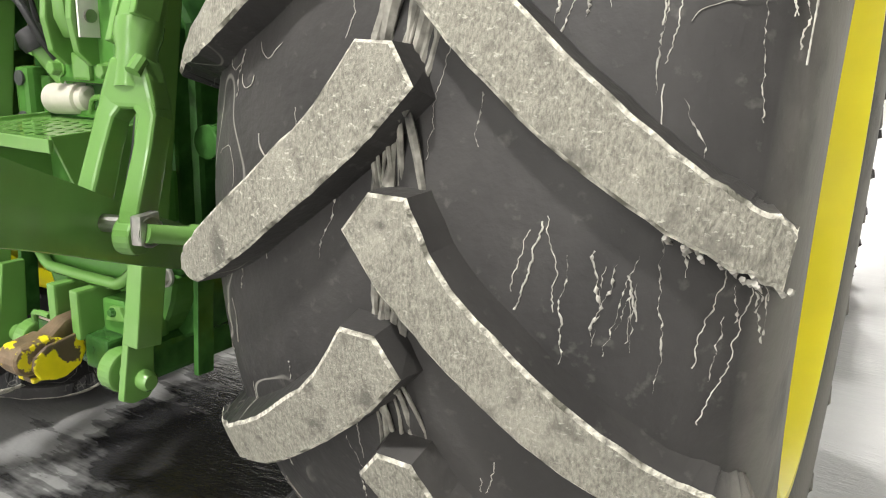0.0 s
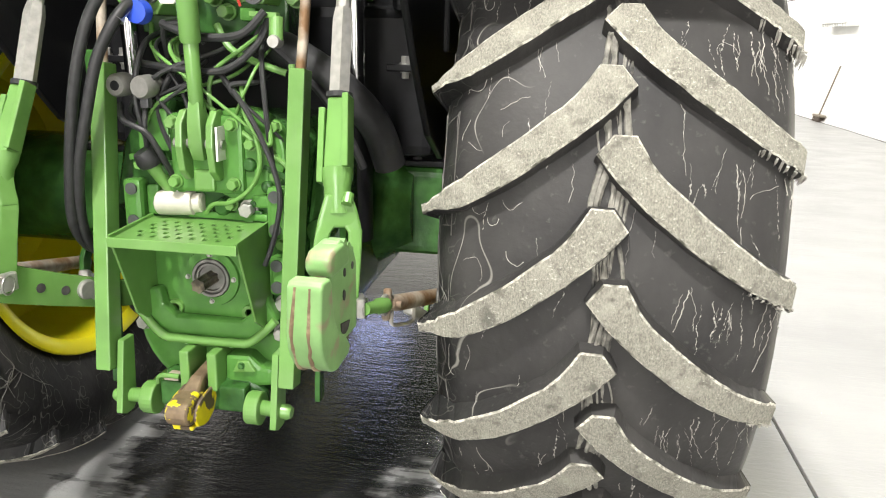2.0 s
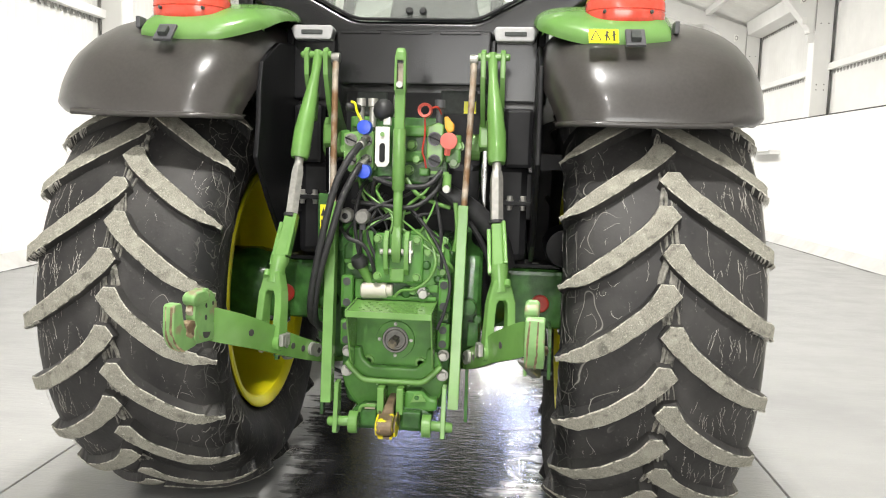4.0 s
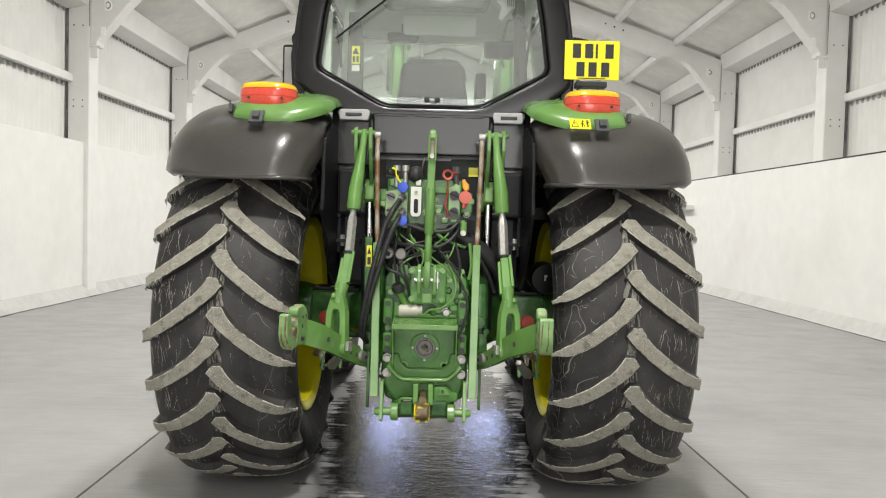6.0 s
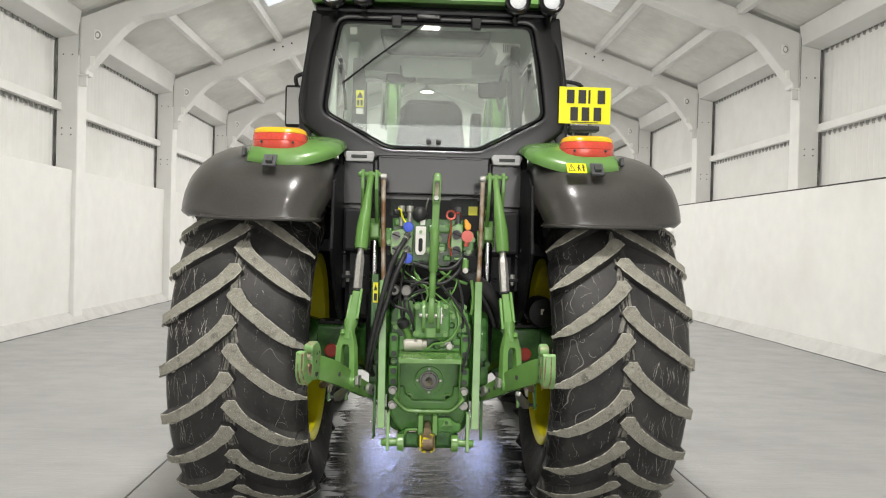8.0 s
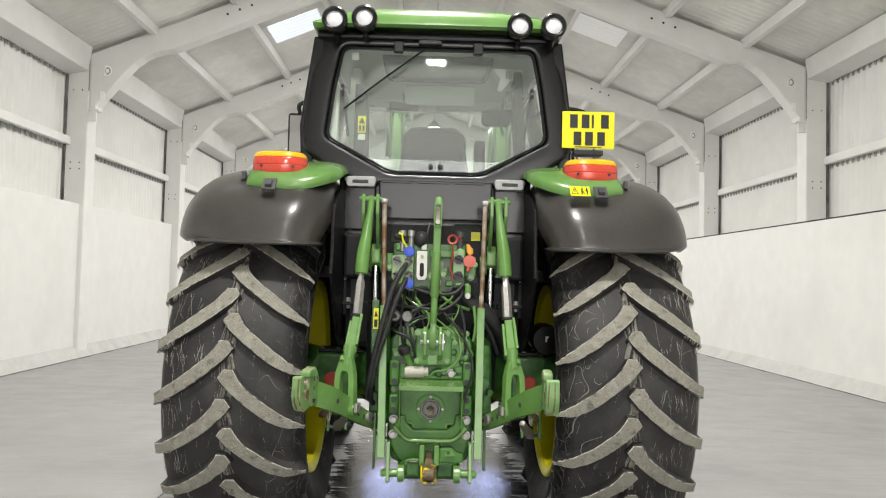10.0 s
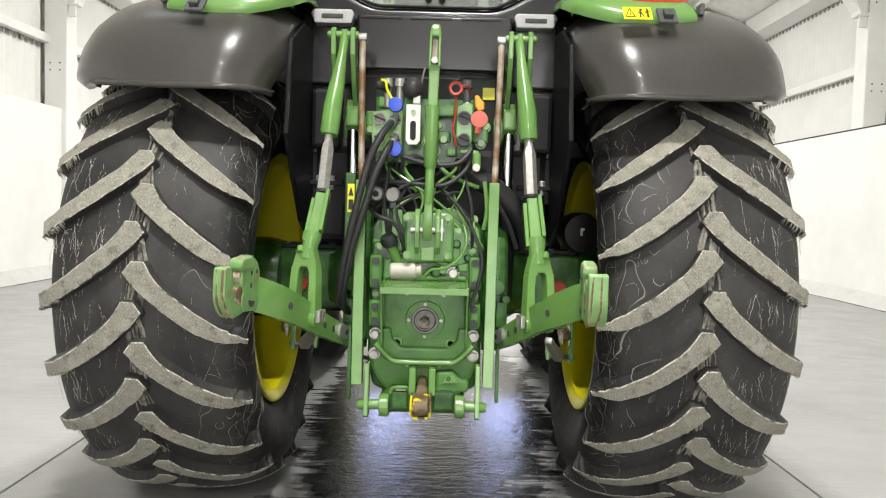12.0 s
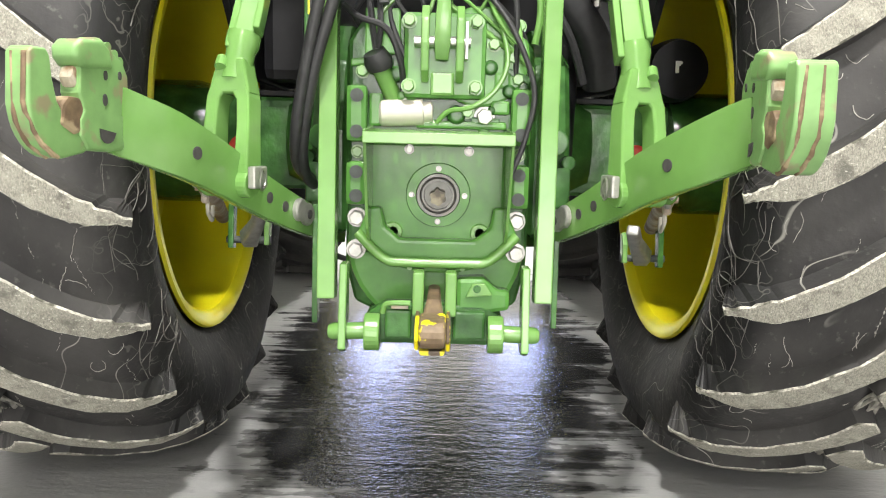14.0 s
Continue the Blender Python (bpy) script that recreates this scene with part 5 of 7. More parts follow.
# lower links
for s in (-1, 1):
    hx = 0.474 if s > 0 else -0.500
    bm = bmesh.new()
    bow = 0.016 if s > 0 else 0.034
    mid = [(s * (0.215 + 0.4 * bow), -0.28, 0.624), (s * (0.245 + 0.8 * bow), -0.42, 0.655), (s * (0.300 + bow), -0.60, 0.720), (s * (0.352 + bow), -0.76, 0.788), (s * (0.405 + 0.7 * bow), -0.87, 0.832), (hx - s * 0.018, -0.94, 0.862), (hx - s * 0.006, -0.985, 0.872)]
    soft = smooth_path(mid, 4)
    tall = (0.062, 0.066, 0.078, 0.092, 0.100, 0.102, 0.100)
    bar(bm, soft, 0.026, [tall[min(i // 4, 5)] + (tall[min(i // 4, 5) + 1] - tall[min(i // 4, 5)]) * (i - 4 * min(i // 4, 5)) / 4 for i in range(len(soft))])
    link = part("lower_link", bm, GREEN, tractor, "green flat lower link arm with hook end", bevel=0.004, smooth=True)
    # body plate with the latch, then the claw of two cheeks behind it
    bm = bmesh.new()
    prism(bm, [(-0.925, 0.818), (-0.925, 0.925), (-0.938, 0.945), (-0.960, 0.955), (-0.975, 0.966)] + arc(-0.992, 0.955, 0.018, 60, 170, 5) + [(-1.036, 0.945), (-1.040, 0.895), (-1.032, 0.872), (-1.040, 0.860), (-1.040, 0.838), (-1.025, 0.818), (-0.975, 0.815)], "x", hx - 0.016, hx + 0.016)
    plate = part("hook_plate", bm, GREEN_W, link, "worn green hook body", bevel=0.006, segments=3)
    claw = [(-1.164, 0.936), (-1.155, 0.944), (-1.122, 0.944), (-1.114, 0.934), (-1.110, 0.90), (-1.100, 0.868), (-1.076, 0.840), (-1.045, 0.826), (-1.022, 0.806), (-1.030, 0.790)] + arc(-1.085, 0.868, 0.086, 265, 182, 9)
    claw = [(-1.145 + (y + 1.171) * 0.76, 0.818 + (z - 0.785) * 0.865) for y, z in claw]
    claw = [(y + 0.012, z - 0.008) for y, z in claw]
    wide = 0.052 if s > 0 else 0.036
    xc = hx + s * (0.014 if s > 0 else 0.006)
    bm = bmesh.new()
    prism(bm, claw, "x", xc - wide / 2, xc + wide / 2)
    hook = [plate, part("hook_cheek", bm, GREEN_W, link, "worn green claw with chafed edges", bevel=0.013, segments=4, smooth=True)]
    # rusty lines down the back of the claw
    back = [claw[0]] + claw[:-10:-1]
    for off in (wide * 0.20, -wide * 0.30):
        bm = bmesh.new()
        path = [(xc + s * off + random.uniform(-0.0025, 0.0025) - s * 0.008 * j / 9, y + 0.0014, z) for j, (y, z) in enumerate(back)]
        tube(bm, path, [0.0020 + random.uniform(0, 0.0024) for _ in path], 7)
        hook.append(part("hook_groove", bm, GRIME, link, "rusty line along the claw", smooth=True))
    bm = bmesh.new()
    prism(bm, [(-1.012, 0.85), (-1.050, 0.838), (-1.078, 0.852), (-1.072, 0.878), (-1.058, 0.890), (-1.030, 0.888), (-1.012, 0.90)], "x", hx - 0.014, hx + 0.014)
    hook.append(part("hook_seat", bm, GRIME, link, "rusty ball seat", bevel=0.005))
    bm = bmesh.new()
    prism(bm, [(-1.012, 0.895), (-1.042, 0.902), (-1.049, 0.915), (-1.042, 0.930), (-1.012, 0.934)], "x", hx - 0.011, hx + 0.011)
    hook.append(part("hook_latch", bm, STONE, link, "pale chalky latch block", bevel=0.006))
    bm = bmesh.new()
    prism(bm, [(-0.966, 0.932), (-1.036, 0.928), (-1.050, 0.940), (-1.050, 0.956), (-1.036, 0.966), (-0.990, 0.970), (-0.970, 0.958)], "x", hx - 0.020, hx + 0.020)
    hook.append(part("latch_head", bm, GREEN_W, link, "worn rounded latch head", bevel=0.010, segments=4, smooth=True))
    # nicks behind the head
    bm = bmesh.new()
    for y, z in ((-0.968, 0.962), (-0.952, 0.953), (-0.940, 0.944)):
        tube(bm, [(hx - 0.013, y, z), (hx + 0.013, y, z)], 0.0075, 10)
    hook.append(part("latch_teeth", bm, GREEN_W, link, smooth=True))
    for y, z, r in ((-0.982, 0.922, 0.0050), (-0.985, 0.888, 0.0062), (-0.948, 0.924, 0.0045)):
        for k in (-1, 1):
            bm = bmesh.new()
            prism(bm, [(y + r * 0.8 * math.cos(radians(w)), z + r * 1.35 * math.sin(radians(w))) for w in range(0, 360, 30)], "x", hx + k * 0.0164 - 0.0012, hx + k * 0.0164 + 0.0012)
            hook.append(part("bolt_hole", bm, JOINT, link, "dark open hole"))
    # half-round window through the body
    for k in (-1, 1):
        bm = bmesh.new()
        prism(bm, [(-1.000, 0.848), (-0.962, 0.842)] + arc(-0.982, 0.846, 0.019, -20, -150, 7), "x", hx + k * 0.0164 - 0.0012, hx + k * 0.0164 + 0.0012)
        hook.append(part("body_window", bm, JOINT, link, "dark half-round opening"))
    # the hook stands askew on its arm
    size = 1.05 if s > 0 else 1.02
    askew = Matrix.Translation((hx + (0 if s > 0 else 0.013), -0.95, 0.88 + (0.009 if s > 0 else 0.003))) @ Matrix.Rotation(radians(-4 if s > 0 else -11), 4, "Z") @ Matrix.Scale(size, 4, (0, 0, 1)) @ Matrix.Translation((-hx, 0.95, -0.88))
    for piece in hook:
        piece.data.transform(askew)
    # holes and wear plate on the arm
    side = Vector((0.945 * -s, -0.32, 0)).normalized()
    for y in (-0.825, -0.612, -0.556):
        p, q = next((Vector(p), Vector(q)) for p, q in zip(soft, soft[1:]) if p[1] >= y >= q[1])
        p = p.lerp(q, (y - p.y) / (q.y - p.y))
        out_way = Vector((0, 0, 1)).cross(q - p if (q - p).length > 1e-4 else Vector((s * 0.28, -0.88, 0)))
        out_way = out_way.normalized() * (-1 if out_way.x * s > 0 else 1)
        bm = bmesh.new()
        tube(bm, [p + out_way * 0.0110, p + out_way * 0.0148], 0.011, 16)
        part("arm_hole", bm, JOINT, link, "dark bolt hole")
    bm = bmesh.new()
    p = Vector((s * (0.262 + bow), -0.492, 0.686))
    u = Vector((s * 0.28, -0.88, 0.36)).normalized()
    w = side.cross(u).normalized()
    for k in range(2):
        tube(bm, [p + u * (0.034 * k - 0.017) + side * 0.012, p + u * (0.034 * k - 0.017) + side * 0.020, p + u * (0.034 * k - 0.017) + side * 0.023], [0.024, 0.024, 0.020], 18)
    bar(bm, [p - u * 0.017 + side * 0.0165, p + u * 0.017 + side * 0.0165], 0.0125, 0.040, up=w)
    part("wear_plate", bm, ZINC, link, "bare steel oval wear plate")
    bm = bmesh.new()
    tube(bm, [p - u * 0.016 + side * 0.0228, p - u * 0.016 + side * 0.0242], 0.010, 14)
    part("plate_hole", bm, JOINT, link, "dark bolt hole")
    # check stabiliser: short rod from the fork pin, shackle, telescopic tube to the axle side
    a, b, c = Vector((s * 0.438, -0.690, 0.766)), Vector((s * 0.458, -0.585, 0.742)), Vector((s * 0.560, -0.12, 0.630))
    bm = bmesh.new()
    tube(bm, [b.lerp(c, 0.03), b.lerp(c, 0.05), b.lerp(c, 0.08), b.lerp(c, 0.5), c], [0.012, 0.015, 0.0185, 0.0185, 0.0185], 16)
    stab = part("check_stabiliser", bm, RUST, tractor, "pale rusty telescopic check stabiliser", smooth=True)
    bm = bmesh.new()
    axis = (c - b).normalized()
    lift = axis.cross(Vector((1, 0, 0))).normalized()
    ring = [b + axis * 0.026 * math.cos(radians(w)) + lift * 0.019 * math.sin(radians(w)) for w in range(0, 361, 24)]
    tube(bm, ring, 0.0065, 8)
    part("eye", bm, ZINC, stab, "bright shackle", smooth=True)
    bm = bmesh.new()
    side_way = axis.cross(lift)
    tube(bm, [b - lift * 0.034, b - lift * 0.030, b + lift * 0.030, b + lift * 0.034], [0.006, 0.009, 0.009, 0.006], 10)
    tube(bm, [b.lerp(c, 0.05) - side_way * 0.024, b.lerp(c, 0.05) + side_way * 0.024], 0.007, 10)
    part("shackle_pin", bm, RUST, stab)
    bm = bmesh.new()
    tube(bm, [a, a.lerp(b, 0.55), a.lerp(b, 0.6), a.lerp(b, 0.9)], [0.013, 0.013, 0.017, 0.017], 14)
    part("stabiliser_rod", bm, GREEN, stab, smooth=True)
    bm = bmesh.new()
    tube(bm, smooth_path([b.lerp(c, 0.06) + Vector((0, 0, -0.012)), b.lerp(c, 0.05) + Vector((0, 0, -0.045)), b.lerp(c, 0.16) + Vector((0, 0, -0.052)), b.lerp(c, 0.28) + Vector((0, 0, -0.050)), b.lerp(c, 0.30) + Vector((0, 0, -0.018))], 5), 0.0045, 8)
    part("wire_clip", bm, BONE, stab, smooth=True)

# top link and its bracket
bm = bmesh.new()
box(bm, -0.078, 0.096, -0.462, -0.43, 0.930, 1.108)
bracket = part("top_link_bracket", bm, GREEN_P, tractor, "green top link bracket of two cheeks", bevel=0.010)
for s, x in ((-1, -0.032), (1, 0.040)):
    bm = bmesh.new()
    prism(bm, [(-0.45, 0.965), (-0.475, 0.962), (-0.50, 0.985), (-0.51, 1.04), (-0.505, 1.09), (-0.48, 1.118), (-0.45, 1.12)], "x", x - 0.0085, x + 0.0085)
    part("cheek", bm, GREEN, bracket, bevel=0.004)
    for z in (1.088, 0.955):
        hexbolt("bracket_bolt", (0.004 + s * 0.070, -0.462, z), (0, -1, 0), 0.013, 0.022, GREEN, bracket)
bm = bmesh.new()
tube(bm, [(-0.055, -0.480, 1.045), (0.062, -0.480, 1.045)], 0.011, 14)
part("bracket_pin", bm, STEEL, bracket)
bm = bmesh.new()
box(bm, 0.051, 0.056, -0.500, -0.455, 1.01, 1.085)
part("lock_plate", bm, WHITEP, bracket, "pale locking plate")
bm = bmesh.new()
box(bm, -0.02, 0.030, -0.472, -0.45, 0.936, 0.985)
part("foot_block", bm, GREEN, bracket, bevel=0.006)
TL0, TL1 = Vector((0.003, -0.475, 1.03)), Vector((0.017, -0.553, 1.72))
def along(t):
    return TL0.lerp(TL1, t)
bm = bmesh.new()
bar(bm, [along(-0.03), along(0.02), along(0.10), along(0.16)], [0.028, 0.034, 0.032, 0.026], [0.03, 0.05, 0.045, 0.028], up=(0, 1, 0))
tube(bm, [along(0.12), along(0.16), along(0.36)], [0.014, 0.0165, 0.0165], 16)
toplink = part("top_link", bm, GREEN, tractor, "green telescopic top link standing upright", smooth=True, bevel=0.004)
bm = bmesh.new()
tube(bm, [along(0.335), along(0.345), along(0.54), along(0.55), along(0.63), along(0.64)], [0.020, 0.0225, 0.0225, 0.0215, 0.0215, 0.019], 20)
part("link_tube", bm, GREEN, toplink, smooth=True)
bm = bmesh.new()
bar(bm, [along(0.62), along(0.80), along(0.83)], [0.034, 0.036, 0.040], [0.030, 0.030, 0.034], up=(0, 1, 0))
part("link_shank", bm, GREEN, toplink, bevel=0.005)
for s in (-1, 1):
    bm = bmesh.new()
    bar(bm, [along(0.82) + Vector((s * 0.0155, 0, 0)), along(0.985) + Vector((s * 0.0145, 0, 0))], 0.009, 0.045, up=(0, 1, 0))
    part("hook_cheek", bm, GREEN, toplink, bevel=0.003)
bm = bmesh.new()
bar(bm, [along(0.96), along(1.0), along(1.02)], [0.038, 0.034, 0.026], [0.05, 0.045, 0.03], up=(0, 1, 0))
part("hook_top", bm, GREEN, toplink, bevel=0.008)
bm = bmesh.new()
bar(bm, [along(0.84), along(0.95)], 0.020, 0.020, up=(0, 1, 0))
part("hook_latch", bm, RUST, toplink, "brown rusty latch", bevel=0.004)
bm = bmesh.new()
tube(bm, [along(0.845) + Vector((0, -0.022, 0)), along(0.845) + Vector((0, -0.032, 0))], 0.011, 14)
part("pivot", bm, ZINC, toplink)

# hydraulic remotes
bm = bmesh.new()
box(bm, -0.20, 0.16, -0.33, -0.20, 1.28, 1.52)
valves = part("remote_valve", bm, GREEN_D, tractor, "green hydraulic valve stack with coloured caps", bevel=0.006)
for x0, x1, z0, z1 in ((-0.203, -0.095, 1.318, 1.470), (0.093, 0.152, 1.345, 1.50)):
    bm = bmesh.new()
    prism(bm, [(x0 + 0.02, z0), (x1 - 0.012, z0), (x1, z0 + 0.02), (x1, z1 - 0.01), (x1 - 0.02, z1), (x0, z1 - 0.015), (x0, z0 + 0.03)], "y", -0.425, -0.30)
    part("coupler_block", bm, GREEN, valves, bevel=0.005)
for x, z, r in ((-0.176, 1.432, 0.022), (-0.120, 1.432, 0.020), (-0.176, 1.362, 0.020), (-0.120, 1.362, 0.020), (0.122, 1.442, 0.024), (0.122, 1.366, 0.022)):
    bm = bmesh.new()
    lathe(bm, [(-0.425, r), (-0.436, r), (-0.436, r * 0.72), (-0.428, r * 0.68)], (x, 0, z), "y", 22)
    part("coupler", bm, GREYPL if x > 0 else SEAL, valves, smooth=True)
    bm = bmesh.new()
    bar(bm, [(x - r * 0.9, -0.437, z + r * 0.35), (x + r * 0.9, -0.437, z - r * 0.35)], 0.004, 0.006)
    part("coupler_slot", bm, BLACK, valves)
for z, tilt in ((1.474, 1), (1.322, -1)):
    bm = bmesh.new()
    lathe(bm, [(-0.500, 0.010), (-0.498, 0.024), (-0.470, 0.026), (-0.462, 0.018)], (-0.117, 0, z), "y", 20)
    bar(bm, [(-0.138, -0.490, z - tilt * 0.008), (-0.098, -0.490, z + tilt * 0.008)], 0.010, 0.018)
    part("dust_cap", bm, BLUE, valves, "blue plastic dust cap", smooth=True)
bm = bmesh.new()
lathe(bm, [(-0.462, 0.012), (-0.460, 0.029), (-0.440, 0.030), (-0.430, 0.020)], (0.173, 0, 1.435), "y", 24)
part("dust_cap", bm, PINK, valves, "faded red dust cap", smooth=True)
bm = bmesh.new()
bar(bm, [(0.171, -0.455, 1.41), (0.168, -0.452, 1.385)], 0.020, 0.012)
part("cap_tab", bm, PINK, valves, bevel=0.003)
bm = bmesh.new()
prism(bm, [(0.155, 1.518), (0.158, 1.480), (0.170, 1.462), (0.190, 1.470), (0.190, 1.495), (0.178, 1.505), (0.168, 1.520)], "y", -0.45, -0.42)
part("dust_cap", bm, ORANGE, valves, "orange dust cap", bevel=0.006)
bm = bmesh.new()
lathe(bm, [(-0.470, 0.0195), (-0.478, 0.024), (-0.450, 0.026), (-0.440, 0.020), (-0.452, 0.0155), (-0.468, 0.0155)], (0.089, 0, 1.538), "y", 24, True)
part("ring_cap", bm, PINK, valves, "open ring-shaped red cap", smooth=True)
hose("cap_cord", [(0.089, -0.462, 1.512), (0.090, -0.455, 1.46), (0.082, -0.45, 1.40), (0.090, -0.45, 1.37), (0.095, -0.44, 1.34)], 0.0032, RED, valves, "red cord")
hose("cap_cord", [(0.11, -0.46, 1.545), (0.13, -0.44, 1.55), (0.14, -0.40, 1.53)], 0.0035, RED, valves, "red cord")
bm = bmesh.new()
prism(bm, [(-0.081, 1.355), (-0.072, 1.340), (-0.042, 1.340), (-0.031, 1.355), (-0.031, 1.478), (-0.081, 1.478)], "y", -0.472, -0.466)
part("slotted_bracket", bm, WHITEP, valves, "white slotted lever plate", bevel=0.002)
bm = bmesh.new()
prism(bm, arc(-0.056, 1.365, 0.010, 180, 360, 6) + arc(-0.056, 1.412, 0.010, 0, 180, 6), "y", -0.4735, -0.471)
part("slot", bm, BLACK, valves)
bm = bmesh.new()
tube(bm, [(-0.056, -0.472, 1.452), (-0.056, -0.478, 1.452)], 0.008, 12)
part("bracket_bolt", bm, GREEN, valves)
bm = bmesh.new()
lathe(bm, [(1.500, 0.012), (1.512, 0.030), (1.532, 0.038), (1.556, 0.034), (1.572, 0.020), (1.577, 0.004)], (-0.062, -0.42, 0), "z", 24)
part("breather_ball", bm, HOSE, valves, "black rubber breather ball", smooth=True)
for x, r, z1 in ((-0.155, 0.015, 1.582), (-0.112, 0.016, 1.582), (0.130, 0.016, 1.582)):
    bm = bmesh.new()
    tube(bm, [(x, -0.36, 1.48), (x, -0.36, z1 - 0.03), (x, -0.36, z1 - 0.028), (x, -0.36, z1)], [r * 0.8, r * 0.8, r * 1.2, r * 1.15], 16)
    part("pipe_union", bm, GREYPL if x > 0 else ZINC, valves, smooth=True)
bm = bmesh.new()
tube(bm, [(-0.19, -0.45, 1.545), (-0.165, -0.44, 1.545), (-0.155, -0.42, 1.54)], [0.013, 0.017, 0.017], 16)
part("trailer_plug", bm, HOSE, valves, "black plug with yellow cord", smooth=True)
hose("plug_cord", [(-0.170, -0.46, 1.562), (-0.155, -0.465, 1.555), (-0.150, -0.46, 1.53), (-0.135, -0.46, 1.502), (-0.12, -0.47, 1.49)], 0.0045, SIGN, valves, "yellow cord")
hose("wire_lever", [(-0.035, -0.36, 1.52), (-0.032, -0.38, 1.58), (-0.022, -0.38, 1.62)], 0.0035, STEEL, valves)
bm = bmesh.new()
bar(bm, [(0.11, -0.42, 1.325), (0.175, -0.425, 1.322)], 0.02, 0.012)
tube(bm, [(0.168, -0.42, 1.32), (0.168, -0.425, 1.27)], 0.016, 16)
part("drain_elbow", bm, GREEN, valves, bevel=0.002)
bm = bmesh.new()
lathe(bm, [(-0.445, 0.013), (-0.440, 0.0145), (-0.415, 0.0145)], (0.168, 0, 1.268), "y", 16)
part("elbow_cap", bm, ZINC, valves, smooth=True)
for x, z in ((0.03, 1.42), (0.05, 1.37), (0.055, 1.47), (-0.01, 1.36), (0.185, 1.36), (0.02, 1.33), (0.20, 1.42), (-0.215, 1.40)):
    hexbolt("valve_bolt", (x, -0.332, z), (0, -1, 0), 0.016, 0.04, GREEN, valves)
for x0, x1, z0, z1, y in ((-0.02, 0.09, 1.45, 1.49, -0.38), (0.00, 0.075, 1.36, 1.40, -0.36), (0.155, 0.21, 1.36, 1.46, -0.37), (-0.235, -0.20, 1.40, 1.47, -0.34), (0.06, 0.10, 1.31, 1.34, -0.37), (-0.19, -0.10, 1.48, 1.52, -0.36)):
    bm = bmesh.new()
    box(bm, x0, x1, y, -0.30, z0, z1)
    part("valve_body", bm, GREEN_P, valves, bevel=0.008)
bm = bmesh.new()
box(bm, -0.06, -0.035, -0.44, -0.40, 1.485, 1.515)
part("white_clip", bm, WHITEP, valves, bevel=0.004)

# hoses and leads
hyd = [((-0.122, -0.436, 1.430), (-0.135, -0.50, 1.405), (-0.160, -0.545, 1.36), (-0.195, -0.565, 1.28), (-0.225, -0.575, 1.16), (-0.262, -0.56, 1.00), (-0.290, -0.53, 0.86), (-0.298, -0.46, 0.78), (-0.27, -0.36, 0.74)),
       ((-0.122, -0.436, 1.360), (-0.132, -0.50, 1.335), (-0.152, -0.535, 1.29), (-0.180, -0.555, 1.22), (-0.208, -0.56, 1.12), (-0.250, -0.55, 0.98), (-0.280, -0.51, 0.84), (-0.285, -0.44, 0.76), (-0.26, -0.34, 0.72))]
for n, pts in enumerate(hyd):
    hs = hose("hydraulic_hose", pts, 0.0125, HOSE, tractor, "black hydraulic hose", 8, 10)
    bm = bmesh.new()
    a, b, c = Vector(pts[0]), Vector(pts[1]), Vector(pts[2])
    tube(bm, [a + Vector((0.004, 0.004, 0.01)), a.lerp(b, 0.3), a.lerp(b, 0.34), a.lerp(b, 0.75), a.lerp(b, 0.8), b, b.lerp(c, 0.62), b.lerp(c, 0.66)], [0.012, 0.012, 0.016, 0.016, 0.0115, 0.0115, 0.0135, 0.0155], 12)
    part("hose_fitting", bm, ZINC, hs, "bright steel hose fitting", smooth=True)
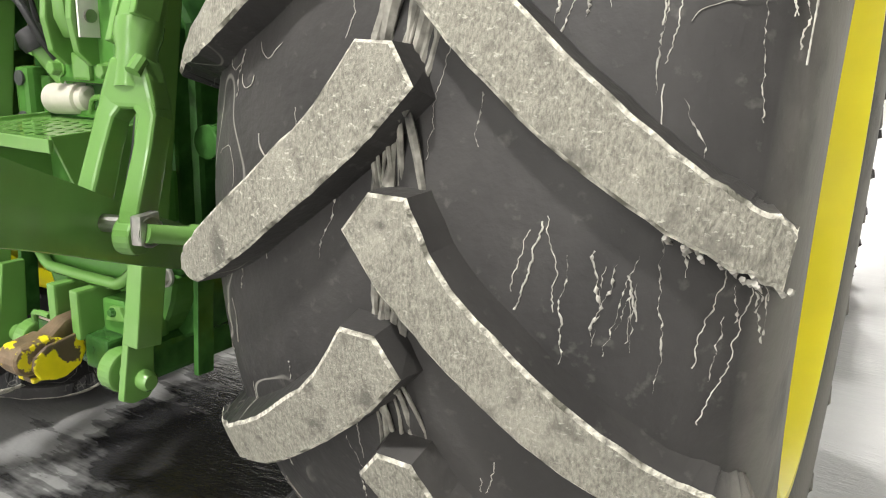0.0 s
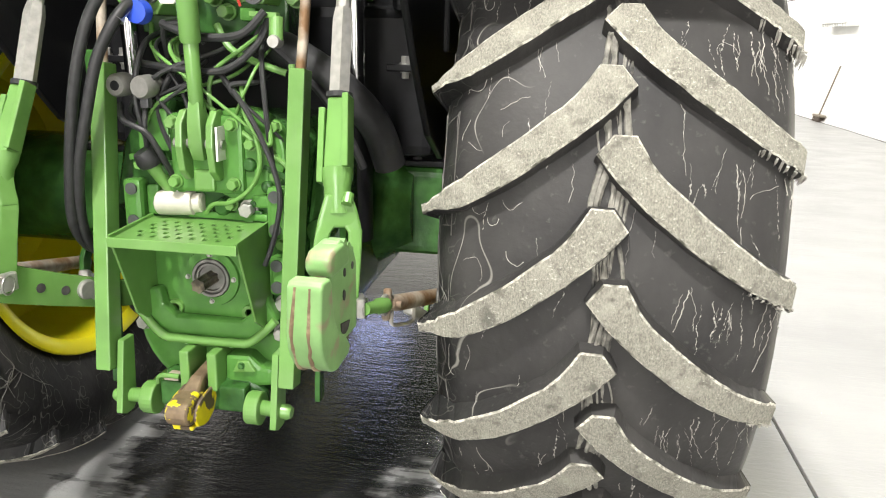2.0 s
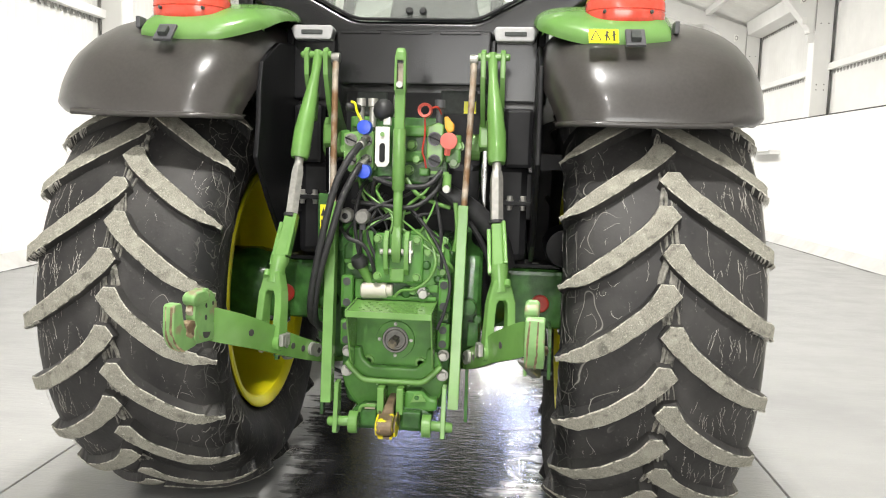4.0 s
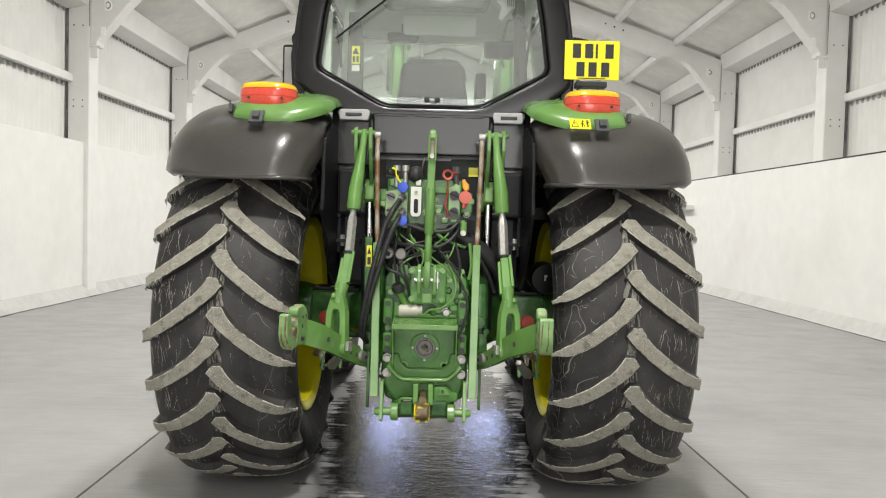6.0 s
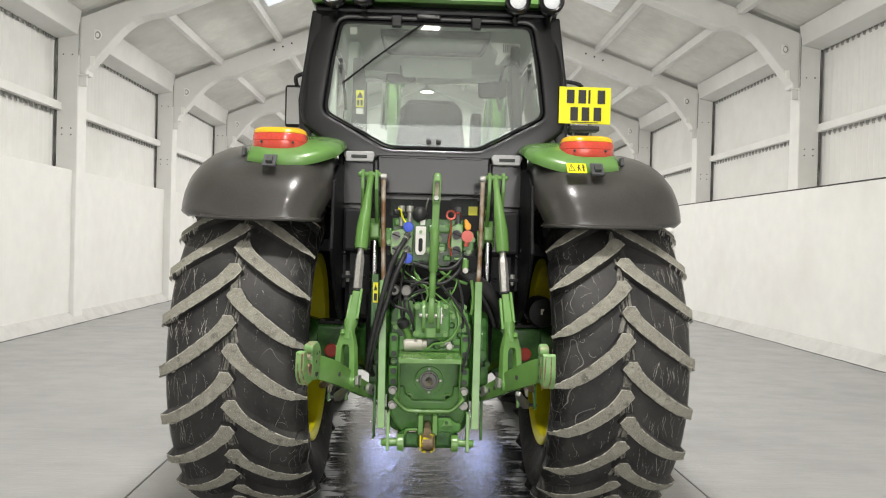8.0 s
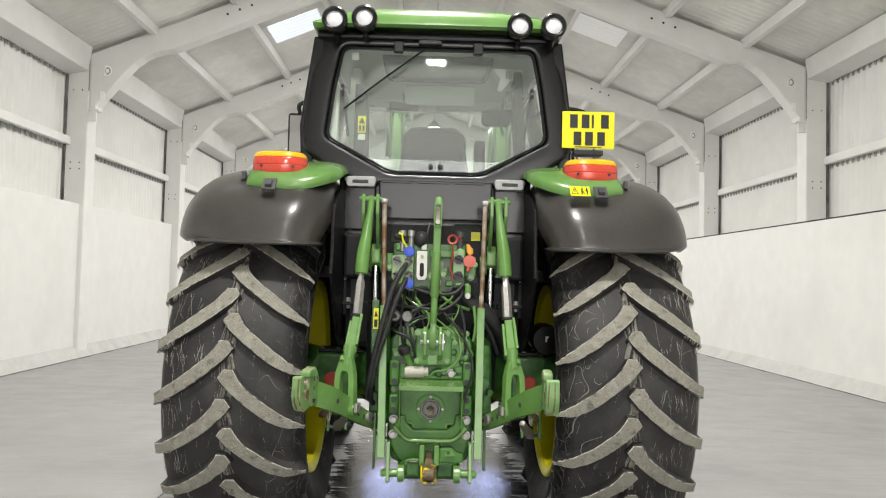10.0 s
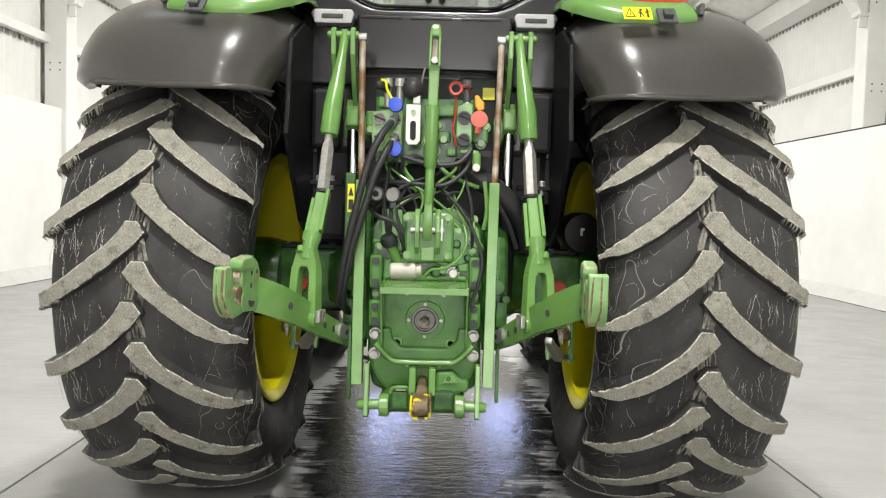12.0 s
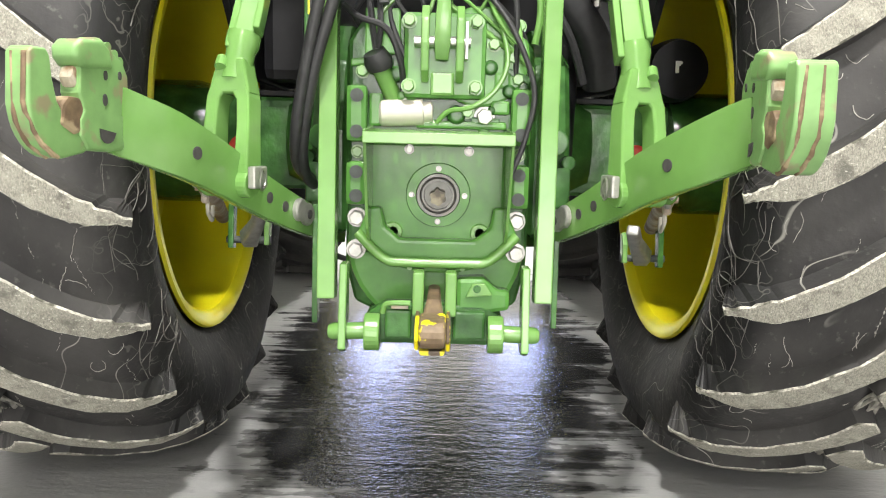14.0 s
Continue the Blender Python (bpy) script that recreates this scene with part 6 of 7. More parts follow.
leads = [
    ("hose", 0.009, ((-0.09, -0.44, 1.30), (0.0, -0.46, 1.275), (0.10, -0.46, 1.28), (0.15, -0.44, 1.33))),
    ("hose", 0.008, ((-0.17, -0.42, 1.215), (-0.05, -0.46, 1.205), (0.06, -0.46, 1.205), (0.13, -0.44, 1.26), (0.15, -0.42, 1.32))),
    ("hose", 0.007, ((-0.10, -0.40, 1.22), (-0.085, -0.44, 1.29), (-0.03, -0.44, 1.30), (0.0, -0.42, 1.26))),
    ("hose", 0.007, ((-0.205, -0.44, 1.12), (-0.17, -0.49, 1.09), (-0.11, -0.50, 1.065), (-0.082, -0.48, 1.00), (-0.078, -0.44, 0.945))),
    ("hose", 0.006, ((-0.13, -0.46, 1.14), (-0.125, -0.48, 1.08), (-0.13, -0.47, 1.03))),
    ("hose", 0.006, ((0.03, -0.44, 1.21), (0.10, -0.47, 1.14), (0.155, -0.49, 1.06), (0.195, -0.50, 0.95), (0.18, -0.50, 0.85), (0.155, -0.50, 0.78))),
    ("pipe", 0.0055, ((0.09, -0.44, 1.18), (0.11, -0.47, 1.11), (0.145, -0.475, 1.06), (0.165, -0.47, 1.05), (0.16, -0.46, 1.09))),
    ("pipe", 0.0055, ((0.07, -0.43, 1.16), (0.11, -0.46, 1.12), (0.14, -0.47, 1.02), (0.12, -0.47, 0.955), (0.07, -0.47, 0.915), (0.02, -0.46, 0.905), (-0.005, -0.45, 0.88))),
    ("pipe", 0.006, ((-0.16, -0.36, 1.30), (-0.14, -0.39, 1.24), (-0.10, -0.40, 1.20), (-0.02, -0.40, 1.19))),
    ("pipe", 0.008, ((0.20, -0.42, 1.22), (0.21, -0.43, 1.12), (0.20, -0.43, 1.05))),
    ("pipe", 0.008, ((0.02, -0.40, 1.30), (0.06, -0.42, 1.25), (0.12, -0.41, 1.22), (0.18, -0.40, 1.20))),
    ("hose", 0.007, ((-0.30, -0.30, 0.66), (-0.27, -0.36, 0.60), (-0.20, -0.34, 0.56), (-0.12, -0.30, 0.56))),
    ("hose", 0.010, ((0.13, -0.36, 1.26), (0.22, -0.35, 1.18), (0.29, -0.33, 1.08), (0.33, -0.30, 0.98))),
]
for kind, r, pts in leads:
    hose("lead" if kind == "hose" else "brake_pipe", pts, r, HOSE if kind == "hose" else GREEN, tractor, "black cable" if kind == "hose" else "green painted pipe")
bm = bmesh.new()
tube(bm, smooth_path([(0.09, -0.31, 1.275), (0.18, -0.325, 1.235), (0.27, -0.31, 1.175), (0.35, -0.28, 1.085), (0.38, -0.24, 0.98)], 6), 0.040, 16)
part("foam_sleeve", bm, HOSE, tractor, "thick black foam hose sleeve", smooth=True)
# bundle of thin cables and pipes over the housing
for n in range(16):
    x0, x1 = random.uniform(-0.14, 0.14), random.uniform(-0.19, 0.19)
    z0, z1 = random.uniform(1.20, 1.30), random.uniform(0.98, 1.14)
    if abs(x0) < 0.03:
        x0 += 0.06
    xm = (x0 + x1) / 2 + random.uniform(-0.06, 0.06)
    green = n % 3 == 0
    hose("thin_pipe" if green else "cable", [(x0, -0.33, z0), (x0 * 0.9 + 0.1 * xm, -0.40 - random.uniform(0, 0.04), z0 - 0.03), (xm, -0.44 - random.uniform(0, 0.03), (z0 + z1) / 2), (x1, -0.445, z1), (x1 * 0.97, -0.41, z1 - 0.04)], random.uniform(0.0035, 0.007), GREEN if green else HOSE, tractor, "green painted pipe" if green else "black cable")
# lumps, ribs and lugs of the casting
for n in range(26):
    x, z = random.uniform(-0.185, 0.185), random.uniform(0.87, 1.085)
    if -0.09 < x < 0.10 and z > 0.92 or (x < 0 and z < 0.94 and x > -0.14):
        continue
    r = random.uniform(0.008, 0.02)
    bm = bmesh.new()
    if n % 2:
        tube(bm, [(x, -0.43, z), (x, -0.444 - r * 0.6, z), (x, -0.449 - r * 0.6, z)], [r * 1.2, r, r * 0.7], 14)
    else:
        bar(bm, [(x - r * 1.6, -0.438, z - r * random.uniform(-1, 1)), (x + r * 1.6, -0.438, z + r * random.uniform(-1, 1))], 0.022, r * 0.9)
    part("casting_boss", bm, GREEN_D if n % 3 else GREEN_P, gearbox, bevel=0.004)
# filter heads beside the bracket
for x0, x1, z, m in ((-0.20, -0.155, 1.168, SEAL), (-0.14, -0.10, 1.165, SEAL)):
    bm = bmesh.new()
    tube(bm, [((x0 + x1) / 2, -0.42, z), ((x0 + x1) / 2, -0.455, z), ((x0 + x1) / 2, -0.457, z), ((x0 + x1) / 2, -0.492, z - 0.002), ((x0 + x1) / 2, -0.500, z - 0.002)], [0.019, 0.019, 0.026, 0.026, 0.021], 18)
    part("quick_coupler", bm, m, tractor, "round silver quick coupler", smooth=True)
bm = bmesh.new()
lathe(bm, [(-0.501, 0.006), (-0.500, 0.011), (-0.497, 0.013)], (-0.178, 0, 1.166), "y", 16)
part("coupler_core", bm, BLACK, tractor)
bm = bmesh.new()
bar(bm, [(-0.120, -0.475, 1.150), (-0.118, -0.478, 1.118)], 0.020, 0.020, up=(0, 1, 0))
part("coupler_foot", bm, GREYPL, tractor, bevel=0.003)
# white reservoir and filler neck
bm = bmesh.new()
tube(bm, [(-0.128, -0.442, 0.897), (-0.122, -0.442, 0.897), (-0.035, -0.442, 0.901), (-0.033, -0.442, 0.901), (-0.016, -0.442, 0.903), (-0.013, -0.442, 0.903)], [0.022, 0.029, 0.029, 0.023, 0.023, 0.018], 20)
bottle = part("fluid_reservoir", bm, BONE, tractor, "milky white plastic reservoir", smooth=True)
bm = bmesh.new()
tube(bm, [(-0.073, -0.44, 0.926), (-0.073, -0.44, 0.948)], 0.012, 14)
part("neck", bm, ZINC, bottle)
bm = bmesh.new()
tube(bm, [(-0.098, -0.43, 0.93), (-0.128, -0.462, 0.995)], 0.019, 16)
filler = part("filler_neck", bm, GREEN, tractor, "green filler neck with black cap", smooth=True)
bm = bmesh.new()
tube(bm, [(-0.126, -0.460, 0.990), (-0.130, -0.466, 1.004), (-0.139, -0.474, 1.022)], [0.027, 0.031, 0.024], 16)
part("filler_cap", bm, HOSE, filler, smooth=True)
# side strip with warning sticker
bm = bmesh.new()
box(bm, -0.292, -0.256, -0.43, -0.40, 0.98, 1.24)
strip = part("side_bracket", bm, GREEN_D, tractor, bevel=0.004)
bm = bmesh.new()
box(bm, -0.283, -0.259, -0.4345, -0.4315, 1.10, 1.20)
part("warning_sticker", bm, SIGN, strip, "yellow warning sticker")
bm = bmesh.new()
prism(bm, [(-0.280, 1.160), (-0.262, 1.160), (-0.271, 1.190)], "y", -0.4370, -0.4350)
box(bm, -0.279, -0.263, -0.437, -0.435, 1.11, 1.145)
part("sticker_marks", bm, INK, strip)
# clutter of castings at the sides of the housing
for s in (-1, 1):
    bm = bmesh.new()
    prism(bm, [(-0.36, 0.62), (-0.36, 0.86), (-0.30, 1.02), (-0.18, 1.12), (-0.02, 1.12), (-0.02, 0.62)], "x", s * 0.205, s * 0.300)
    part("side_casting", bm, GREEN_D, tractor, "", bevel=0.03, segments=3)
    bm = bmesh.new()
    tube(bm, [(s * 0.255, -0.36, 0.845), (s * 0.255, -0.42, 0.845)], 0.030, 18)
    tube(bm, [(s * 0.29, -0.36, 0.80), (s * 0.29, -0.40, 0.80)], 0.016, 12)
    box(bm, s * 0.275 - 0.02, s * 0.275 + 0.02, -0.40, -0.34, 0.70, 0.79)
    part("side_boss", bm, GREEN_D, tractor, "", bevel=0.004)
    bm = bmesh.new()
    x_out, x_in, low = (0.563, 0.472, 0.538) if s > 0 else (0.515, 0.424, 0.560)
    bar(bm, [(s * x_out, -0.04, 0.712), (s * x_out, -0.155, 0.705), (s * x_out, -0.185, 0.66), (s * x_out, -0.20, low)], 0.014, [0.05, 0.045, 0.036, 0.030])
    stay = part("stay_bracket", bm, GREEN_D, tractor, "dark green stabiliser bracket below the axle", bevel=0.003)
    bm = bmesh.new()
    bar(bm, [(s * x_in, -0.19, low + 0.085), (s * x_in, -0.20, low + 0.055), (s * x_in, -0.205, low + 0.01)], 0.013, [0.018, 0.034, 0.030])
    part("inner_tab", bm, GREEN, stay, bevel=0.004)
    bm = bmesh.new()
    tube(bm, [(s * (x_in - 0.008), -0.2, low + 0.022), (s * (x_out + 0.012), -0.2, low + 0.022)], 0.009, 12)
    part("stay_pin", bm, DARKGREY, stay)
    bm = bmesh.new()
    bar(bm, [(s * (x_in - 0.018), -0.35, low + 0.112), (s * (x_in + 0.005), -0.29, low + 0.075), (s * (x_in + 0.038), -0.235, low + 0.035), (s * (x_in + 0.045), -0.195, low + 0.015)], [0.030, 0.030, 0.044, 0.036], [0.026, 0.030, 0.036, 0.030])
    part("clevis", bm, ZINC, stay, "bare grey steel clevis", bevel=0.008, segments=3, smooth=True)
bm = bmesh.new()
lathe(bm, [(-0.10, 0.01), (-0.098, 0.074), (-0.06, 0.082), (0.10, 0.082), (0.12, 0.06)], (0.612, 0, 1.037), "y", 28)
can = part("canister", bm, BLACK, tractor, "black round canister with small white label", smooth=True)
bm = bmesh.new()
box(bm, 0.600, 0.609, -0.1025, -0.0995, 1.028, 1.058)
box(bm, 0.609, 0.613, -0.1025, -0.0995, 1.046, 1.058)
box(bm, 0.613, 0.617, -0.1025, -0.0995, 1.050, 1.057)
part("canister_label", bm, WHITEP, can)

# ---- fenders ----
SPINE = [Vector((0, y, z)) for y, z in ((-0.690, 1.490), (-0.690, 1.515), (-0.680, 1.575), (-0.650, 1.65), (-0.595, 1.725), (-0.50, 1.795), (-0.37, 1.85), (-0.20, 1.885), (0.0, 1.905), (0.25, 1.895), (0.50, 1.84), (0.70, 1.74), (0.84, 1.60))]
SPINE = smooth_path(SPINE, 3)


def fender_rows(s, x0, x1, ends, lift, first, last, drop, round_in=0.0):
    """Points of a sheet that follows the fender's spine between two numbers, rounded off towards its outer edge."""
    rows = []
    pts = SPINE[first:last]
    for i, p in enumerate(pts):
        d = (pts[min(i + 1, len(pts) - 1)] - pts[max(i - 1, 0)]).normalized()
        out = Vector((0, -d.z, d.y))
        row = []
        for u in ends:
            inner = x0 + 0.062 * max(0.0, min(1.0, (1.80 - p.z) / 0.27)) if i < len(pts) // 2 else x0
            x = inner + (x1 - inner) * u
            edge = max(0.0, (u - 0.62) / 0.38)
            fall = drop * (1 - math.sqrt(max(0.0, 1 - edge * edge)))
            edge2 = max(0.0, (0.24 - u) / 0.24)
            fall += round_in * (1 - math.sqrt(max(0.0, 1 - edge2 * edge2)))
            low = max(0.0, 1 - i / 5) if first == 0 else 0.0
            tuck = 0.07 * low * edge
            row.append(Vector((s * (x - tuck), 0, 0)) + p + out * (lift - fall))
        rows.append(row if s > 0 else row[::-1])
    return rows


US = [0, 0.02, 0.05, 0.09, 0.14, 0.19, 0.24, 0.32, 0.45, 0.62, 0.70, 0.78, 0.85, 0.91, 0.96, 0.99, 1.0]
for s in (-1, 1):
    bm = bmesh.new()
    grid_shell(bm, fender_rows(s, 0.475, 1.200, US, 0.0, 0, len(SPINE), 0.18 if s > 0 else 0.20, 0.165), 0.012)
    fender = part("fender", bm, BLACKPL, tractor, "black plastic rear fender, slightly scuffed", smooth=True)
    bm = bmesh.new()
    prism(bm, [(-0.530, 1.490), (-0.525, 1.59), (-0.50, 1.69), (-0.32, 1.78), (0.0, 1.815), (0.46, 1.76), (0.75, 1.56), (0.78, 0.98), (-0.10, 0.98), (-0.28, 1.06), (-0.44, 1.22), (-0.56, 1.36)], "x", s * 0.470, s * 0.488)
    part("inner_panel", bm, BLACK, fender, "dark inner arch panel", bevel=0.006)
    bm = bmesh.new()
    tube(bm, smooth_path([(s * 0.540, -0.525, 1.494), (s * 0.552, -0.59, 1.494), (s * 0.585, -0.645, 1.493), (s * 0.64, -0.680, 1.493), (s * 0.72, -0.688, 1.492), (s * 0.90, -0.688, 1.492), (s * 1.06, -0.684, 1.496)], 4), 0.010, 10)
    part("lip", bm, BLACKPL, fender, smooth=True)
    # green cap on top: a rounded shell that swells from the fender
    bm = bmesh.new()
    first = next(i for i, p in enumerate(SPINE) if p.z > 1.742)
    last = next(i for i, p in enumerate(SPINE) if p.y > 0.16)
    steps = [-1, -0.985, -0.95, -0.88, -0.75, -0.55, -0.3, 0, 0.3, 0.55, 0.75, 0.88, 0.95, 0.985, 1]
    rows = []
    for v in steps:
        row = []
        for u in steps:
            uu, vv = u * math.sqrt(1 - 0.22 * v * v), v * math.sqrt(1 - 0.22 * u * u)
            f = first + (last - first) * (vv + 1) / 2
            if u < 0 and v < 0:
                f += 1.9 * u * u * v * v
            n0 = min(int(f), len(SPINE) - 2)
            p, d = SPINE[n0].lerp(SPINE[n0 + 1], f - n0), (SPINE[n0 + 1] - SPINE[n0 - 1]).normalized()
            r = max(abs(u), abs(v))
            lift = -0.006 + 0.058 * math.sqrt(1 - r ** 5)
            row.append(Vector((s * (0.683 + 0.232 * uu), 0, 0)) + p + Vector((0, -d.z, d.y)) * lift)
        rows.append(row if s > 0 else row[::-1])
    grid_shell(bm, rows, 0.012)
    part("fender_cap", bm, GREEN, fender, "green fender cap carrying the tail light", smooth=True)
    # tail light: stacked rounded loops
    def lens(levels, cy=-0.43, deep=0.100):
        lb = bmesh.new()
        loops = []
        for z, w in levels:
            loop = []
            for k in range(40):
                a = 2 * math.pi * k / 40
                ca, sa = math.cos(a), math.sin(a)
                q = (abs(ca) ** 2.6 + abs(sa) ** 2.6) ** (-1 / 2.6)
                loop.append(lb.verts.new((s * 0.751 + w * q * ca, cy + (deep + w - 0.130) * q * sa, z - 0.006)))
            loops.append(loop)
        for l0, l1 in zip(loops, loops[1:]):
            for k in range(40):
                lb.faces.new((l0[k], l0[(k + 1) % 40], l1[(k + 1) % 40], l1[k]))
        lb.faces.new(loops[0][::-1]), lb.faces.new(loops[-1])
        return lb
    part("tail_light", lens(((1.822, 0.104), (1.826, 0.116), (1.836, 0.1255), (1.850, 0.1305), (1.872, 0.132), (1.874, 0.1298), (1.878, 0.1298), (1.880, 0.132), (1.908, 0.130), (1.913, 0.127))), REDLENS, fender, "red tail light with amber top", smooth=True)
    part("indicator", lens(((1.914, 0.126), (1.916, 0.128), (1.928, 0.1255), (1.937, 0.119), (1.943, 0.108), (1.945, 0.092))), AMBER, fender, "amber indicator lens", smooth=True)
    part("light_base", lens(((1.740, 0.112), (1.806, 0.116), (1.823, 0.102))), GREEN, fender, smooth=True)
    for k in (-1, 1):
        bm = bmesh.new()
        lathe(bm, [(-0.536, 0.004), (-0.533, 0.006), (-0.500, 0.006)], (s * 0.75 + k * 0.075, 0, 1.862), "y", 8)
        part("lens_screw", bm, DARKGREY, fender)
    # black socket cover and side button
    x = 0.765
    bm = bmesh.new()
    bar(bm, [(s * x, -0.645, 1.735), (s * x, -0.590, 1.792)], 0.062, 0.012, up=(0, -1, 1))
    part("socket_cover", bm, GREYPL, fender, "dark square socket cover", bevel=0.004)
    bm = bmesh.new()
    bar(bm, [(s * x, -0.642, 1.752), (s * x, -0.617, 1.778)], 0.030, 0.026, up=(0, -1, 1))
    part("socket_grip", bm, DARKGREY, fender, bevel=0.003)
    bm = bmesh.new()
    box(bm, min(s * 0.902, s * 0.918), max(s * 0.902, s * 0.918), -0.52, -0.47, 1.795, 1.835)
    part("side_button", bm, GREYPL, fender, bevel=0.004)
bm = bmesh.new()
bar(bm, [(0.665, -0.655, 1.742), (0.665, -0.613, 1.790)], 0.092, 0.002, up=(0, -1, 1))
part("warning_sticker", bm, SIGN, fender, "yellow warning sticker")
bm = bmesh.new()
def on_sticker(x, v):
    return (x, -0.6548 + 0.0420 * v, 1.7447 + 0.0480 * v)
for a0, a1 in (((0.626, 0.14), (0.656, 0.14)), ((0.656, 0.14), (0.641, 0.84)), ((0.641, 0.84), (0.626, 0.14)), ((0.641, 0.3), (0.641, 0.6))):
    tube(bm, [on_sticker(*a0), on_sticker(*a1)], 0.0016, 6)
for a0, a1, r in (((0.672, 0.12), (0.676, 0.8), 0.0028), ((0.681, 0.75), (0.668, 0.45), 0.002), ((0.684, 0.15), (0.677, 0.5), 0.002), ((0.697, 0.12), (0.697, 0.8), 0.0035), ((0.690, 0.5), (0.705, 0.6), 0.002)):
    tube(bm, [on_sticker(*a0), on_sticker(*a1)], r, 6)
part("sticker_marks", bm, INK, fender)

# number plate on a stalk, lettering as plain bars
bm = bmesh.new()
box(bm, 0.685, 0.971, -0.004, 0.002, 2.076, 2.279)
plate = part("number_plate", bm, SIGN, tractor, "yellow number plate with dark bars", bevel=0.0025)
for row, (z0, z1, xs) in enumerate(((2.188, 2.262, (0.727, 0.791, 0.846, 0.897)), (2.093, 2.167, (0.748, 0.811, 0.877)))):
    for x in xs:
        bm = bmesh.new()
        w = 0.011 if (row == 0 and x == 0.846) else 0.042
        box(bm, x, x + w, -0.0062, -0.0042, z0, z1)
        part("bar", bm, INK, plate)
bm = bmesh.new()
box(bm, 0.755, 0.90, -0.0060, -0.0042, 2.082, 2.086)
part("maker_line", bm, INK, plate)
for x in (0.77, 0.87):
    bm = bmesh.new()
    tube(bm, [(x, 0.010, 2.12), (x, 0.010, 1.99), (x, -0.06, 1.90)], 0.006, 8)
    part("stalk", bm, ZINC, plate, smooth=True)
bm = bmesh.new()
box(bm, 0.74, 0.90, -0.06, 0.02, 2.03, 2.06)
part("plate_lamp", bm, HOSE, plate, bevel=0.008)

# ---- cab ----
def refit(thing_ob, size, dy, dz):
    """Sizes and sets a whole assembly: the part and all that hangs under it."""
    m = Matrix.Translation((0, dy, dz)) @ Matrix.Scale(size, 4)
    for ob in [thing_ob, *thing_ob.children]:
        ob.data.transform(m)


refit(plate, 0.974, -0.106, 0.0354)

def rounded(poly, radius, n=4):
    """The outline with each corner turned into a soft bend of n + 1 points."""
    out = []
    for k, c in enumerate(poly):
        a, b, c = Vector(poly[k - 1]), Vector(poly[(k + 1) % len(poly)]), Vector(c)
        p0, p1 = c + (a - c).normalized() * radius, c + (b - c).normalized() * radius
        for m in range(n + 1):
            w = m / n
            q = p0 * (1 - w) ** 2 + c * 2 * w * (1 - w) + p1 * w * w
            out.append((q.x, q.y))
    return out


OUTER = rounded([(-0.598, 2.560), (0.598, 2.560), (0.652, 2.30), (0.678, 1.985), (0.44, 1.805), (-0.44, 1.805), (-0.678, 1.985), (-0.652, 2.30)], 0.045)
HOLE = rounded([(-0.482, 2.505), (0.482, 2.505), (0.522, 2.30), (0.556, 2.045), (0.232, 1.872), (-0.232, 1.872), (-0.556, 2.045), (-0.522, 2.30)], 0.040)
bm = bmesh.new()
slotted(bm, OUTER, HOLE, "y", -0.315, -0.235)
cab = part("cab_frame", bm, CABBLACK, tractor, "black cab with large tinted windows", bevel=0.030, segments=5, smooth=True)
bm = bmesh.new()
seal_in = [(x * 0.975, 2.19 + (z - 2.19) * 0.968) for x, z in HOLE]
slotted(bm, HOLE, seal_in, "y", -0.322, -0.300)
part("window_seal", bm, BLACK, cab, "dark window border", bevel=0.004)
bm = bmesh.new()
prism(bm, [(x * 0.99, 2.19 + (z - 2.19) * 0.985) for x, z in HOLE], "y", -0.3085, -0.3045)
pane = part("rear_window", bm, GLASS, cab, "tinted rear window")
pane.visible_shadow = False
for x in (-0.20, 0.20):
    bm = bmesh.new()
    box(bm, x - 0.025, x + 0.025, -0.345, -0.31, 2.475, 2.535)
    part("window_hinge", bm, CABBLACK, cab, bevel=0.006)
hose("wiper", [(-0.468, -0.325, 2.185), (-0.28, -0.33, 2.335), (-0.07, -0.33, 2.495)], 0.005, BLACK, cab, "black wiper blade")
bm = bmesh.new()
box(bm, -0.10, 0.02, -0.350, -0.312, 2.515, 2.545)
part("wiper_motor", bm, CABBLACK, cab, bevel=0.008)
for x in (-0.475, 0.475):
    for z in (2.30, 2.268):
        bm = bmesh.new()
        tube(bm, [(x, -0.322, z), (x, -0.335, z)], 0.010, 12)
        part("stay_knob", bm, HOSE, cab)
    hose("gas_stay", [(x, -0.285, 2.29), (x * 0.985, -0.20, 2.18), (x * 0.97, -0.16, 2.08)], 0.007, HOSE, cab)
for x in (-0.025, 0.025):
    bm = bmesh.new()
    lathe(bm, [(-0.336, 0.008), (-0.330, 0.013), (-0.312, 0.013)], (x, 0, 1.905), "y", 12)
    part("latch_knob", bm, HOSE, cab)
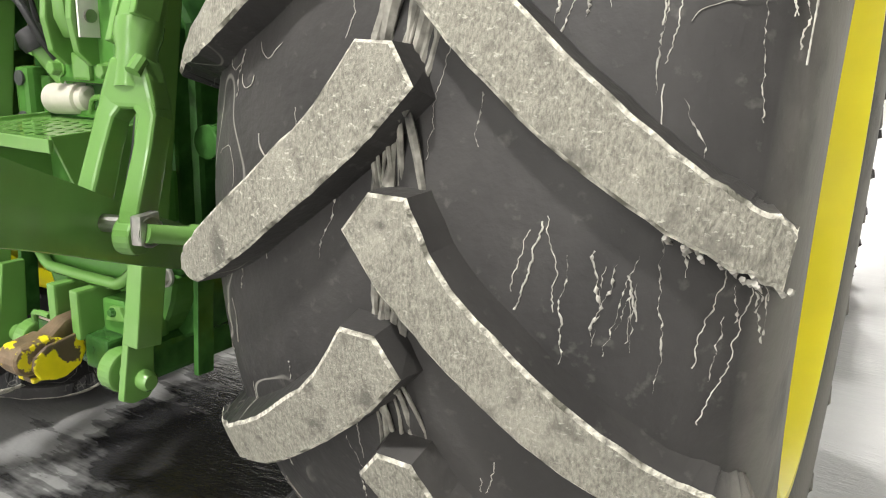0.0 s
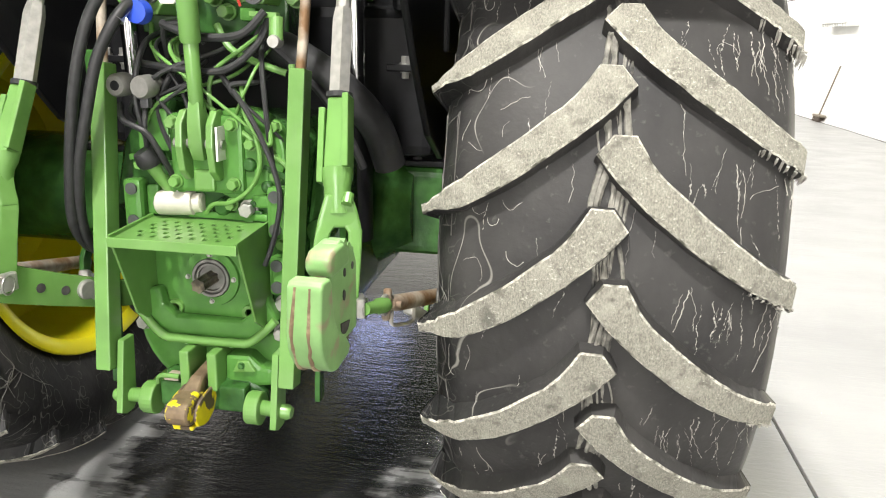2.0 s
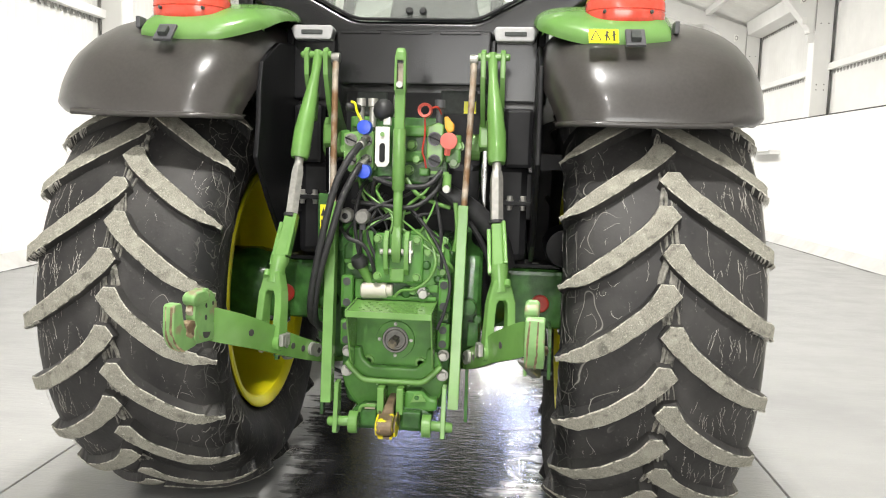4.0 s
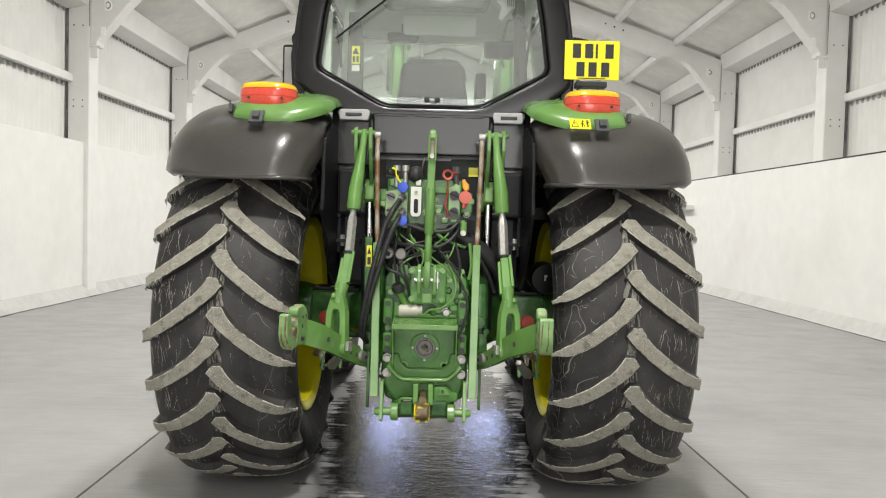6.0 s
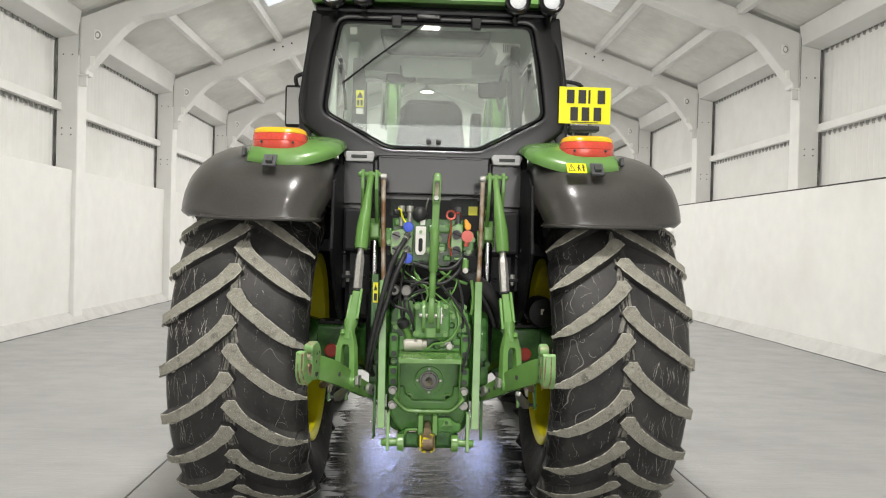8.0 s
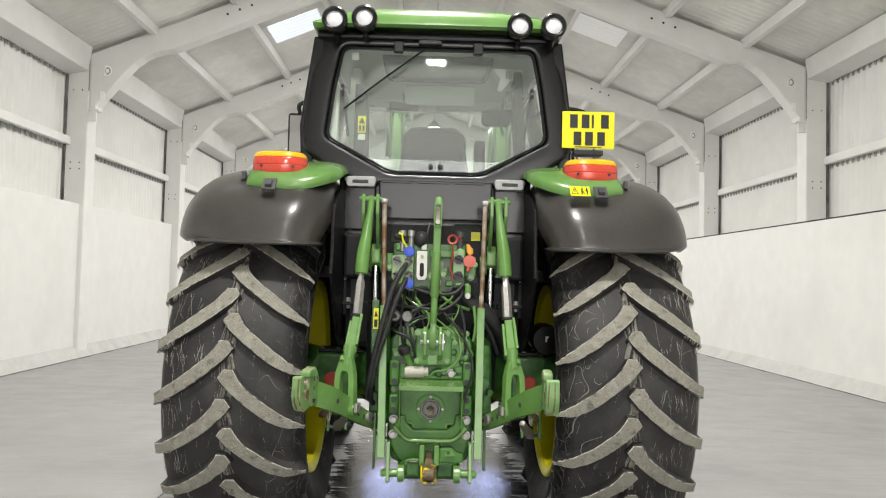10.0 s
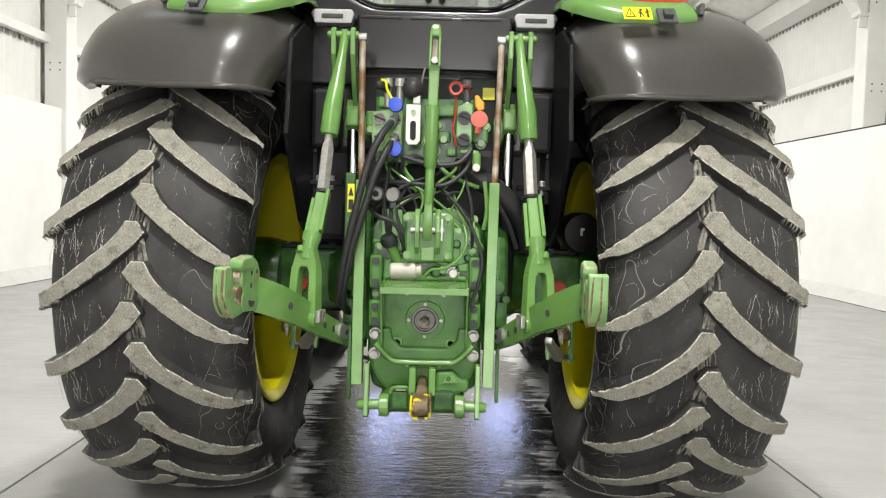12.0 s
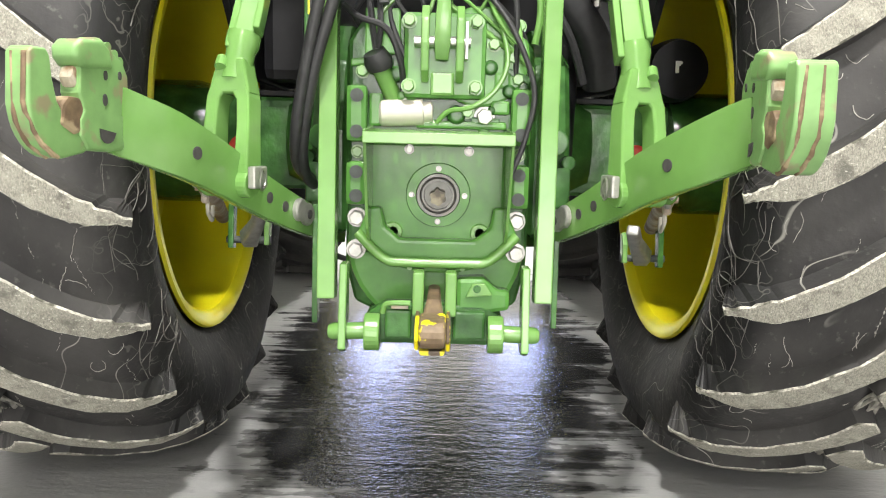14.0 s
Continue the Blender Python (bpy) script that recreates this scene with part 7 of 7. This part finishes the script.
# sides, front and roof
for s in (-1, 1):
    for y0, y1, x in ((-0.30, -0.20, 0.645), (0.50, 0.57, 0.70), (1.20, 1.28, 0.60)):
        bm = bmesh.new()
        bar(bm, [(s * x, (y0 + y1) / 2, 1.84), (s * (x + 0.015), (y0 + y1) / 2, 2.10), (s * (x - 0.05), (y0 + y1) / 2 - 0.02, 2.55)], 0.06, y1 - y0, up=(0, 1, 0))
        part("pillar", bm, CABBLACK, cab, bevel=0.01)
    bm = bmesh.new()
    bar(bm, [(s * 0.672, 0.16, 1.92), (s * 0.672, 0.16, 2.10), (s * 0.62, 0.15, 2.54)], 0.004, 0.68, up=(0, 1, 0))
    bar(bm, [(s * 0.70, 0.88, 1.40), (s * 0.69, 0.88, 2.10), (s * 0.61, 0.87, 2.54)], 0.004, 0.60, up=(0, 1, 0))
    g = part("side_window", bm, GLASS, cab, "tinted side window")
    g.visible_shadow = False
    bm = bmesh.new()
    box(bm, min(s * 0.60, s * 0.70), max(s * 0.60, s * 0.70), -0.25, 1.25, 1.80, 1.90)
    part("sill", bm, CABBLACK, cab, bevel=0.01)
bm = bmesh.new()
box(bm, -0.56, 0.56, 1.236, 1.240, 1.45, 2.52)
g = part("windscreen", bm, GLASS, cab, "tinted windscreen")
g.visible_shadow = False
bm = bmesh.new()
box(bm, -0.64, 0.64, -0.22, 1.28, 1.34, 1.40)
part("cab_floor", bm, BLACK, cab)
bm = bmesh.new()
box(bm, -0.605, 0.605, -0.36, 1.32, 2.535, 2.575)
part("roof_rim", bm, CABBLACK, cab, bevel=0.015)
bm = bmesh.new()
rows = []
ry = [-0.43, -0.42, -0.37, -0.25, 0.1, 0.6, 1.1, 1.34, 1.42, 1.44]
rz = [0.05, 0.35, 0.70, 0.90, 1.0, 1.0, 0.95, 0.75, 0.4, 0.05]
for y, k in zip(ry, rz):
    row = []
    for u in (-1, -0.985, -0.93, -0.8, -0.5, 0, 0.5, 0.8, 0.93, 0.985, 1):
        side = (1 - abs(u) ** 6) * 0.85 + 0.15
        row.append(Vector((0.615 * u, y + 0.03 * abs(u) ** 3, 2.565 + 0.122 * k * side)))
    rows.append(row)
grid_shell(bm, rows, -0.03)
part("cab_roof", bm, GREEN, cab, "green moulded cab roof", smooth=True)
bm = bmesh.new()
box(bm, -0.56, 0.56, -0.20, 0.95, 2.505, 2.53)
part("headliner", bm, LINER, cab, bevel=0.02)
bm = bmesh.new()
HATCHLINE = [(-0.288, -0.19), (0.288, -0.19), (0.284, 0.10)] + arc(0.225, 0.165, 0.052, 0, 90, 5) + arc(-0.225, 0.165, 0.052, 90, 180, 5) + [(-0.284, 0.10)]
slotted(bm, HATCHLINE, [(x * 0.93, 0.01 + (y - 0.01) * 0.91) for x, y in HATCHLINE], "z", 2.466, 2.507)
part("hatch_frame", bm, DARKGREY, cab, "dark roof hatch frame", bevel=0.008)
bm = bmesh.new()
prism(bm, [(x * 0.96, 0.01 + (y - 0.01) * 0.95) for x, y in HATCHLINE], "z", 2.486, 2.506)
part("roof_hatch", bm, HATCH, cab, "tinted roof hatch", bevel=0.006)
bm = bmesh.new()
bar(bm, [(0.02, 0.42, 2.502), (0.02, 0.455, 2.41), (0.02, 0.458, 2.395)], [0.42, 0.42, 0.39], 0.014, up=(0, 1, 0))
part("sun_visor", bm, LINER, cab, "pale sun visor", bevel=0.005)
bm = bmesh.new()
bar(bm, [(-0.50, 0.80, 2.515), (0, 0.92, 2.50), (0.50, 0.80, 2.515)], 0.05, 0.10, up=(0, 0, 1))
part("header_beam", bm, LINER, cab, bevel=0.012)
bm = bmesh.new()
prism(bm, [(0.30, 2.505), (0.47, 2.505), (0.47, 2.445), (0.40, 2.44), (0.35, 2.38), (0.33, 2.385), (0.345, 2.45)], "y", 0.02, 0.10)
part("air_vent", bm, WHITEP, cab, "white air vent housing", bevel=0.004)
for k in range(9):
    bm = bmesh.new()
    box(bm, 0.375 + 0.010 * k, 0.379 + 0.010 * k, 0.012, 0.021, 2.452, 2.498)
    part("vent_slat", bm, DARKGREY, cab)
bm = bmesh.new()
box(bm, -0.435, -0.400, -0.3035, -0.3015, 2.440, 2.475)
part("white_sticker", bm, WHITEP, cab)
bm = bmesh.new()
bar(bm, [(0.45, -0.16, 2.30), (0.43, -0.12, 2.36), (0.37, -0.08, 2.35), (0.34, -0.05, 2.20), (0.36, -0.05, 2.12)], 0.016, 0.016, up=(0, 1, 0.2))
part("grab_rail", bm, BLACK, cab)
for s in (-1, 1):
    bm = bmesh.new()
    bar(bm, [(s * 0.47, 0.10, 1.60), (s * 0.47, 0.10, 2.0), (s * 0.44, 0.09, 2.49)], 0.055, 0.16, up=(0, 1, 0))
    part("pillar_trim", bm, LINER if s < 0 else DARKGREY, cab, "moulded pillar trim", bevel=0.015)
for x, y, z, w, h, label in ((-0.20, 0.62, 2.425, 0.19, 0.055, "black cab radio pod"), (0.40, 0.90, 2.43, 0.19, 0.12, "black interior mirror")):
    bm = bmesh.new()
    prism(bm, [(x - w / 2, z + h / 2), (x + w / 2, z + h / 2)] + arc(x + w / 2 - 0.03, z - h / 2 + 0.03, 0.03, 0, -90, 4) + arc(x - w / 2 + 0.03, z - h / 2 + 0.03, 0.03, 270, 180, 4), "y", y, y + 0.05)
    part("cab_fitting", bm, BLACK, cab, label, bevel=0.008)
    bm = bmesh.new()
    tube(bm, [(x, y + 0.03, z + h / 2 - 0.01), (x, y + 0.03, 2.51)], 0.010, 8)
    part("fitting_stalk", bm, BLACK, cab)
# seat, console, wheel
bm = bmesh.new()
prism(bm, [(-0.245, 1.70), (-0.215, 1.98), (-0.190, 2.14)] + arc(-0.135, 2.165, 0.055, 170, 95, 5) + arc(0.115, 2.165, 0.055, 85, 10, 5) + [(0.170, 2.14), (0.195, 1.98), (0.225, 1.70)], "y", 0.32, 0.44)
part("seat", bm, DARKGREY, cab, "dark grey driver seat seen from behind", bevel=0.03, segments=3, smooth=True)
bm = bmesh.new()
prism(bm, [(-0.205, 2.13), (-0.195, 2.195)] + arc(-0.12, 2.20, 0.05, 150, 90, 4) + arc(0.10, 2.20, 0.05, 90, 30, 4) + [(0.175, 2.195), (0.185, 2.13), (0.16, 2.17), (-0.18, 2.17)], "y", 0.40, 0.50)
part("seat_top", bm, GREYPL, cab, "padded seat top", bevel=0.012)
bm = bmesh.new()
box(bm, -0.24, 0.24, 0.30, 0.85, 1.66, 1.78)
part("seat_cushion", bm, DARKGREY, cab, bevel=0.04, segments=3)
bm = bmesh.new()
box(bm, 0.235, 0.300, 0.45, 0.58, 1.75, 2.19)
part("console", bm, BLACK, cab, bevel=0.02)
bm = bmesh.new()
box(bm, -0.18, 0.18, 1.02, 1.20, 1.45, 1.98)
part("dashboard", bm, DARKGREY, cab, bevel=0.04)
bm = bmesh.new()
c = Vector((0, 0.93, 2.02))
ring = [c + Vector((0.20 * math.cos(radians(a)), 0.10 * math.sin(radians(a)), 0.16 * math.sin(radians(a)))) for a in range(0, 361, 18)]
tube(bm, ring, 0.013, 8)
part("steering_wheel", bm, BLACK, cab, smooth=True)
bm = bmesh.new()
box(bm, -0.555, -0.505, -0.22, -0.18, 1.96, 2.34)
part("inner_trim", bm, LINER, cab, bevel=0.01)
bm = bmesh.new()
prism(bm, [(-0.430, 1.93), (-0.350, 1.93), (-0.352, 2.20), (-0.375, 2.35), (-0.425, 2.35)], "y", -0.19, -0.15)
part("pillar_cover", bm, DARKGREY, cab, "dark inner pillar cover", bevel=0.008)
bm = bmesh.new()
box(bm, -0.407, -0.366, -0.1935, -0.1905, 2.092, 2.180)
part("window_sticker", bm, SIGN, cab, "yellow warning sticker on the pillar cover")
bm = bmesh.new()
prism(bm, [(-0.403, 2.140), (-0.370, 2.140), (-0.3865, 2.172)], "y", -0.1960, -0.1938)
box(bm, -0.401, -0.390, -0.196, -0.1938, 2.100, 2.130)
box(bm, -0.383, -0.372, -0.196, -0.1938, 2.100, 2.130)
part("sticker_marks", bm, INK, cab)
bm = bmesh.new()
box(bm, -0.405, -0.368, -0.1935, -0.1905, 2.056, 2.086)
part("white_sticker", bm, WHITEP, cab)
hose("front_wiper", [(0.02, 1.22, 2.36), (0.20, 1.22, 2.10), (0.38, 1.22, 1.90)], 0.006, BLACK, cab)
for x, z in ((-0.505, 2.588), (-0.362, 2.598), (0.392, 2.580), (0.556, 2.584)):
    bm = bmesh.new()
    lathe(bm, [(-0.474, 0.039), (-0.490, 0.042), (-0.494, 0.052), (-0.484, 0.062), (-0.44, 0.062), (-0.40, 0.045), (-0.37, 0.02)], (x, 0, z), "y", 28)
    part("work_light", bm, CABBLACK, cab, "round black work light", smooth=True)
    bm = bmesh.new()
    lathe(bm, [(-0.484, 0.004), (-0.482, 0.024), (-0.476, 0.039), (-0.470, 0.040)], (x, 0, z), "y", 28)
    part("work_light_lens", bm, CLEARLENS, cab, smooth=True)
    bm = bmesh.new()
    tube(bm, [(x, -0.42, z - 0.05), (x, -0.36, z - 0.075), (x, -0.33, z - 0.06)], 0.014, 10)
    part("light_stalk", bm, CABBLACK, cab)
refit(cab, 1.060, 0.248, -0.079)

# rear wall under the window
bm = bmesh.new()
prism(bm, [(-0.30, 1.835), (0.30, 1.835), (0.47, 1.89), (0.47, 1.24), (0.36, 1.24), (0.30, 1.20), (-0.30, 1.20), (-0.36, 1.24), (-0.47, 1.24), (-0.47, 1.89)], "y", -0.20, -0.12)
back = part("rear_wall", bm, CABBLACK, tractor, "black cab rear wall with service panels", bevel=0.006)
bm = bmesh.new()
prism(bm, [(-0.280, 1.640), (0.285, 1.640), (0.290, 1.838), (-0.285, 1.838)], "y", -0.300, -0.20)
part("centre_panel", bm, CABBLACK, back, bevel=0.010, segments=3)
bm = bmesh.new()
for x0 in (-0.27, -0.085, 0.10):
    box(bm, x0, x0 + 0.15, -0.3045, -0.298, 1.822, 1.834)
part("panel_edge", bm, CABBLACK, back, bevel=0.003)
for s in (-1, 1):
    bm = bmesh.new()
    box(bm, min(s * 0.300, s * 0.462), max(s * 0.300, s * 0.462), -0.262, -0.20, 1.585, 1.838)
    part("side_panel", bm, CABBLACK, back, bevel=0.008)
    bm = bmesh.new()
    box(bm, min(s * 0.345, s * 0.452), max(s * 0.345, s * 0.452), -0.275, -0.20, 1.345, 1.565)
    part("side_box", bm, BLACK, back, bevel=0.015)
    bm = bmesh.new()
    box(bm, min(s * 0.335, s * 0.46), max(s * 0.335, s * 0.46), -0.225, -0.17, 1.15, 1.33)
    part("lower_box", bm, BLACK, back, bevel=0.008)
    bm = bmesh.new()
    box(bm, min(s * 0.330, s * 0.465), max(s * 0.330, s * 0.465), -0.262, -0.22, 1.205, 1.222)
    part("cross_bracket", bm, BLACK, back, bevel=0.003)
    for x in (0.375, 0.425):
        hexbolt("bracket_bolt", (s * x, -0.245, 1.222), (0, 0, 1), 0.012, 0.02, ZINC, back, "zinc bolt head")
        hexbolt("bracket_bolt", (s * x, -0.245, 1.205), (0, 0, -1), 0.010, 0.018, ZINC, back, "zinc bolt head")
    bm = bmesh.new()
    prism(bm, [(s * 0.295, 1.838), (s * 0.305, 1.800), (s * 0.440, 1.800), (s * 0.455, 1.838), (s * 0.445, 1.852), (s * 0.305, 1.852)], "y", -0.312, -0.255)
    part("grab_handle", bm, HANDLE, back, "grey moulded grab handle", bevel=0.006)
    bm = bmesh.new()
    box(bm, min(s * 0.335, s * 0.415), max(s * 0.335, s * 0.415), -0.316, -0.310, 1.818, 1.834)
    part("handle_recess", bm, DARKGREY, back, bevel=0.004)
bm = bmesh.new()
box(bm, 0.190, 0.236, -0.233, -0.229, 1.545, 1.590)
part("yellow_tag", bm, SIGN, back, "small yellow sticker")
bm = bmesh.new()
box(bm, -0.26, 0.26, -0.225, -0.17, 1.24, 1.62)
part("back_recess", bm, BLACK, back)
for x0, x1, z0, z1 in ((-0.22, -0.10, 1.53, 1.62), (0.10, 0.24, 1.54, 1.63)):
    bm = bmesh.new()
    box(bm, x0, x1, -0.228, -0.20, z0, z1)
    part("recess_box", bm, DARKGREY, back, bevel=0.008)
refit(back, 1.034, 0.140, -0.045)
# tank and steps ahead of the wheel arches, sheet between cab and fender
for s in (-1, 1):
    # filler sheet added to stop light showing between cab and fender
    bm = bmesh.new()
    prism(bm, [(-0.13, 1.25), (-0.13, 1.86), (-0.08, 1.92), (1.0, 1.92), (1.0, 1.25)], "x", min(s * 0.472, s * 0.502), max(s * 0.472, s * 0.502))
    part("cab_side_sheet", bm, BLACK, tractor, "black sheet added against light between cab and fender", bevel=0.006)
    bm = bmesh.new()
    box(bm, min(s * 0.47, s * 0.86), max(s * 0.47, s * 0.86), 0.93, 1.35, 0.55, 1.62)
    part("side_tank", bm, BLACK, tractor, "black tank and step housing", bevel=0.04, segments=3)
# dark underfloor behind the hitch
bm = bmesh.new()
box(bm, -0.46, 0.46, -0.10, 1.2, 0.98, 1.36)
part("underfloor", bm, BLACK, tractor, "black underfloor tank and frame", bevel=0.03)
# mirrors
for s, x in ((-1, -0.90), (1, 0.98)):
    bm = bmesh.new()
    tube(bm, smooth_path([(s * 0.62, 0.9, 2.42), (s * 0.78, 0.9, 2.50), (abs(x) * s, 0.9, 2.48), (abs(x) * s, 0.9, 2.42)], 5), 0.014, 10)
    mirror = part("mirror", bm, CABBLACK, tractor, "black door mirror on a tube arm", smooth=True)
    bm = bmesh.new()
    box(bm, x - 0.075, x + 0.075, 0.88, 0.94, 2.14, 2.42)
    part("mirror_housing", bm, CABBLACK, mirror, bevel=0.025, segments=3)
    bm = bmesh.new()
    box(bm, x - 0.06, x + 0.06, 0.876, 0.879, 2.16, 2.40)
    part("mirror_glass", bm, CHROME, mirror)

# bonnet, front axle, front wheels, loader masts
bm = bmesh.new()
prism(bm, [(1.28, 0.95), (1.28, 1.78), (2.2, 1.70), (3.2, 1.50), (3.35, 1.3), (3.35, 0.85)], "x", -0.34, 0.34)
part("bonnet", bm, GREEN, tractor, "green engine bonnet", bevel=0.06, segments=3)
bm = bmesh.new()
box(bm, -0.70, 0.70, 2.52, 2.72, 0.52, 0.72)
box(bm, -0.22, 0.22, 1.6, 3.2, 0.62, 1.0)
part("front_axle", bm, GREEN_D, tractor, "green front axle and frame", bevel=0.03)
for s in (-1, 1):
    c = (s * 0.90, 2.62, 0.64)
    bm = bmesh.new()
    prof = [(-0.19, 0.36), (-0.225, 0.45), (-0.23, 0.54), (-0.20, 0.60), (0, 0.62), (0.20, 0.60), (0.23, 0.54), (0.225, 0.45), (0.19, 0.36)]
    lathe(bm, prof, c, "x", 64, True)
    fw = part("front_wheel", bm, RUBBER, tractor, "ribbed front wheel tyre", smooth=True)
    bm = bmesh.new()
    lathe(bm, [(-s * 0.2, 0.37), (-s * 0.19, 0.34), (s * 0.02, 0.32), (s * 0.06, 0.02)], c, "x", 40)
    part("front_rim", bm, YELLOW, fw, smooth=True)
    bm = bmesh.new()
    for k in range(18):
        for side in (-1, 1):
            a0 = radians(20 * k + (10 if side > 0 else 0))
            pts = [(c[0] + side * d, c[1] - r * math.cos(a0 - q), c[2] + r * math.sin(a0 - q)) for d, r, q in ((0.0, 0.632, 0.0), (0.10, 0.63, 0.10), (0.20, 0.615, 0.18), (0.235, 0.57, 0.20))]
            bar(bm, pts, 0.045, 0.045, up=(0, -math.cos(a0 - 0.1), math.sin(a0 - 0.1)))
    tagged(part("front_tread", bm, RUBBER, fw), kind="stuff")
    bm = bmesh.new()
    mx = 0.53 if s > 0 else -0.31
    bar(bm, [(mx, 1.75, 0.80), (mx, 1.85, 1.6), (mx, 2.0, 2.35), (mx, 2.15, 2.75)], 0.070, [0.24, 0.20, 0.14, 0.10], up=(0, 1, 0))
    mast = part("loader_mast", bm, GREEN, tractor, "green front loader mast and arm", bevel=0.01)
    bm = bmesh.new()
    bar(bm, [(mx, 2.12, 2.78), (mx, 2.7, 2.72), (mx, 3.6, 1.9), (mx, 4.2, 1.2)], 0.08, 0.16)
    part("loader_arm", bm, GREEN, mast, bevel=0.01)
    bm = bmesh.new()
    tube(bm, [(mx + s * 0.07, 1.9, 2.3), (mx + s * 0.07, 2.0, 2.7)], 0.020, 12)
    part("loader_pipe", bm, CHROME, mast)
    for k in (-1, 1):
        bm = bmesh.new()
        prism(bm, arc(2.10, 2.70, 0.085, -20, 200, 10) + [(1.98, 2.35), (2.14, 2.32)], "x", mx + k * 0.055 - 0.008, mx + k * 0.055 + 0.008)
        part("pivot_cheek", bm, GREEN, mast, bevel=0.003)
    bm = bmesh.new()
    tube(bm, [(mx - 0.09, 2.10, 2.70), (mx + 0.09, 2.10, 2.70)], 0.032, 16)
    part("pivot_pin", bm, GREEN_D, mast)
    hose("loader_hose", [(mx - s * 0.06, 1.84, 1.6), (mx - s * 0.075, 1.92, 2.1), (mx - s * 0.05, 2.02, 2.5), (mx, 2.08, 2.74)], 0.010, HOSE, mast, "black hose")
bm = bmesh.new()
tube(bm, [(-0.31, 3.2, 2.25), (0.53, 3.2, 2.25)], 0.05, 16)
part("loader_crossbar", bm, GREEN, tractor, "green loader cross tube")
# two unseen glowing bars added under the front axle to light the floor
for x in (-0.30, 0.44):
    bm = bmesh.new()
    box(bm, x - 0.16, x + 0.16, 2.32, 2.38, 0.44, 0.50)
    part("led_bar", bm, BLACK, tractor, "unseen bar added under the front axle for floor glow", bevel=0.006)
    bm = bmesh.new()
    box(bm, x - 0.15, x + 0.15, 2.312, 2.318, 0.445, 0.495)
    part("led_bar_lens", bm, BARGLOW, tractor)

# ---- things along the wall ----
broom = thing("broom", SHED @ Vector((5.55, 13.2, 0)), "long broom with brown bristles leaning on the white wall", "broom")
bm = bmesh.new()
tube(bm, [SHED @ Vector((5.54, 13.20, 0.12)), SHED @ Vector((5.67, 12.86, 1.02))], 0.016, 10)
part("stick", bm, WOOD, broom, smooth=True)
bm = bmesh.new()
a = SHED @ Vector((5.54, 13.20, 0.10))
box(bm, a.x - 0.06, a.x + 0.06, a.y - 0.22, a.y + 0.22, 0.09, 0.13)
part("head", bm, WOOD, broom, bevel=0.008)
bm = bmesh.new()
for i in range(40):
    y = a.y - 0.20 + 0.0103 * i
    for dx in (-0.04, -0.01, 0.02, 0.045):
        tube(bm, [(a.x + dx, y, 0.09), (a.x + dx * 1.5 + random.uniform(-0.01, 0.01), y + random.uniform(-0.015, 0.015), 0.002)], 0.004, 4)
tagged(part("bristles", bm, BRISTLE, broom), kind="stuff")
shelf = thing("wall_shelf", SHED @ Vector((5.6, 12.9, 1.72)), "small white shelf fixed to the wall", "shelf")
bm = bmesh.new()
box(bm, 5.47, 5.70, 12.35, 13.75, 1.755, 1.795)
part("board", shed(bm), WHITE, shelf, bevel=0.006)
bm = bmesh.new()
for k in range(11):
    box(bm, 5.50, 5.70, 12.36 + 0.13 * k, 12.40 + 0.13 * k, 1.70, 1.755)
part("pegs", shed(bm), WHITE, shelf)
